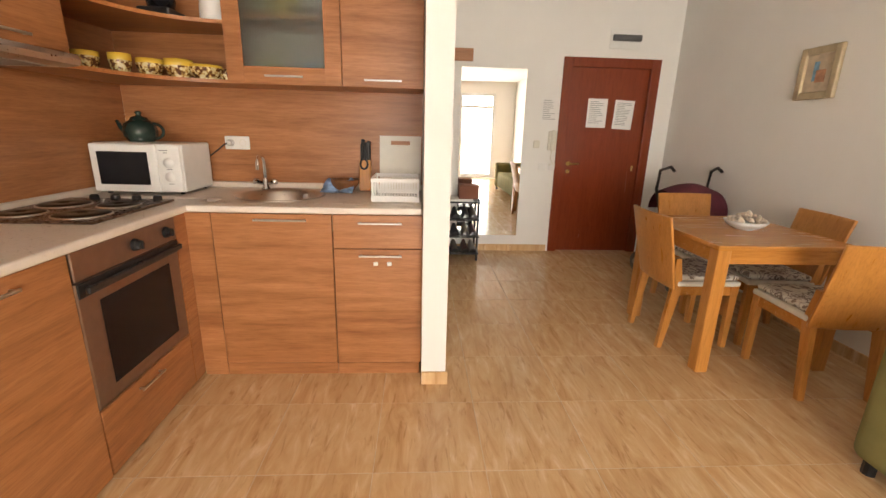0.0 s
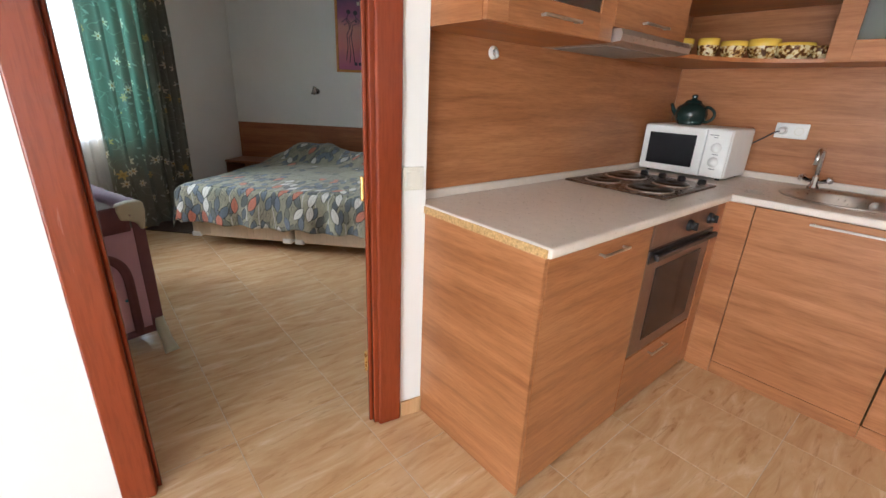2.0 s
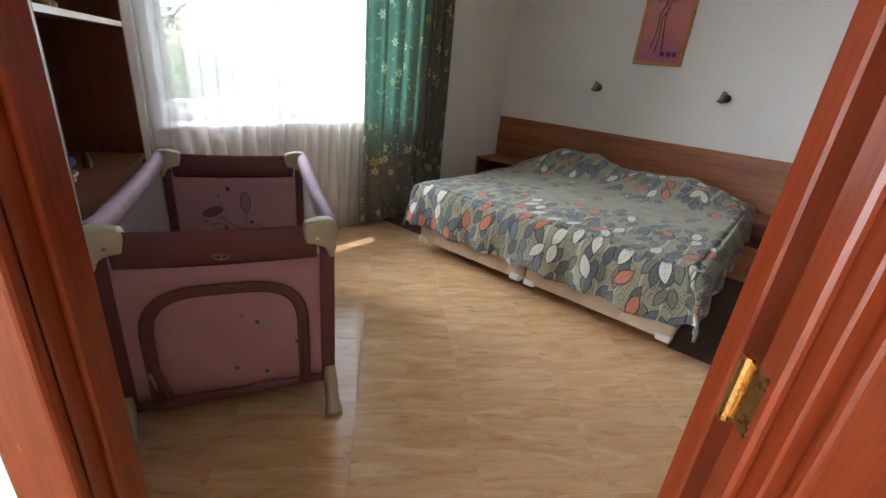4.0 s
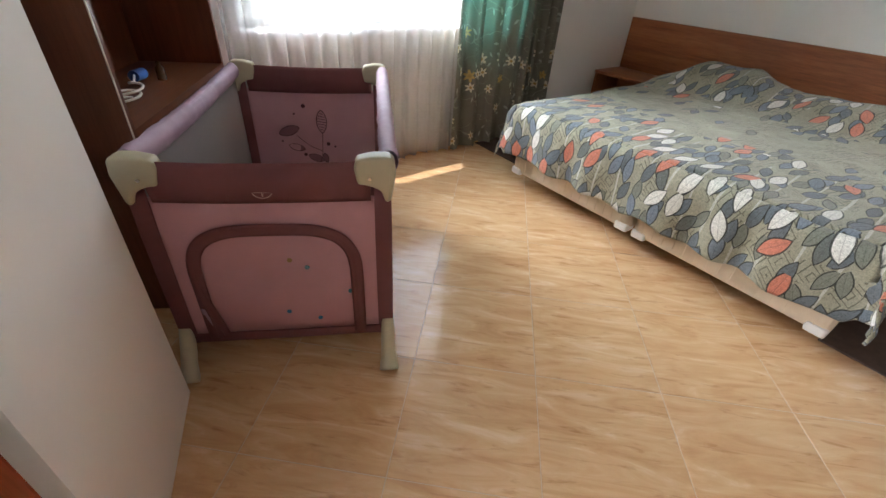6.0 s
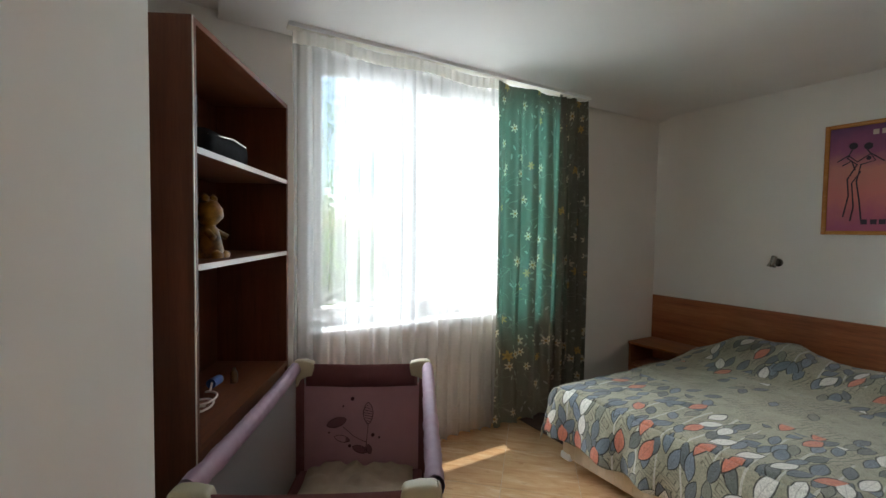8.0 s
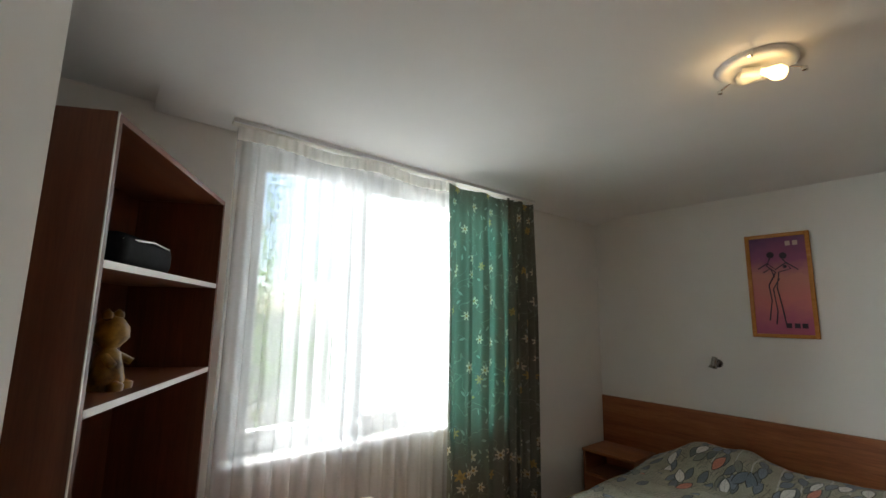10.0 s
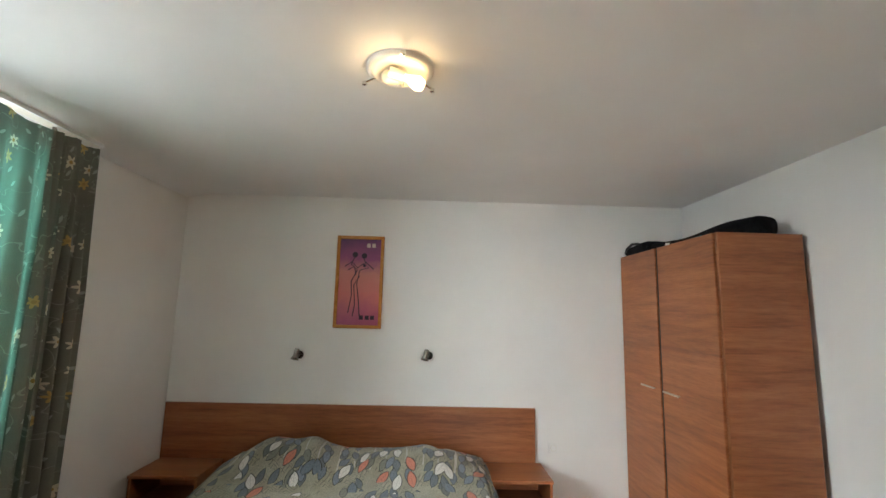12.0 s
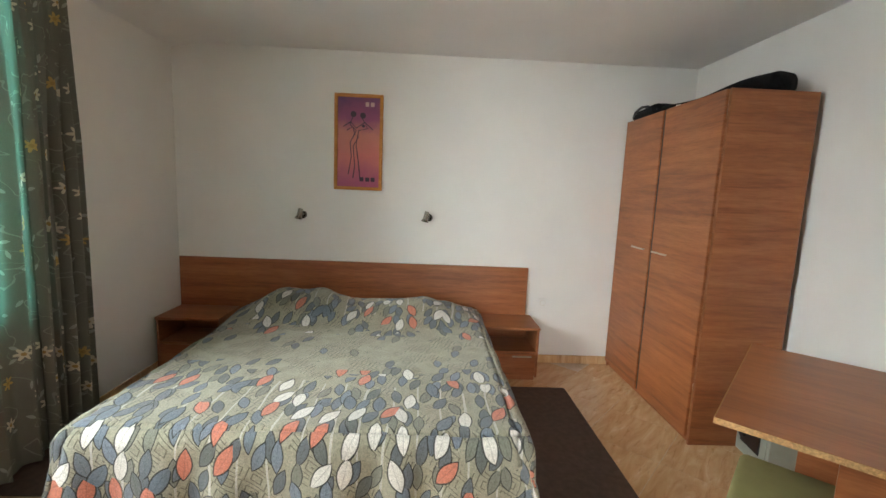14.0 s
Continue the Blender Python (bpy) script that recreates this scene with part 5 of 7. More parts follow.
for a in ((-0.13, -0.012, 0, 0.13, 0, 0.285), (-0.13, -0.012, 0.285, -0.06, 0, 0.31), (0.06, -0.012, 0.285, 0.13, 0, 0.31), (-0.13, -0.012, 0.31, 0.13, 0, 0.34)):
    box(pb, *a)
part("board", pb, IVORY, cb2)
cb2.matrix_world = KM @ pose(1.03, KBY - 0.052, CT + 0.001) @ Matrix.Rotation(math.radians(-6), 4, "X")
dk = thing("dish_rack", KM @ pose(1.02, 0.33, CT), "white plastic dish drainer on the worktop", "dish rack")
rb = bmesh.new()
for x0, x1, y0, y1 in ((-0.13, 0.13, -0.15, -0.142), (-0.13, 0.13, 0.142, 0.15), (-0.13, -0.122, -0.142, 0.142), (0.122, 0.13, -0.142, 0.142)):
    box(rb, x0, y0, 0.105, x1, y1, 0.125)
    box(rb, x0, y0, 0.0, x1, y1, 0.03)
box(rb, -0.122, -0.142, 0.0, 0.122, 0.142, 0.006)
part("basket", rb, WHITE, dk)
slat = bpy.data.meshes.new("slat")
sbm = mbox(-0.0035, -0.003, 0.03, 0.0035, 0.003, 0.105)
sbm.to_mesh(slat)
sbm.free()
slat.materials.append(WHITE)
for i in range(17):
    for m in (Matrix.Translation((-0.12 + 0.015 * i, -0.146, 0)), Matrix.Translation((-0.12 + 0.015 * i, 0.146, 0))):
        o = new("slat", slat)
        o.parent, o.matrix_basis = dk, m
for i in range(18):
    for x in (-0.126, 0.126):
        o = new("slat", slat)
        o.parent, o.matrix_basis = dk, Matrix.Translation((x, -0.1275 + 0.015 * i, 0))
bw = thing("bread_basket", KM @ pose(0.69, 0.57, CT), "small brown bowl with a blue checked cloth", "bowl")
part("bowl", smooth_all(lathe(bmesh.new(), [(0, 0.0), (0.05, 0.0), (0.085, 0.05), (0.088, 0.075), (0.08, 0.075), (0.06, 0.03), (0, 0.02)], 24)), plain("brown_glaze", (0.16, 0.06, 0.02), 0.35, 0, 0.4, 20), bw)
part("cloth", sheet(bmesh.new(), lambda u, v: Vector((-0.13 + 0.19 * u, -0.12 + 0.13 * v, 0.004 + 0.085 * max(0, v - 0.15) * (0.6 + 0.4 * math.sin(u * 9)) + 0.02 * abs(noise.noise(Vector((u * 5, v * 5, 2)))))), 24, 18, lambda u, v: (u, v)), plain("blue_check_cloth", (0.22, 0.34, 0.55), 0.9, 0, 0.6, 22), bw, "blue and white kitchen cloth")

# ---------- wall cabinets ----------
UB, UT, UD = 1.535, 2.24, 0.33
FRL = Matrix.Rotation(math.pi / 2, 4, "Z")


def glass_door(parent, m, w, h):
    """A framed glass door in local x, z, facing -y."""
    s = 0.088
    d = part("door", mbox(0, -0.018, 0, s, 0, h, bev=0.001), ALDER, parent, "", m)
    for a in ((w - s, -0.018, 0, w, 0, h), (s, -0.018, 0, w - s, 0, s), (s, -0.018, h - s, w - s, 0, h)):
        part("door_frame", mbox(*a, bev=0.001), ALDER, d)
    part("pane", mbox(s - 0.005, -0.011, s - 0.005, w - s + 0.005, -0.007, h - s + 0.005), FROSTED, d, "frosted glass pane")
    bar_handle(d, Matrix.Translation((w / 2, -0.018, 0.04)), 0.20)
    return d


def wall_cabinet(name, m, w, h, label, glassy, shelf=True):
    c = thing(name, m, label, "wall cabinet", "kitchen wall cabinets")
    part("side_panel", mbox(0, 0, 0, 0.016, UD - 0.02, h), ALDER, c)
    part("side_panel", mbox(w - 0.016, 0, 0, w, UD - 0.02, h), ALDER, c)
    part("bottom", mbox(0.016, 0, 0, w - 0.016, UD - 0.02, 0.016), ALDER_X, c)
    part("top", mbox(0.016, 0, h - 0.016, w - 0.016, UD - 0.02, h), ALDER_X, c)
    part("back_panel", mbox(0.016, UD - 0.028, 0.016, w - 0.016, UD - 0.02, h - 0.016), IVORY if glassy else ALDER, c)
    if shelf:
        part("shelf", mbox(0.016, 0.02, h * 0.47, w - 0.016, UD - 0.028, h * 0.47 + 0.016), ALDER_X, c)
    if glassy:
        glass_door(c, Matrix.Translation((0.001, -0.001, 0.001)), w - 0.002, h - 0.002)
    else:
        d = part("door", mbox(0.001, -0.019, 0.001, w - 0.001, -0.001, h - 0.001, bev=0.0015), ALDER, c)
        bar_handle(d, Matrix.Translation((w / 2, -0.019, 0.035)), 0.20)
    return c


UFY = KBY - UD                                   # fronts of the row above the sink
wall_cabinet("wall_cabinet", KM @ pose(0.13, UFY + 0.012, UB), 0.60, UT - UB, "alder-coloured wall cabinet with a frosted glass door", True)
wall_cabinet("wall_cabinet", KM @ pose(0.732, UFY + 0.012, UB), 0.436, UT - UB, "alder-coloured wall cabinet with a plain door", False)
UFX = KWX + UD
wall_cabinet("wall_cabinet", KM @ pose(UFX - 0.012, KE, UB) @ FRL, 0.66, UT - UB, "alder-coloured wall cabinet with a frosted glass door by the end", True)
wall_cabinet("wall_cabinet", KM @ pose(UFX - 0.012, KE + 0.662, UB + 0.055) @ FRL, 0.60, UT - UB - 0.055, "short alder-coloured wall cabinet above the cooker hood", False)
# crockery behind the frosted pane
for x, z, col, r in ((0.30, 0.02, (0.55, 0.50, 0.20), 0.05), (0.52, 0.02, (0.12, 0.25, 0.45), 0.06), (0.40, 0.37, (0.6, 0.5, 0.15), 0.07), (0.27, 0.37, (0.3, 0.35, 0.2), 0.05)):
    g = thing("crockery_bowl", KM @ pose(x, UFY + 0.17, UB + 0.012 + (z if z < 0.1 else (UT - UB) * 0.47 + 0.005)), "coloured bowl behind the frosted pane", "bowl", "bowls behind frosted glass")
    part("bowl", smooth_all(lathe(bmesh.new(), [(0, 0), (r * 0.6, 0.0), (r, 0.06), (r * 1.02, 0.11), (r * 0.95, 0.11), (r * 0.55, 0.012), (0, 0.01)], 20)), plain("crockery_glaze", col, 0.3, 0, 0.1), g)

hd = thing("cooker_hood", KM @ pose(UFX - 0.012, KE + 0.664, UB) @ FRL, "slim steel cooker hood under the wall cabinet", "cooker hood")
hm = bmesh.new()
slab(hm, [(-0.055, 0.008), (-0.06, 0.03), (-0.05, 0.05), (UD - 0.02, 0.05), (UD - 0.02, 0.0), (0.0, 0.0)], 0.594, Matrix.Translation((0.297, 0, 0)) @ Matrix.Rotation(math.pi / 2, 4, "Z") @ Matrix.Diagonal((1, -1, 1, 1)))
part("casing", hm, STEEL, hd)
part("filter", mbox(0.05, 0.03, -0.003, 0.545, UD - 0.05, -0.0005), plain("grey_filter", (0.35, 0.33, 0.31), 0.6, 0.3, 0.1, 60), hd)

# open corner shelves between the two rows
cs2 = thing("corner_shelf", KM @ pose(0, 0, 0), "open alder-coloured corner wall shelf with crockery", "shelf")
ya = KE + 0.662 + 0.602
for z in (UB, UB + 0.29, UT - 0.018):
    b = bmesh.new()
    q0, q1 = Vector((UFX - 0.012, ya)), Vector((0.128, UFY + 0.012))
    ctl = Vector((UFX + 0.05, UFY - 0.03))
    front = [((1 - t) ** 2 * q0 + 2 * t * (1 - t) * ctl + t * t * q1) for t in [i / 12 for i in range(13)]]
    prism(b, [(KWX + 0.010, ya), *[(p.x, p.y) for p in front], (0.128, KBY - 0.010), (KWX + 0.010, KBY - 0.010)], z, z + 0.018)
    part("shelf", b, ALDER_X, cs2)
part("back_panel", mbox(KWX + 0.0085, ya, UB + 0.019, KWX + 0.0098, KBY - 0.01, UT), ALDER, cs2)
part("back_panel", mbox(KWX + 0.0099, KBY - 0.0098, UB + 0.019, 0.128, KBY - 0.0085, UT), ALDER, cs2)


def pot_glaze(name):
    m, nt, bs = blank(name)
    v = coords(nt)
    xyz = nt.nodes.new("ShaderNodeSeparateXYZ")
    put_in(nt, xyz.inputs[0], v)
    dots = noise_of(nt, v, 55, 2)
    col = ramp(nt, dots, [(0.44, (0.10, 0.035, 0.012)), (0.5, (0.42, 0.23, 0.05)), (0.58, (0.66, 0.55, 0.30))])
    col = blend(nt, calc(nt, "GREATER_THAN", xyz.outputs[2], 0.062), col, (0.72, 0.47, 0.07))
    nt.links.new(col, bs.inputs["Base Color"])
    bs.inputs["Roughness"].default_value = 0.25
    return m


POT = pot_glaze("folk_pottery_glaze")


def pot(kx, ky, z, r, h, name="pottery_bowl", label="brown and yellow glazed folk pottery bowl"):
    g = thing(name, KM @ pose(kx, ky, z), label, "bowl", "pottery on the corner shelf")
    part("bowl", smooth_all(lathe(bmesh.new(), [(0, 0), (r * 0.62, 0), (r * 0.9, h * 0.35), (r, h * 0.7), (r * 0.98, h), (r * 0.9, h), (r * 0.85, h * 0.6), (0, h * 0.15)], 24)), POT, g)


zs = UB + 0.018
pot(-0.42, 0.12, zs, 0.055, 0.085)
pot(-0.34, 0.24, zs, 0.05, 0.095)
pot(-0.25, 0.33, zs, 0.062, 0.085)
pot(-0.14, 0.40, zs, 0.07, 0.095)
pot(-0.02, 0.44, zs, 0.085, 0.075)
pot(0.085, 0.45, zs, 0.035, 0.06, "pottery_jar", "small brown glazed pottery jar")
kt2 = thing("electric_kettle", KM @ pose(0.03, 0.50, UB + 0.308), "white and black electric kettle on the shelf", "kettle")
part("body", smooth_all(lathe(bmesh.new(), [(0, 0), (0.07, 0), (0.072, 0.05), (0.062, 0.18), (0.05, 0.2), (0, 0.205)], 24)), WHITE, kt2)
part("base", smooth_all(lathe(bmesh.new(), [(0, -0.0), (0.078, 0.0), (0.076, 0.015), (0.07, 0.016)], 24)), BLACK, kt2)
part("handle", smooth_all(tube(bmesh.new(), [(0.06, 0, 0.17), (0.11, 0, 0.16), (0.11, 0, 0.06), (0.07, 0, 0.04)], 0.01)), BLACK, kt2)
cm = thing("coffee_maker", KM @ pose(-0.20, 0.42, UB + 0.308), "black coffee maker on the shelf", "coffee maker")
part("base", mbox(-0.08, -0.09, 0, 0.08, 0.09, 0.045, bev=0.01, seg=2), BLACK, cm)
part("jug", smooth_all(lathe(bmesh.new(), [(0, 0.045), (0.06, 0.045), (0.07, 0.09), (0.05, 0.15), (0, 0.155)], 22)), BLACKGLASS, cm)
kn = thing("wall_hook", KM @ pose(KWX + 0.008, -1.025, 1.49), "round white hook knob on the splashback", "hook")
part("disc", smooth_all(lathe(bmesh.new(), [(0, 0.012), (0.014, 0.012), (0.024, 0.006), (0.025, 0.0)], 24, Matrix.Rotation(math.pi / 2, 4, "Y"))), WHITE, kn)
part("hook", smooth_all(tube(bmesh.new(), [(0.012, 0, 0.005), (0.028, 0, 0.0), (0.03, 0, -0.012), (0.022, 0, -0.018)], 0.004)), WHITE, kn)
sw = thing("light_switch", DM @ pose(0.055, 0.0, 1.04), "ivory light switch beside the doorway", "switch")
part("plate", mbox(-0.042, 0.0005, -0.042, 0.042, 0.010, 0.042, bev=0.004, seg=2), IVORY, sw)
part("rocker", mbox(-0.028, 0.0095, -0.028, 0.028, 0.0135, 0.028, bev=0.003), IVORY, sw)

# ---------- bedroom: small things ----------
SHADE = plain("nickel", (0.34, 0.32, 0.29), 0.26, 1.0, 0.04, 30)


def reading_lamp(m):
    t = thing("reading_lamp", m, "small brushed nickel swivel reading lamp on the wall", "wall lamp", "reading lamps above the bed")
    part("rose", smooth_all(lathe(bmesh.new(), [(0, 0.018), (0.03, 0.016), (0.034, 0.008), (0.034, 0)], 22, Matrix.Rotation(math.pi / 2, 4, "X"))), SHADE, t)
    part("arm", rod(bmesh.new(), (0, -0.015, 0), (0, -0.05, 0), 0.008), SHADE, t)
    sh2 = lathe(bmesh.new(), [(0, 0.055), (0.018, 0.055), (0.02, 0.05), (0.021, -0.005), (0.034, -0.035), (0.031, -0.035), (0.017, -0.002)], 22, Matrix.Translation((-0.025, -0.055, 0)) @ Matrix.Rotation(0.22, 4, "Y"))
    part("shade", smooth_all(sh2), SHADE, t)
    return t


reading_lamp(pose(-2.64, 4.959, 1.285, 0, 0, 8))
reading_lamp(pose(-1.545, 4.959, 1.30, 0, 0, -6))

pc = thing("painting", pose(-2.17, 4.959, 1.915), "framed abstract painting in pink, orange and purple", "painting")
pw, ph = 0.41, 0.80
fbm = bmesh.new()
for a in ((-pw / 2, -0.022, -ph / 2, -pw / 2 + 0.028, 0, ph / 2), (pw / 2 - 0.028, -0.022, -ph / 2, pw / 2, 0, ph / 2), (-pw / 2 + 0.028, -0.022, -ph / 2, pw / 2 - 0.028, 0, -ph / 2 + 0.028), (-pw / 2 + 0.028, -0.022, ph / 2 - 0.028, pw / 2 - 0.028, 0, ph / 2)):
    part("frame", mbox(*a, bev=0.004), BEECH_X, pc, "light wooden frame")


def sunset_print(name):
    m, nt, bs = blank(name)
    v = coords(nt)
    xyz = nt.nodes.new("ShaderNodeSeparateXYZ")
    put_in(nt, xyz.inputs[0], v)
    n = noise_of(nt, v, 5, 4, 0.6)
    f = calc(nt, "ADD", calc(nt, "MULTIPLY_ADD", xyz.outputs[2], 1.1), calc(nt, "MULTIPLY", n, 0.35))
    f.node.inputs[0].links[0].from_node.inputs[2].default_value = 0.32
    col = ramp(nt, f, [(0.15, (0.42, 0.09, 0.17)), (0.38, (0.62, 0.18, 0.16)), (0.56, (0.58, 0.22, 0.17)), (0.72, (0.30, 0.07, 0.17)), (0.95, (0.12, 0.04, 0.13))])
    nt.links.new(col, bs.inputs["Base Color"])
    bs.inputs["Roughness"].default_value = 0.35
    return m


part("canvas", mbox(-pw / 2 + 0.028, -0.010, -ph / 2 + 0.028, pw / 2 - 0.028, -0.004, ph / 2 - 0.028), sunset_print("sunset_print"), pc)
DARKP = plain("dark_purple_paint", (0.03, 0.012, 0.03), 0.5)
for px, pz in ((-0.045, 0.235), (0.035, 0.225)):
    part("painted_disc", rod(bmesh.new(), (px, -0.0105, pz), (px, -0.0125, pz), 0.024, 20), DARKP, pc)
part("painted_disc", rod(bmesh.new(), (0.04, -0.0105, 0.14), (0.04, -0.0125, 0.14), 0.013, 16), DARKP, pc)
for line in ([(-0.05, 0.21), (-0.075, 0.15), (-0.02, 0.10), (-0.07, 0.0), (-0.06, -0.12), (-0.085, -0.27)], [(0.03, 0.20), (0.075, 0.12), (0.0, 0.10), (-0.02, -0.02), (0.0, -0.16), (0.015, -0.30)],
             [(-0.13, 0.13), (-0.07, 0.17), (-0.02, 0.12), (0.05, 0.17), (0.12, 0.11)], [(-0.10, 0.10), (-0.05, 0.13), (-0.03, 0.06)], [(0.0, 0.05), (-0.045, -0.03), (-0.03, -0.2), (-0.045, -0.30)]):
    part("painted_line", tube(bmesh.new(), [(a, -0.0108, b) for a, b in line], 0.0045, 6), DARKP, pc)
for px in (0.03, 0.08, 0.125):
    part("painted_square", mbox(px - 0.017, -0.0115, -0.325, px + 0.017, -0.0102, -0.29), DARKP, pc)
for px in (0.07, 0.115):
    part("painted_square", mbox(px - 0.015, -0.0115, 0.30, px + 0.015, -0.0102, 0.335), plain("cream_paint", (0.6, 0.45, 0.4), 0.6), pc)


def ceiling_lamp(m):
    t = thing("ceiling_lamp", m, "round ceiling lamp base with bare bulb, glass removed, switched on", "ceiling lamp")
    part("base", smooth_all(lathe(bmesh.new(), [(0.135, 0.0), (0.137, -0.012), (0.125, -0.022), (0.10, -0.024), (0.09, -0.012), (0.0, -0.012)], 40)), WHITE, t)
    for a in (0.3, 2.4, 4.5):
        cl = rod(bmesh.new(), (0.11 * math.cos(a), 0.11 * math.sin(a), -0.018), (0.165 * math.cos(a), 0.165 * math.sin(a), -0.03), 0.005)
        lathe(cl, [(0, -0.012), (0.01, -0.010), (0.011, 0.004), (0, 0.006)], 10, Matrix.Translation((0.165 * math.cos(a), 0.165 * math.sin(a), -0.034)))
        part("clip", cl, CHROME, t, "chrome shade clip")
    part("holder", rod(bmesh.new(), (-0.05, -0.02, -0.035), (0.01, -0.03, -0.05), 0.021, 14), IVORY, t)
    part("holder", rod(bmesh.new(), (0.055, 0.03, -0.03), (0.02, 0.03, -0.04), 0.019, 14), IVORY, t)
    bl2 = lathe(bmesh.new(), [(0.0, 0.0), (0.013, 0.0), (0.016, 0.02), (0.026, 0.045), (0.030, 0.062), (0.024, 0.083), (0, 0.092)], 18, Matrix.Translation((0.012, -0.032, -0.052)) @ Matrix.Rotation(math.radians(125), 4, "Y") @ Matrix.Rotation(0.5, 4, "X"))
    part("bulb", smooth_all(bl2), lamp_glow("lit_bulb", (1.0, 0.62, 0.25), 2.6), t, "glowing warm bulb")
    part("bulb", smooth_all(lathe(bmesh.new(), [(0.0, 0.0), (0.013, 0.0), (0.016, 0.02), (0.026, 0.045), (0.030, 0.062), (0.024, 0.083), (0, 0.092)], 18, Matrix.Translation((0.02, 0.03, -0.042)) @ Matrix.Rotation(math.radians(-80), 4, "Y"))), IVORY, t, "unlit bulb")
    return t


ceiling_lamp(pose(-1.70, 2.83, CEIL, 0, 0, 20))
bulb_light = bpy.data.lights.new("bulb_light", "POINT")
bulb_light.energy, bulb_light.color, bulb_light.shadow_soft_size = 0.5, (1.0, 0.66, 0.32), 0.03
new("bulb_light", bulb_light).location = (-1.72, 2.76, CEIL - 0.125)

ws = thing("wall_socket", pose(-0.485, 4.959, 0.568), "white wall socket beside the headboard", "socket")
part("plate", mbox(-0.041, -0.010, -0.041, 0.041, -0.0005, 0.041, bev=0.005, seg=2), WHITE, ws)
part("socket_well", smooth_all(lathe(bmesh.new(), [(0.027, 0.001), (0.024, 0.004), (0.022, -0.008), (0, -0.008)], 20, Matrix.Translation((0, -0.0105, 0)) @ Matrix.Rotation(math.pi / 2, 4, "X"))), IVORY, ws)

# black cases on the wardrobe
BAGC = plain("black_nylon", (0.010, 0.010, 0.012), 0.75, 0, 0.3, 40, 0.4, 200, spec=0.12)
gb2 = thing("instrument_case", pose(0.36, 4.19, WH, 0, 0, 17), "long black padded case with teal print lying on the wardrobe", "case")


def soft_case(L, w0, w1, h0, h1, n=40):
    bm = bmesh.new()
    rings = []
    for i in range(n + 1):
        u = i / n
        k = min(1.0, (u * 40) ** 0.5, ((1 - u) * 9 + 0.001) ** 0.5)
        s = 0.5 - 0.5 * math.cos(math.pi * min(1, max(0, (u - 0.15) / 0.5)))
        w, h = (w0 + (w1 - w0) * s) * k, (h0 + (h1 - h0) * s) * k
        rings.append([bm.verts.new((w * math.copysign(abs(math.cos(a)) ** 0.5, math.cos(a)) * (1 + 0.04 * noise.noise(Vector((u * 5, a, 1)))), (u - 0.5) * L, h * (1 + math.copysign(abs(math.sin(a)) ** 0.7, math.sin(a))) * 0.5 + 0.002)) for a in [2 * math.pi * j / 16 for j in range(16)]])
    for a, b in zip(rings, rings[1:]):
        for j in range(16):
            bm.faces.new((a[j], a[(j + 1) % 16], b[(j + 1) % 16], b[j])).smooth = True
    bm.faces.new(rings[0])
    bm.faces.new(rings[-1][::-1])
    return bm


part("body", soft_case(1.02, 0.105, 0.045, 0.118, 0.062), BAGC, gb2)
TEAL = plain("teal_print", (0.03, 0.16, 0.19), 0.6)
for i in range(10):
    y = -0.10 + 0.026 * i
    u = y / 1.02 + 0.5
    s = 0.5 - 0.5 * math.cos(math.pi * (u - 0.15) / 0.5)
    w, h = 0.105 - 0.06 * s, 0.118 - 0.056 * s
    part("print_mark", mbox(-w - 0.003, y, h * 0.42, -w + 0.008, y + 0.012, h * 0.62), TEAL, gb2)
part("tag", mbox(-0.052, 0.20, 0.022, -0.040, 0.235, 0.046), WHITE, gb2, "small white tag")
gb3 = thing("shoulder_bag", pose(0.25, 4.74, WH), "small crumpled black bag lying on the wardrobe", "bag")
part("body", soft_case(0.40, 0.11, 0.10, 0.085, 0.075), BAGC, gb3)
part("strap", smooth_all(tube(bmesh.new(), [(-0.07, -0.19, 0.035), (-0.105, -0.10, 0.075), (-0.10, 0.0, 0.088), (-0.11, 0.08, 0.06), (-0.09, 0.15, 0.03)], 0.011, 8)), BLACK, gb3)

# writing desk on the slanting wall, its chair and the safe
dsk = thing("desk", KM @ pose(-0.765, -0.20, 0), "cherry-coloured wooden writing desk with raw front edge", "desk")
part("top", mbox(-0.655, 0, 0.728, -0.002, 1.14, 0.752, bev=0.002), CHERRY_X, dsk)
part("edge_strip", mbox(-0.6575, 0.0, 0.7285, -0.6552, 1.14, 0.7515), CHIPBOARD, dsk, "raw chipboard edge")
part("edge_strip", mbox(-0.655, -0.0025, 0.7285, -0.002, -0.0002, 0.7515), CHIPBOARD, dsk, "raw chipboard edge")
part("side_panel", mbox(-0.40, 0.60, 0, -0.004, 0.618, 0.728), CHERRY, dsk)
part("apron", mbox(-0.03, 0.04, 0.60, -0.012, 1.04, 0.728), CHERRY, dsk)
part("side_panel", mbox(-0.30, 0.10, 0, -0.004, 0.118, 0.728), CHERRY, dsk)
sf = thing("safe", pose(0.60, 3.51, 0, 0, 0, -8), "small grey steel safe standing on the floor", "safe")
part("body", mbox(-0.16, -0.17, 0, 0.14, 0.14, 0.25, bev=0.006, seg=2), plain("grey_green_enamel", (0.34, 0.35, 0.29), 0.5), sf)
fd = part("door", mbox(-0.165, -0.15, 0.02, -0.1602, 0.12, 0.23, bev=0.001), plain("grey_enamel", (0.30, 0.31, 0.26), 0.5), sf)
part("keypad", mbox(-0.172, -0.10, 0.08, -0.1652, 0.08, 0.20, bev=0.002), BLACK, fd)
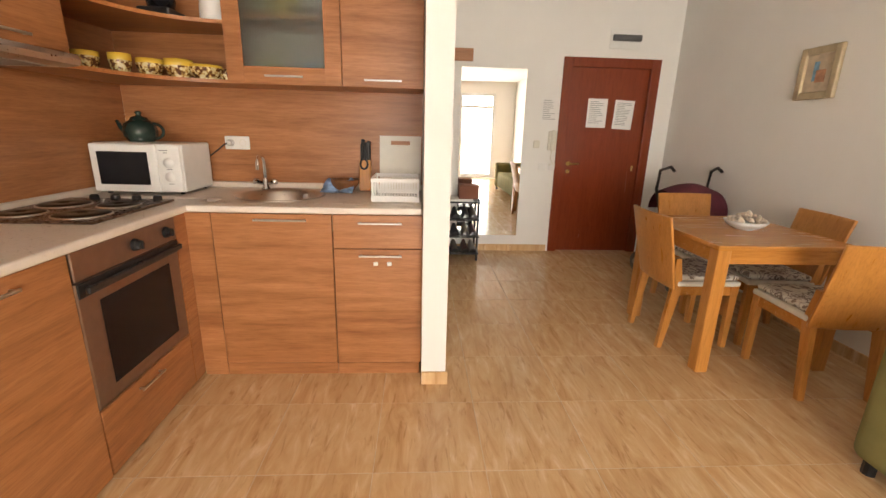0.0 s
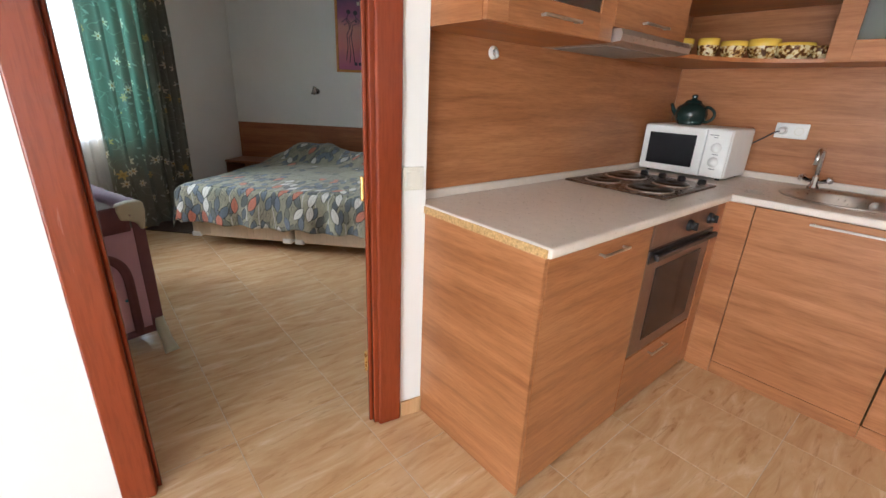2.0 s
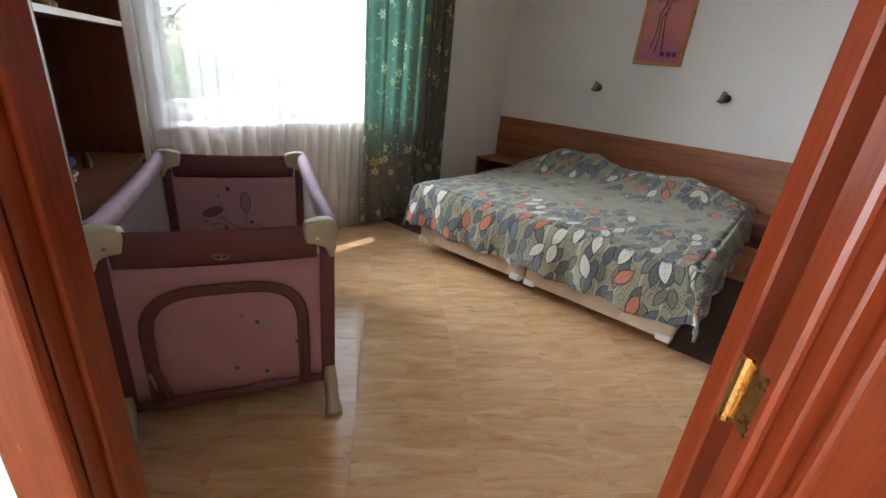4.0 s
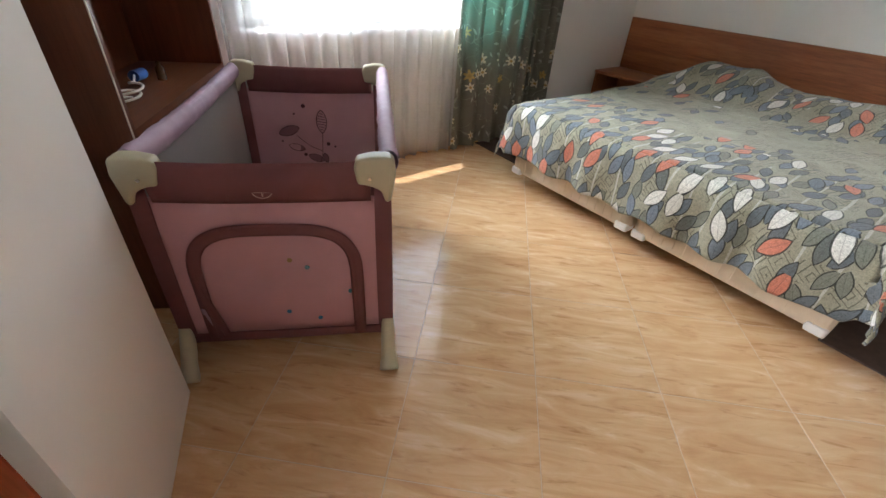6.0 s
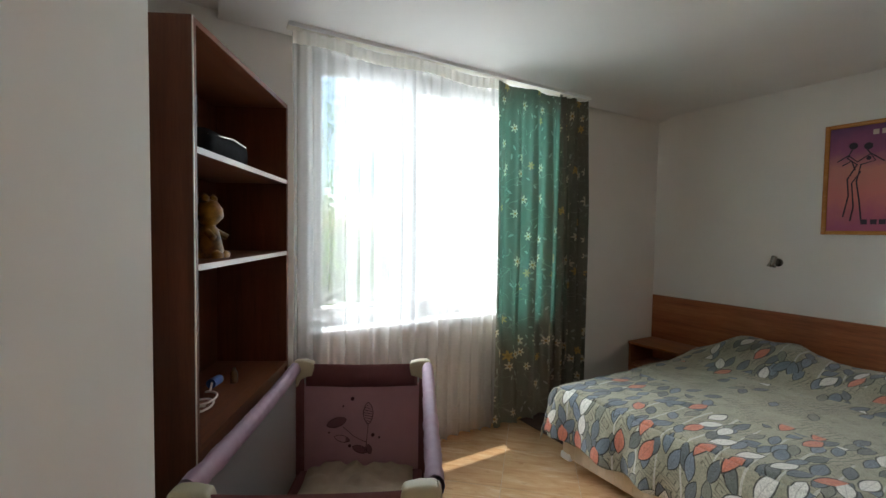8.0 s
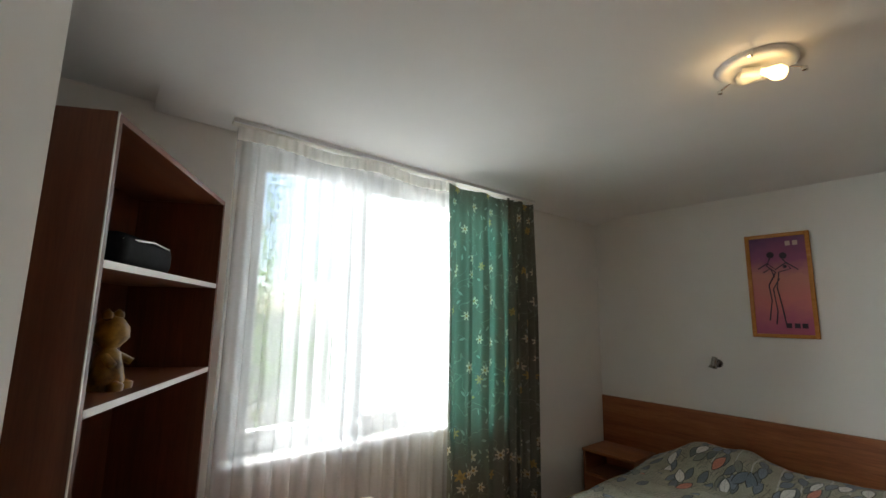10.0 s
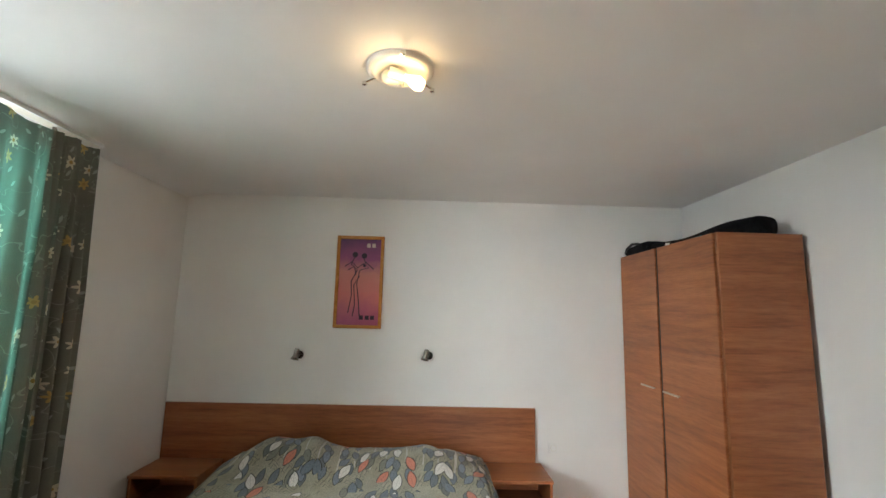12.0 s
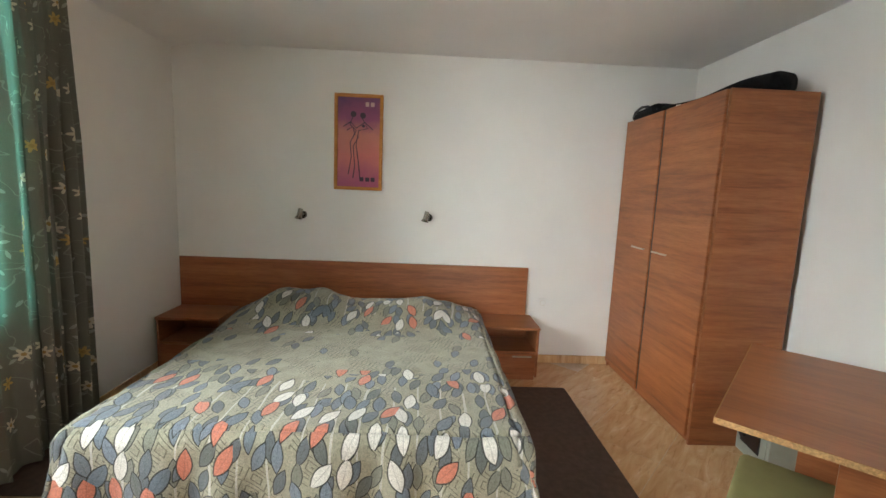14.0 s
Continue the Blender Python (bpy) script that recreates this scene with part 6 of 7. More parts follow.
part("knob", rod(bmesh.new(), (-0.172, 0.05, 0.14), (-0.19, 0.05, 0.14), 0.022, 16), BLACK, fd)


# ---------- chairs, table and dining corner ----------
def dining_chair(m):
    """A chair at its seat's middle on the floor, facing +y."""
    c = thing("dining_chair", m, "beech-coloured wooden dining chair with a pale patterned cushion", "chair", "chairs round the dining table")
    part("seat", mbox(-0.21, -0.20, 0.42, 0.21, 0.21, 0.455, bev=0.012, seg=2), SEATWHITE, c, "white upholstered seat")
    for s in (-1, 1):
        lg = bmesh.new()
        slab(lg, [(0.165, 0.0), (0.195, 0.0), (0.205, 0.42), (0.155, 0.42)], 0.034, Matrix.Translation((s * 0.185, 0, 0)) @ Matrix.Rotation(math.pi / 2, 4, "Z"))
        part("leg", lg, BEECH, c)
        lg = bmesh.new()
        slab(lg, [(-0.265, 0.0), (-0.235, 0.0), (-0.165, 0.42), (-0.20, 0.60), (-0.232, 0.60), (-0.225, 0.42)], 0.034, Matrix.Translation((s * 0.185, 0, 0)) @ Matrix.Rotation(math.pi / 2, 4, "Z"))
        part("leg", lg, BEECH, c)
        part("rail", mbox(s * 0.185 - 0.011, -0.17, 0.36, s * 0.185 + 0.011, 0.165, 0.418), BEECH_X, c)
    part("rail", mbox(-0.17, 0.165, 0.36, 0.17, 0.187, 0.418), BEECH_X, c)

    def back(u, v):
        x = (u - 0.5) * (0.43 + 0.03 * v)
        z = 0.40 + 0.46 * v
        return Vector((x, -0.215 - 0.11 * v - 0.03 * math.cos((u - 0.5) * 2.6), z))
    bk = part("backrest", sheet(bmesh.new(), back, 16, 12, lambda u, v: (u, v)), BEECH, c)
    sd = bk.modifiers.new("thickness", "SOLIDIFY")
    sd.thickness = 0.018
    bv = bk.modifiers.new("edges", "BEVEL")
    bv.width, bv.segments = 0.005, 2
    part("cushion", smooth_all(mbox(-0.20, -0.19, 0.456, 0.20, 0.20, 0.492, bev=0.017, seg=3)), CUSH, c, "white cushion with dark floral print")
    return c


def cushion_print(name):
    m, nt, bs = blank(name)
    v = coords(nt)
    n = noise_of(nt, v, 13, 3, 0.5, 1.5)
    nt.links.new(ramp(nt, n, [(0.47, (0.70, 0.66, 0.58)), (0.50, (0.16, 0.11, 0.09)), (0.55, (0.30, 0.24, 0.20)), (0.58, (0.66, 0.62, 0.55))]), bs.inputs["Base Color"])
    bs.inputs["Roughness"].default_value = 0.9
    return m


CUSH = cushion_print("floral_cushion_print")
ch = dining_chair(KM @ pose(2.96, 0.49, 0, 0, 0, -90))
copy_thing(ch, KM @ pose(3.36, -0.04, 0, 0, 0, -4))
copy_thing(ch, KM @ pose(3.38, 1.02, 0, 0, 0, 180))
copy_thing(ch, KM @ pose(3.47, 0.50, 0, 0, 0, 84))
tb2 = thing("dining_table", KM @ pose(2.76, -0.01, 0), "beech-coloured square wooden dining table", "table")
TW, TL, TH = 0.80, 0.86, 0.765
part("tabletop", mbox(-0.01, -0.01, TH - 0.028, TW + 0.01, TL + 0.01, TH, bev=0.005, seg=2), BEECH_X, tb2)
for x in (0.0, TW - 0.075):
    for y in (0.0, TL - 0.075):
        part("leg", mbox(x, y, 0, x + 0.075, y + 0.075, TH - 0.028, bev=0.004), BEECH, tb2)
for a in ((0.075, 0.006, TW - 0.075, 0.026), (0.075, TL - 0.026, TW - 0.075, TL - 0.006), (0.006, 0.075, 0.026, TL - 0.075), (TW - 0.026, 0.075, TW - 0.006, TL - 0.075)):
    part("apron", mbox(a[0], a[1], TH - 0.105, a[2], a[3], TH - 0.0285), BEECH_X, tb2)
sbw = thing("shell_bowl", KM @ pose(3.22, 0.42, TH), "white bowl heaped with seashells on the table", "bowl")
part("bowl", smooth_all(lathe(bmesh.new(), [(0, 0), (0.05, 0), (0.10, 0.025), (0.125, 0.055), (0.118, 0.056), (0.09, 0.03), (0, 0.012)], 28)), plain("white_china", (0.75, 0.73, 0.70), 0.25), sbw)
rg = random.Random(9)
shell_mat = plain("shells", (0.62, 0.52, 0.42), 0.5, 0, 0.35, 40)
shell_mesh = bpy.data.meshes.new("seashell")
sm = bmesh.new()
lathe(sm, [(0, -0.02), (0.012, -0.014), (0.018, 0), (0.013, 0.012), (0.006, 0.02), (0, 0.026)], 10)
smooth_all(sm)
sm.to_mesh(shell_mesh)
sm.free()
shell_mesh.materials.append(shell_mat)
for i in range(46):
    r, a = 0.105 * math.sqrt(rg.random()), rg.uniform(0, 6.28)
    o = new("seashell", shell_mesh)
    o.parent = sbw
    o.matrix_basis = pose(r * math.cos(a), r * math.sin(a), 0.045 + 0.045 * (1 - r / 0.105) + rg.uniform(0, 0.012), rg.uniform(0, 360), rg.uniform(0, 360), 0) @ Matrix.Scale(rg.uniform(0.8, 1.25), 4)

# second chair by the desk: green seat, carved arm
ac = thing("desk_chair", KM @ pose(-1.13, -0.27, 0), "dark wooden armchair with olive green seat by the desk", "chair")
DARKW = wood("dark_stained_wood", (0.035, 0.012, 0.006), (0.06, 0.022, 0.010), (0.09, 0.035, 0.016), "z", 0.3)
part("seat", smooth_all(mbox(-0.22, -0.05, 0.44, 0.22, 0.40, 0.50, bev=0.025, seg=3)), SOFA, ac, "olive green upholstered seat")
for x in (-0.20, 0.20):
    for y in (-0.03, 0.37):
        part("leg", rod(bmesh.new(), (x, y, 0), (x, y, 0.445), 0.018, 10, 0.022), DARKW, ac)
part("armrest", smooth_all(tube(bmesh.new(), [(0.215, -0.12, 0.80), (0.215, -0.05, 0.83), (0.215, 0.02, 0.825), (0.215, 0.05, 0.79), (0.215, 0.03, 0.765)], [0.016, 0.018, 0.021, 0.022, 0.016])), DARKW, ac, "dark curved wooden armrest")
part("arm_post", rod(bmesh.new(), (0.20, -0.03, 0.42), (0.215, -0.05, 0.82), 0.013), DARKW, ac)

# ---------- entrance ----------
ed = new("door_2")
ed.matrix_world = KM @ pose(EDA, EY, 0)
tagged(ed, "closed mahogany-coloured entrance door with two notices", "door", kind="structure")
ew, eh = EDB - EDA, EDH
part("leaf", mbox(0.035, 0.03, 0.005, ew - 0.035, 0.07, eh - 0.035), MAHOGANY, ed)
for a in ((-0.06, -0.015, 0, 0.035, 0.10, eh + 0.06), (ew - 0.035, -0.015, 0, ew + 0.06, 0.10, eh + 0.06), (0.035, -0.015, eh - 0.035, ew - 0.035, 0.10, eh + 0.06)):
    part("door_frame", mbox(*a, bev=0.006, seg=2), MAHOGANY, ed)
part("door_handle", smooth_all(tube(bmesh.new(), [(0.10, 0.03, 1.0), (0.10, -0.025, 1.0), (0.12, -0.03, 1.0), (0.20, -0.03, 1.005)], 0.009)), BRASS, ed, "brass lever handle")
part("rose", rod(bmesh.new(), (0.10, 0.03, 1.0), (0.10, 0.02, 1.0), 0.025, 20), BRASS, ed)
part("lock", rod(bmesh.new(), (0.10, 0.03, 0.915), (0.10, 0.018, 0.915), 0.022, 20), BRASS, ed, "brass lock rose")
part("latch_plate", mbox(ew - 0.10, 0.024, 0.93, ew - 0.08, 0.03, 0.99), BRASS, ed)


def notice(parent, x, y, z, w, h, lines, seed, ry=0.0):
    rn = random.Random(seed)
    n = part("notice", mbox(-w / 2, -0.0012, -h / 2, w / 2, 0, h / 2), PAPER, parent, "printed white paper notice", pose(x, y, z, 0, ry, 0))
    for i in range(lines):
        zz = h / 2 - 0.03 - (h - 0.06) * i / lines
        ww = (w - 0.05) * rn.uniform(0.5, 1.0)
        part("text_bar", mbox(-w / 2 + 0.025, -0.0018, zz - 0.0025, -w / 2 + 0.025 + ww, -0.0013, zz + 0.0025), INK, n)
    return n


notice(ed, 0.36, 0.029, 1.54, 0.215, 0.30, 12, 1)
notice(ed, 0.655, 0.029, 1.53, 0.215, 0.30, 14, 2, 2)
nt1 = thing("wall_notice", KM @ pose(2.53, EY - 0.0005, 1.55), "printed white paper notice on the wall", "notice")
notice(nt1, 0, 0, 0, 0.19, 0.27, 11, 3)
mr = thing("mirror", KM @ pose(1.92, EY - 0.002, 1.08), "tall frameless mirror on the hall wall", "mirror")
part("glass", mbox(-0.345, -0.006, -0.90, 0.345, 0, 0.88, bev=0.002), MIRROR, mr)
ip = thing("intercom", KM @ pose(2.585, EY - 0.001, 1.24), "ivory intercom handset on the wall", "intercom")
part("base", mbox(-0.045, -0.03, -0.10, 0.045, 0, 0.10, bev=0.008, seg=2), IVORY, ip)
part("handset", mbox(-0.025, -0.065, -0.105, 0.02, -0.03, 0.11, bev=0.012, seg=3), IVORY, ip)
part("cord", tube(bmesh.new(), [(0.0, -0.03, -0.1), (-0.01, -0.035, -0.18), (0.02, -0.03, -0.24), (-0.02, -0.025, -0.26)], 0.006, 6), IVORY, ip)
for x in (2.50, 2.61):
    s2 = thing("wall_socket", KM @ pose(x, EY - 0.001, 0.965), "white wall socket in the hall", "socket", "sockets in the hall")
    part("plate", mbox(-0.04, -0.010, -0.04, 0.04, 0, 0.04, bev=0.005), WHITE, s2)
s2 = thing("light_switch", KM @ pose(2.42, EY - 0.001, 1.20), "white light switch in the hall", "switch")
part("plate", mbox(-0.035, -0.010, -0.04, 0.035, 0, 0.04, bev=0.005), IVORY, s2)
em = thing("emergency_light", KM @ pose(3.27, EY - 0.002, 2.27), "grey emergency light on a white plate above the door", "emergency light")
part("plate", mbox(-0.17, -0.01, -0.09, 0.15, 0, 0.10), WHITE, em)
part("casing", mbox(-0.15, -0.05, -0.02, 0.15, -0.01, 0.04, bev=0.012, seg=2), plain("grey_casing", (0.12, 0.12, 0.12), 0.4), em)
pd = thing("picture", KM @ pose(RX - 0.002, 0.84, 1.76) @ pose(0, 0, 0, 0, 0, -90), "small framed seaside picture with silver-gold frame", "picture")
for a in ((-0.155, -0.03, -0.17, -0.105, 0, 0.17), (0.105, -0.03, -0.17, 0.155, 0, 0.17), (-0.105, -0.03, -0.17, 0.105, 0, -0.12), (-0.105, -0.03, 0.12, 0.105, 0, 0.17)):
    part("frame", mbox(*a, bev=0.008, seg=2), plain("champagne_frame", (0.55, 0.45, 0.30), 0.35, 0.7, 0.1, 20), pd)
part("mount", mbox(-0.105, -0.012, -0.12, 0.105, -0.004, 0.12), plain("sand_print", (0.62, 0.50, 0.36), 0.6, 0, 0.2, 14), pd)
part("painted_sail", mbox(-0.045, -0.0135, -0.05, -0.005, -0.0122, 0.075, bev=0.0005), plain("blue_print", (0.22, 0.42, 0.58), 0.6, 0, 0.4, 30), pd)
part("painted_boat", mbox(-0.02, -0.0138, -0.06, 0.055, -0.0124, 0.02, bev=0.0005), plain("rust_print", (0.50, 0.24, 0.14), 0.6, 0, 0.4, 30), pd)

cr = thing("coat_rack", KM @ pose(1.52, EY - 0.001, 2.07), "alder-coloured coat rack board on the hall wall", "coat rack")
part("board", mbox(-0.20, -0.025, -0.06, 0.17, 0, 0.06, bev=0.003), ALDER, cr)
rk = thing("shoe_rack", KM @ pose(1.56, 2.30, 0), "black shoe rack with shoes and papers on it", "shoe rack")
for z in (0.07, 0.25, 0.43, 0.61):
    part("shelf", mbox(-0.22, -0.14, z, 0.22, 0.14, z + 0.018, bev=0.004), BLACK, rk)
for x in (-0.20, 0.20):
    for y in (-0.12, 0.12):
        part("post", rod(bmesh.new(), (x, y, 0), (x, y, 0.66), 0.012), BLACK, rk)
SHOEC = ((0.03, 0.03, 0.04), (0.25, 0.2, 0.15), (0.08, 0.03, 0.03), (0.3, 0.28, 0.27), (0.02, 0.02, 0.02))
k = 0
for z in (0.088, 0.268, 0.448):
    for x in (-0.13, -0.03, 0.08, 0.16):
        sh3 = thing("shoe", KM @ pose(1.56 + x, 2.27, z), "worn dark shoe on the rack", "shoe", "shoes on the rack")
        part("upper", smooth_all(sheet(bmesh.new(), lambda u, v: Vector((0.04 * math.cos(math.pi * v) * (1 - 0.2 * u), -0.12 + 0.24 * u, 0.012 + (0.085 - 0.045 * math.sin(u * 2.2) * 0 - 0.05 * (1 - u) * 0.9) * math.sin(math.pi * v))), 10, 10)), plain("shoe_leather", SHOEC[k % 5], 0.6, 0, 0.2), sh3)
        part("sole", mbox(-0.042, -0.125, 0.0, 0.042, 0.125, 0.014, bev=0.005), BLACK, sh3)
        k += 1
pp = thing("paper_stack", KM @ pose(1.58, 2.28, 0.628), "stack of leaflets and a bag on the rack", "papers")
part("leaflet", mbox(-0.15, -0.10, 0, 0.12, 0.10, 0.02), PAPER, pp)
part("box", mbox(-0.02, -0.08, 0.021, 0.18, 0.10, 0.16, bev=0.004), plain("red_brown_card", (0.20, 0.07, 0.04), 0.7), pp)

st = thing("stroller", KM @ pose(3.58, 1.60, 0), "folded maroon and black baby stroller by the door", "stroller")
MAR = plain("maroon_canvas", (0.10, 0.012, 0.025), 0.85, 0, 0.2, 20, 0.3)
part("hood", smooth_all(sheet(bmesh.new(), lambda u, v: Vector((-0.24 + 0.48 * u, -0.22 * math.cos(math.pi * v), 0.66 + 0.26 * math.sin(math.pi * v) * (0.75 + 0.25 * math.sin(math.pi * u)))), 16, 12)), MAR, st, "maroon canvas hood")
part("seat", mbox(-0.20, -0.15, 0.36, 0.20, 0.14, 0.66, bev=0.04, seg=3), BAGC, st)
for x in (-0.24, 0.24):
    part("frame_tube", smooth_all(tube(bmesh.new(), [(x, -0.35, 0.12), (x, -0.05, 0.55), (x, 0.12, 0.85), (x, 0.10, 1.02), (x * 0.9, -0.02, 1.06), (x * 0.9, -0.08, 1.03)], 0.014)), BLACK, st, "black frame tube with curved grip")
    part("frame_tube", tube(bmesh.new(), [(x, 0.30, 0.12), (x, -0.05, 0.55)], 0.012), BLACK, st)
    for y in (-0.35, 0.30):
        wl = part("wheel", smooth_all(lathe(bmesh.new(), [(0.03, -0.012), (0.085, -0.014), (0.095, 0.0), (0.085, 0.014), (0.03, 0.012)], 24, Matrix.Translation((x, y, 0.096)) @ Matrix.Rotation(math.pi / 2, 4, "Y"))), BLACK, st)
        part("hub", rod(bmesh.new(), (x - 0.018, y, 0.096), (x + 0.018, y, 0.096), 0.031, 14), plain("grey_hub", (0.2, 0.2, 0.2), 0.5), wl)

sfa = thing("sofa", KM @ pose(2.95, -0.72, 0), "olive green velour sofa against the wall", "sofa")
part("armrest", smooth_all(mbox(0, -0.24, 0.06, 0.88, 0.0, 0.62, bev=0.05, seg=4)), SOFA, sfa)
part("seat", smooth_all(mbox(0.02, -2.0, 0.08, 0.88, -0.24, 0.42, bev=0.05, seg=4)), SOFA, sfa)
part("backrest", smooth_all(mbox(0.64, -2.0, 0.40, 0.89, -0.24, 0.80, bev=0.06, seg=4)), SOFA, sfa)
part("armrest", smooth_all(mbox(0, -2.24, 0.06, 0.88, -2.0, 0.62, bev=0.05, seg=4)), SOFA, sfa)
for x in (0.06, 0.82):
    for y in (-0.06, -2.16):
        part("foot", rod(bmesh.new(), (x, y, 0), (x, y, 0.065), 0.025), BLACK, sfa)

# ---------- television corner ----------
TVM = KM @ pose(a2.x + 0.016, -3.09, 0, 0, 0, 4)
tv = thing("television_cabinet", TVM, "low alder-coloured television cabinet with an open niche", "television cabinet")
TD, TWD, TVH = 0.49, 1.25, 0.56
part("side_panel", mbox(0, -0.02, 0, TD, 0, TVH - 0.02), ALDER, tv)
part("side_panel", mbox(0, -TWD, 0, TD, -TWD + 0.02, TVH - 0.02), ALDER, tv)
part("top", mbox(-0.0, -TWD, TVH - 0.02, TD + 0.005, 0.0, TVH, bev=0.001), ALDER_Y, tv)
part("bottom", mbox(0, -TWD + 0.02, 0.05, TD - 0.01, -0.02, 0.07), ALDER_Y, tv)
part("back_panel", mbox(0.0, -TWD + 0.02, 0.07, 0.01, -0.02, TVH - 0.02), ALDER, tv)
part("divider", mbox(0.01, -0.66, 0.07, TD - 0.01, -0.64, TVH - 0.02), ALDER, tv)
tvs = thing("television", TVM @ pose(0.17, -0.50, TVH, 0, 0, 2), "black flat-screen television on the cabinet", "television")
part("foot", smooth_all(mbox(-0.09, -0.22, 0, 0.13, 0.22, 0.018, bev=0.008, seg=2)), BLACK, tvs)
part("neck", mbox(-0.01, -0.06, 0.018, 0.03, 0.06, 0.09), BLACK, tvs)
bz = part("bezel", mbox(-0.02, -0.46, 0.05, 0.035, 0.46, 0.60, bev=0.012, seg=2), BLACK, tvs)
part("screen", mbox(0.0352, -0.425, 0.10, 0.037, 0.425, 0.595), BLACKGLASS, bz, "glossy dark screen")
MAGC = ((0.30, 0.04, 0.03), (0.05, 0.15, 0.25), (0.45, 0.40, 0.30), (0.04, 0.16, 0.06), (0.5, 0.5, 0.48), (0.06, 0.05, 0.05))
zz = 0.071
for i in range(16):
    rr = random.Random(i)
    mg = thing("magazine", TVM @ pose(0.26 + rr.uniform(-0.02, 0.05), -0.30 + rr.uniform(-0.05, 0.05), zz, 0, 0, rr.uniform(-14, 14)), "glossy magazine in the stack in the niche", "magazine", "magazines in the cabinet")
    h = rr.uniform(0.006, 0.016)
    part("pages", mbox(-0.14, -0.21, 0.0, 0.14, 0.21, h - 0.002), PAPER, mg)
    part("cover", mbox(-0.141, -0.211, h - 0.002, 0.141, 0.211, h), plain("magazine_cover", MAGC[i % 6], 0.35, 0, 0.8, 9), mg)
    zz += h + 0.0005

# ---------- things on the shelf unit ----------
fg = thing("toy_figurine", SM @ pose(0.36, 0.12, 1.378), "yellow and brown ceramic animal figurine on the shelf", "figurine")
fb2 = bmesh.new()
lathe(fb2, [(0, 0), (0.05, 0.0), (0.055, 0.03), (0.045, 0.08), (0.035, 0.12), (0.02, 0.135), (0.03, 0.14), (0.055, 0.17), (0.052, 0.205), (0.03, 0.235), (0, 0.245)], 24)
for s in (-1, 1):
    lathe(fb2, [(0, -0.02), (0.016, -0.012), (0.018, 0.005), (0, 0.022)], 12, Matrix.Translation((s * 0.035, 0, 0.245)))
    rod(fb2, (s * 0.04, -0.01, 0.11), (s * 0.062, -0.045, 0.085), 0.014)
    lathe(fb2, [(0, 0), (0.024, 0.0), (0.026, 0.02), (0, 0.035)], 12, Matrix.Translation((s * 0.03, -0.045, 0)))
fgm = plain("yellow_brown_glaze", (0.30, 0.15, 0.014), 0.35, 0, 0.9, 16)
mo = mesh_object("toy_figurine_body", smooth_all(fb2), fgm)
mo.name = "figure"
mo.parent = fg
bp2 = thing("plant_pot", SM @ pose(0.27, 0.24, 1.378), "small potted plant with dark leaves on the shelf", "plant")
part("pot", smooth_all(lathe(bmesh.new(), [(0, 0), (0.035, 0), (0.045, 0.09), (0.04, 0.09), (0, 0.075)], 18)), BLACK, bp2)
lfb = bmesh.new()
rp = random.Random(3)
for i in range(60):
    a, r, z = rp.uniform(0, 6.28), rp.uniform(0.01, 0.075), rp.uniform(0.11, 0.26)
    c = Vector((r * math.cos(a), r * math.sin(a), z))
    d1 = Vector((rp.uniform(-1, 1), rp.uniform(-1, 1), rp.uniform(-0.4, 1))).normalized() * 0.032
    d2 = d1.cross(Vector((rp.uniform(-1, 1), rp.uniform(-1, 1), rp.uniform(-1, 1)))).normalized() * 0.012
    vs = [lfb.verts.new(c - d1), lfb.verts.new(c + d2), lfb.verts.new(c + d1), lfb.verts.new(c - d2)]
    lfb.faces.new(vs)
part("leaves", lfb, plain("dark_leaf", (0.03, 0.05, 0.03), 0.6), bp2)
bg = thing("pouch", SM @ pose(0.50, 0.18, 1.778), "black zipped pouch on the upper shelf", "pouch")
part("body", smooth_all(mbox(-0.22, -0.10, 0, 0.20, 0.09, 0.13, bev=0.045, seg=4)), BAGC, bg)
part("zip", tube(bmesh.new(), [(-0.2, -0.085, 0.10), (0.0, -0.098, 0.118), (0.16, -0.09, 0.112), (0.185, -0.08, 0.06)], 0.004, 6), STEEL, bg)
tr = thing("baby_monitor", SM @ pose(0.16, 0.16, 0.744), "pale plastic appliance with speckled side on the shelf", "appliance")
part("body", smooth_all(lathe(bmesh.new(), [(0, 0), (0.05, 0), (0.055, 0.05), (0.045, 0.16), (0.03, 0.22), (0, 0.24)], 20)), IVORY, tr)
cb3 = thing("charger_cable", SM @ pose(0.35, 0.14, 0.746), "coiled white cable with a blue plug on the shelf", "cable")
part("cable", smooth_all(tube(bmesh.new(), [(0.055 * math.cos(i * 0.4) - 0.05 + 0.002 * i, 0.04 * math.sin(i * 0.4), 0.006 + 0.0012 * i) for i in range(34)] + [(0.09, 0.02, 0.04), (0.17, 0.05, 0.05)], 0.005, 6)), WHITE, cb3)
part("plug", smooth_all(rod(bmesh.new(), (0.16, 0.05, 0.045), (0.24, 0.05, 0.04), 0.022)), plain("blue_plastic", (0.03, 0.10, 0.35), 0.4), cb3, "blue plastic plug")
jr = thing("small_bottle", SM @ pose(0.66, 0.15, 0.744), "small brown bottle on the shelf", "bottle")
part("body", smooth_all(lathe(bmesh.new(), [(0, 0), (0.018, 0), (0.018, 0.05), (0.008, 0.062), (0.008, 0.075), (0, 0.076)], 14)), plain("amber", (0.08, 0.035, 0.01), 0.2), jr)

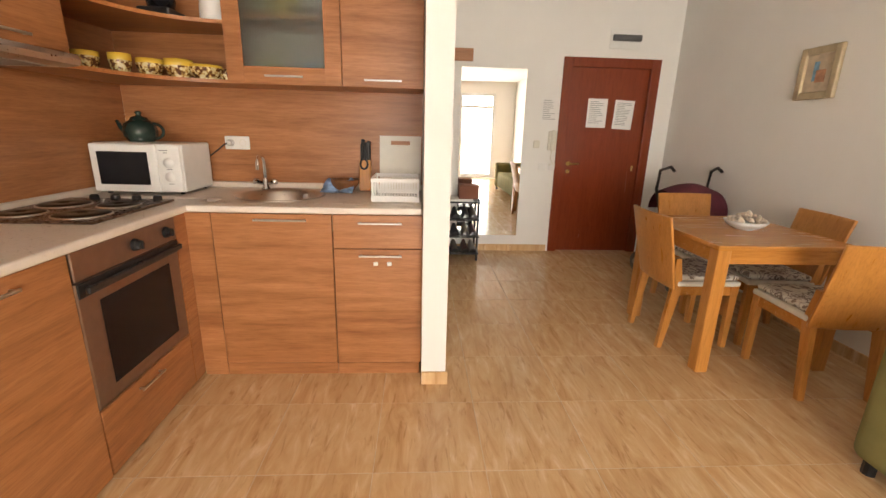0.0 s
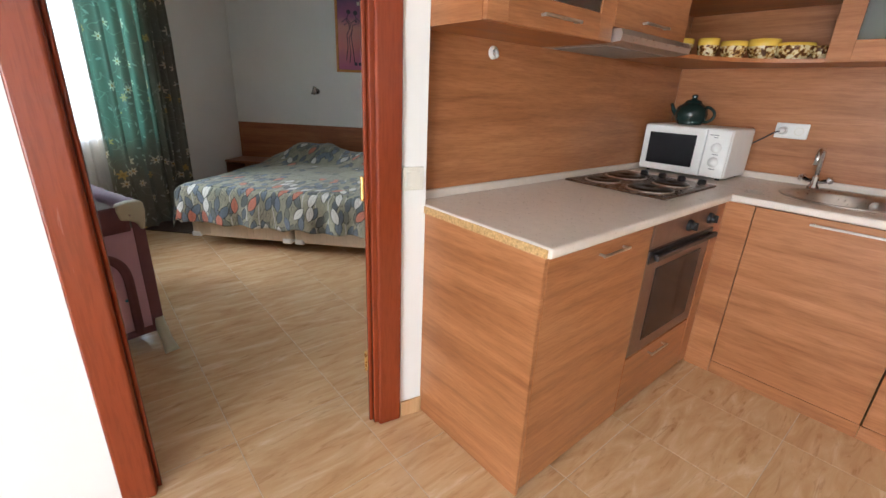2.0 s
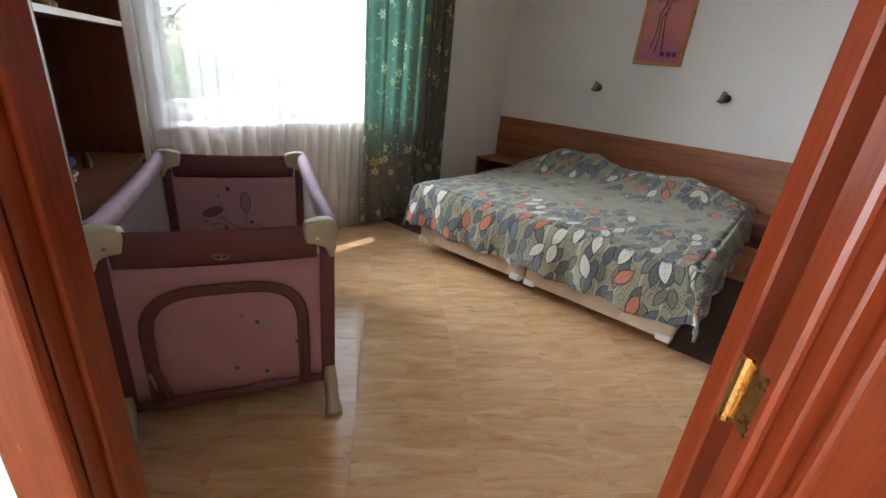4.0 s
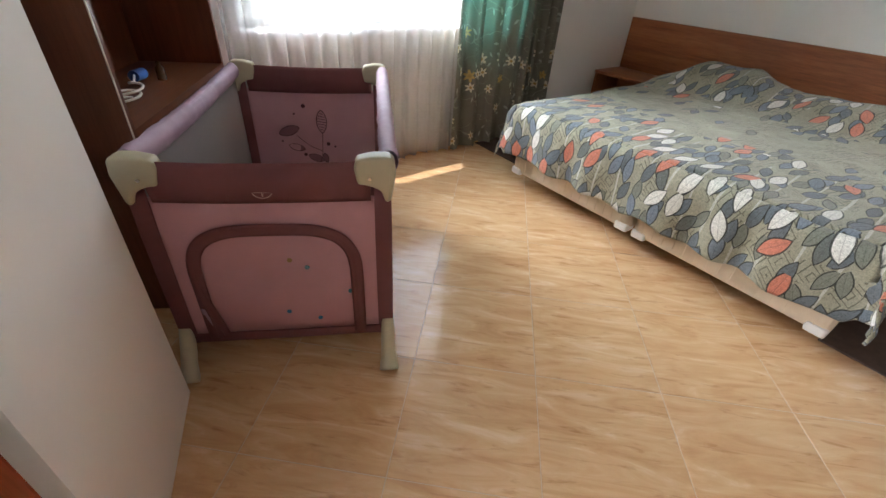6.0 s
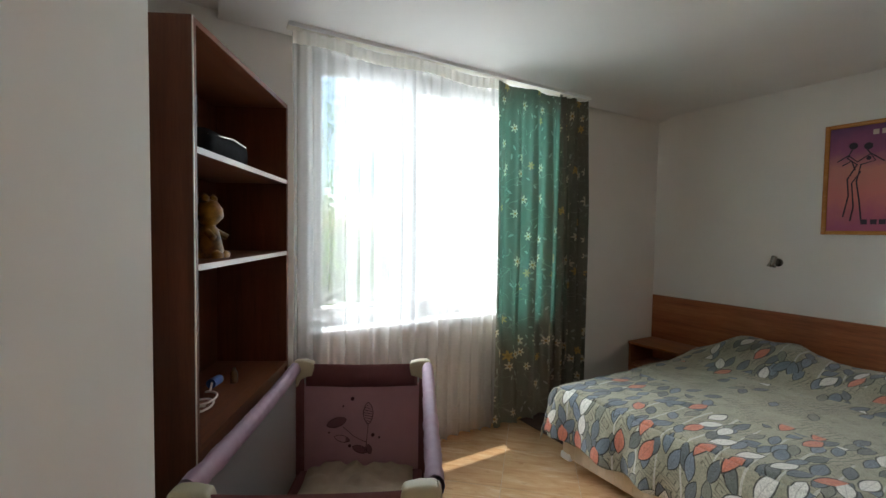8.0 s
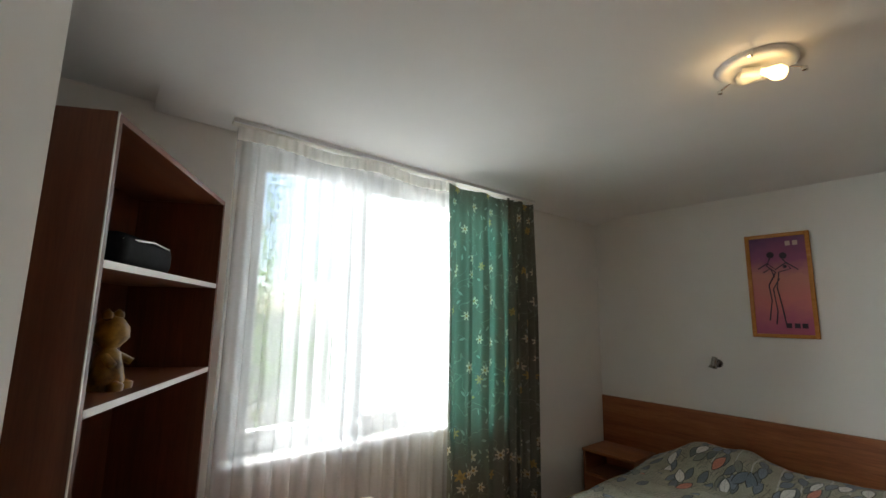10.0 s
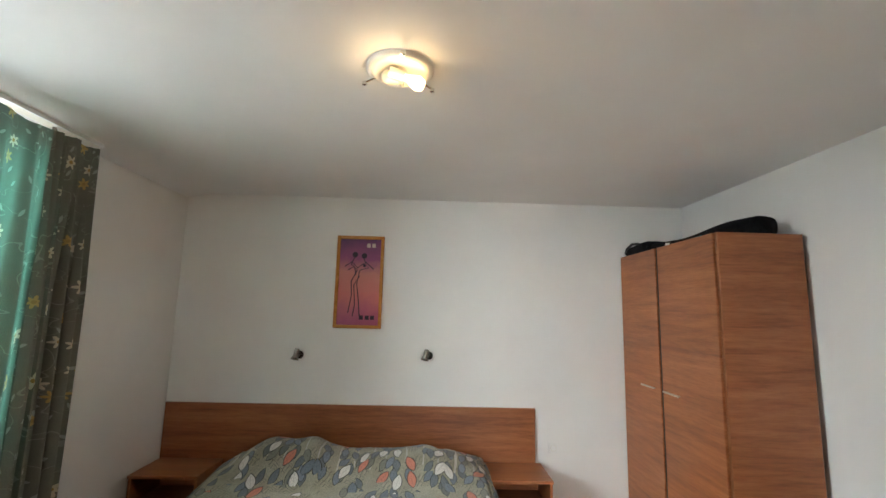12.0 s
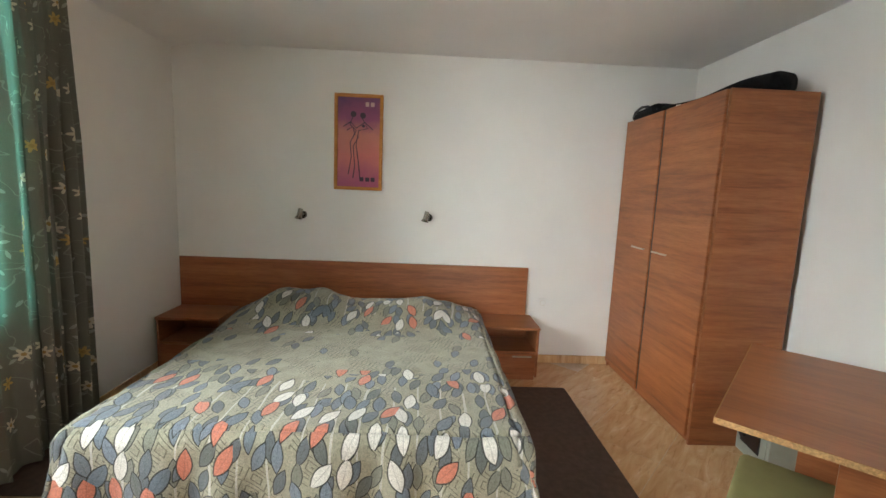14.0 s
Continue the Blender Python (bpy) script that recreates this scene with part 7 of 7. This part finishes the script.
# ---------- outside ----------
structure("ground", prism(bmesh.new(), [(-400, -400), (400, -400), (400, 400), (-400, 400)], -0.6, -0.5), plain("pale_dry_ground", (0.34, 0.32, 0.26), 0.95, 0, 0.25, 0.4, 0.3, 8), "pale dry garden ground outside", "ground")


def leaf_mat(name, a, b):
    m, nt, bs = blank(name)
    nt.nodes.remove(bs)
    rnd = nt.nodes.new("ShaderNodeNewGeometry").outputs["Random Per Island"]
    col = ramp(nt, rnd, [(0.0, a), (1.0, b)])
    df, tl = nt.nodes.new("ShaderNodeBsdfDiffuse"), nt.nodes.new("ShaderNodeBsdfTranslucent")
    nt.links.new(col, df.inputs[0])
    nt.links.new(col, tl.inputs[0])
    mx = nt.nodes.new("ShaderNodeMixShader")
    mx.inputs[0].default_value = 0.4
    nt.links.new(df.outputs[0], mx.inputs[1])
    nt.links.new(tl.outputs[0], mx.inputs[2])
    nt.links.new(mx.outputs[0], nt.nodes["Material Output"].inputs[0])
    return m


LEAF = leaf_mat("tree_leaf", (0.10, 0.16, 0.045), (0.20, 0.28, 0.09))
BARK = plain("bark", (0.09, 0.065, 0.045), 0.9, 0, 0.3, 14, 0.8, 30)


def tree(x, y, h, spread, seed, count):
    rt = random.Random(seed)
    t = thing("tree", pose(x, y, -0.5), "leafy green garden tree outside the window", "tree", "garden trees")
    tk = tube(bmesh.new(), [(0, 0, 0), (0.05, 0.02, h * 0.25), (-0.03, 0.06, h * 0.5), (0.04, 0, h * 0.8)], [0.13, 0.10, 0.075, 0.03], 10)
    tips = []
    for i in range(22):
        z0 = h * rt.uniform(0.10, 0.7)
        a = rt.uniform(0, 6.28)
        L = spread * rt.uniform(0.5, 1.0)
        mid = Vector((L * 0.5 * math.cos(a), L * 0.5 * math.sin(a), z0 + h * 0.10))
        tip = Vector((L * math.cos(a + 0.3), L * math.sin(a + 0.3), z0 + h * rt.uniform(0.08, 0.28)))
        tube(tk, [(0, 0, z0), mid, tip], [0.035, 0.022, 0.008], 6)
        tips += [mid, tip, (mid + tip) / 2, tip + Vector((0, 0, 0.2))]
    part("trunk", tk, BARK, t)
    lf = bmesh.new()
    for i in range(count):
        c = rt.choice(tips) + Vector((rt.gauss(0, 0.30), rt.gauss(0, 0.30), rt.gauss(0, 0.30)))
        d1 = Vector((rt.gauss(0, 1), rt.gauss(0, 1), rt.gauss(0, 0.7))).normalized()
        d2 = d1.cross(Vector((rt.gauss(0, 1), rt.gauss(0, 1), rt.gauss(0, 1)))).normalized()
        s = rt.uniform(0.022, 0.045)
        lf.faces.new([lf.verts.new(c - d1 * s), lf.verts.new(c + d2 * s * 0.45), lf.verts.new(c + d1 * s), lf.verts.new(c - d2 * s * 0.45)])
    part("crown", lf, LEAF, t)


tree(-8.2, 2.4, 4.6, 1.9, 1, 20000)
tree(-9.0, 5.6, 5.4, 2.2, 2, 16000)
tree(-10.5, 0.6, 4.4, 2.0, 3, 14000)
tree(*KW(1.2, -9.0), 4.2, 1.8, 4, 5000)
tree(*KW(3.6, -11.0), 4.8, 2.0, 5, 5000)
hs = thing("apartment_house", KM @ pose(2.0, -26, -0.5), "pale plastered apartment house beyond the garden", "house")
part("wall", mbox(-9, -5, 0, 9, 0, 9.5), plain("pale_render", (0.55, 0.52, 0.46), 0.9, 0, 0.08, 0.8), hs)
part("roof", mbox(-9.3, -5.3, 9.5, 9.3, 0.3, 9.8), plain("roof_tile", (0.25, 0.10, 0.06), 0.9), hs)
for i in range(6):
    for j in range(3):
        wp = part("window", mbox(-7.8 + 2.9 * i, 0.001, 1.2 + 2.9 * j, -6.5 + 2.9 * i, 0.05, 2.7 + 2.9 * j), PVC, hs)
        part("pane", mbox(-7.7 + 2.9 * i, 0.051, 1.3 + 2.9 * j, -6.6 + 2.9 * i, 0.06, 2.6 + 2.9 * j), BLACKGLASS, wp)

# ---------- floor tiles, piece by piece ----------
TS = 0.455
tile_mesh = bpy.data.meshes.new("tile")
tb = mbox(-TS / 2 + 0.0015, -TS / 2 + 0.0015, -0.012, TS / 2 - 0.0015, TS / 2 - 0.0015, 0.0, bev=0.0012)
tb.to_mesh(tile_mesh)
tb.free()
tile_mesh.materials.append(TILE)
KI = KM.inverted()
rest = bmesh.new()
rng = random.Random(4)
for i in range(-16, 14):
    for j in range(-13, 9):
        kx, ky = -1.754 + (i + 0.5) * TS, 0.185 + (j + 0.5) * TS
        w = KM @ Vector((kx, ky, 0))
        bedroom = -3.9 < w.x < 0.9 and 0.35 < w.y < 5.05 and kx < -0.6 and not (w.y < 0.75 and w.x < -1.9 and kx > -1.75)
        living = kx > -1.6 and kx < RX + 0.1 and -5.4 < ky < EY + 0.1 and not (kx < -0.75 and ky > -2.3)
        if not (bedroom or living):
            continue
        near = bedroom or ky > -3.2
        dz = rng.uniform(-0.0004, 0.0004)
        if near:
            t = new("tile", tile_mesh)
            t.parent = FLOOR
            t.matrix_basis = KM @ Matrix.Translation((kx, ky, dz)) @ Matrix.Rotation(math.pi * rng.choice((0, 1)), 4, "Z")
        else:
            box(rest, kx - TS / 2 + 0.0015, ky - TS / 2 + 0.0015, -0.012, kx + TS / 2 - 0.0015, ky + TS / 2 - 0.0015, dz)
ob = part("tile_field", rest, TILE, FLOOR, m=KM)
ob["kind"] = "stuff"
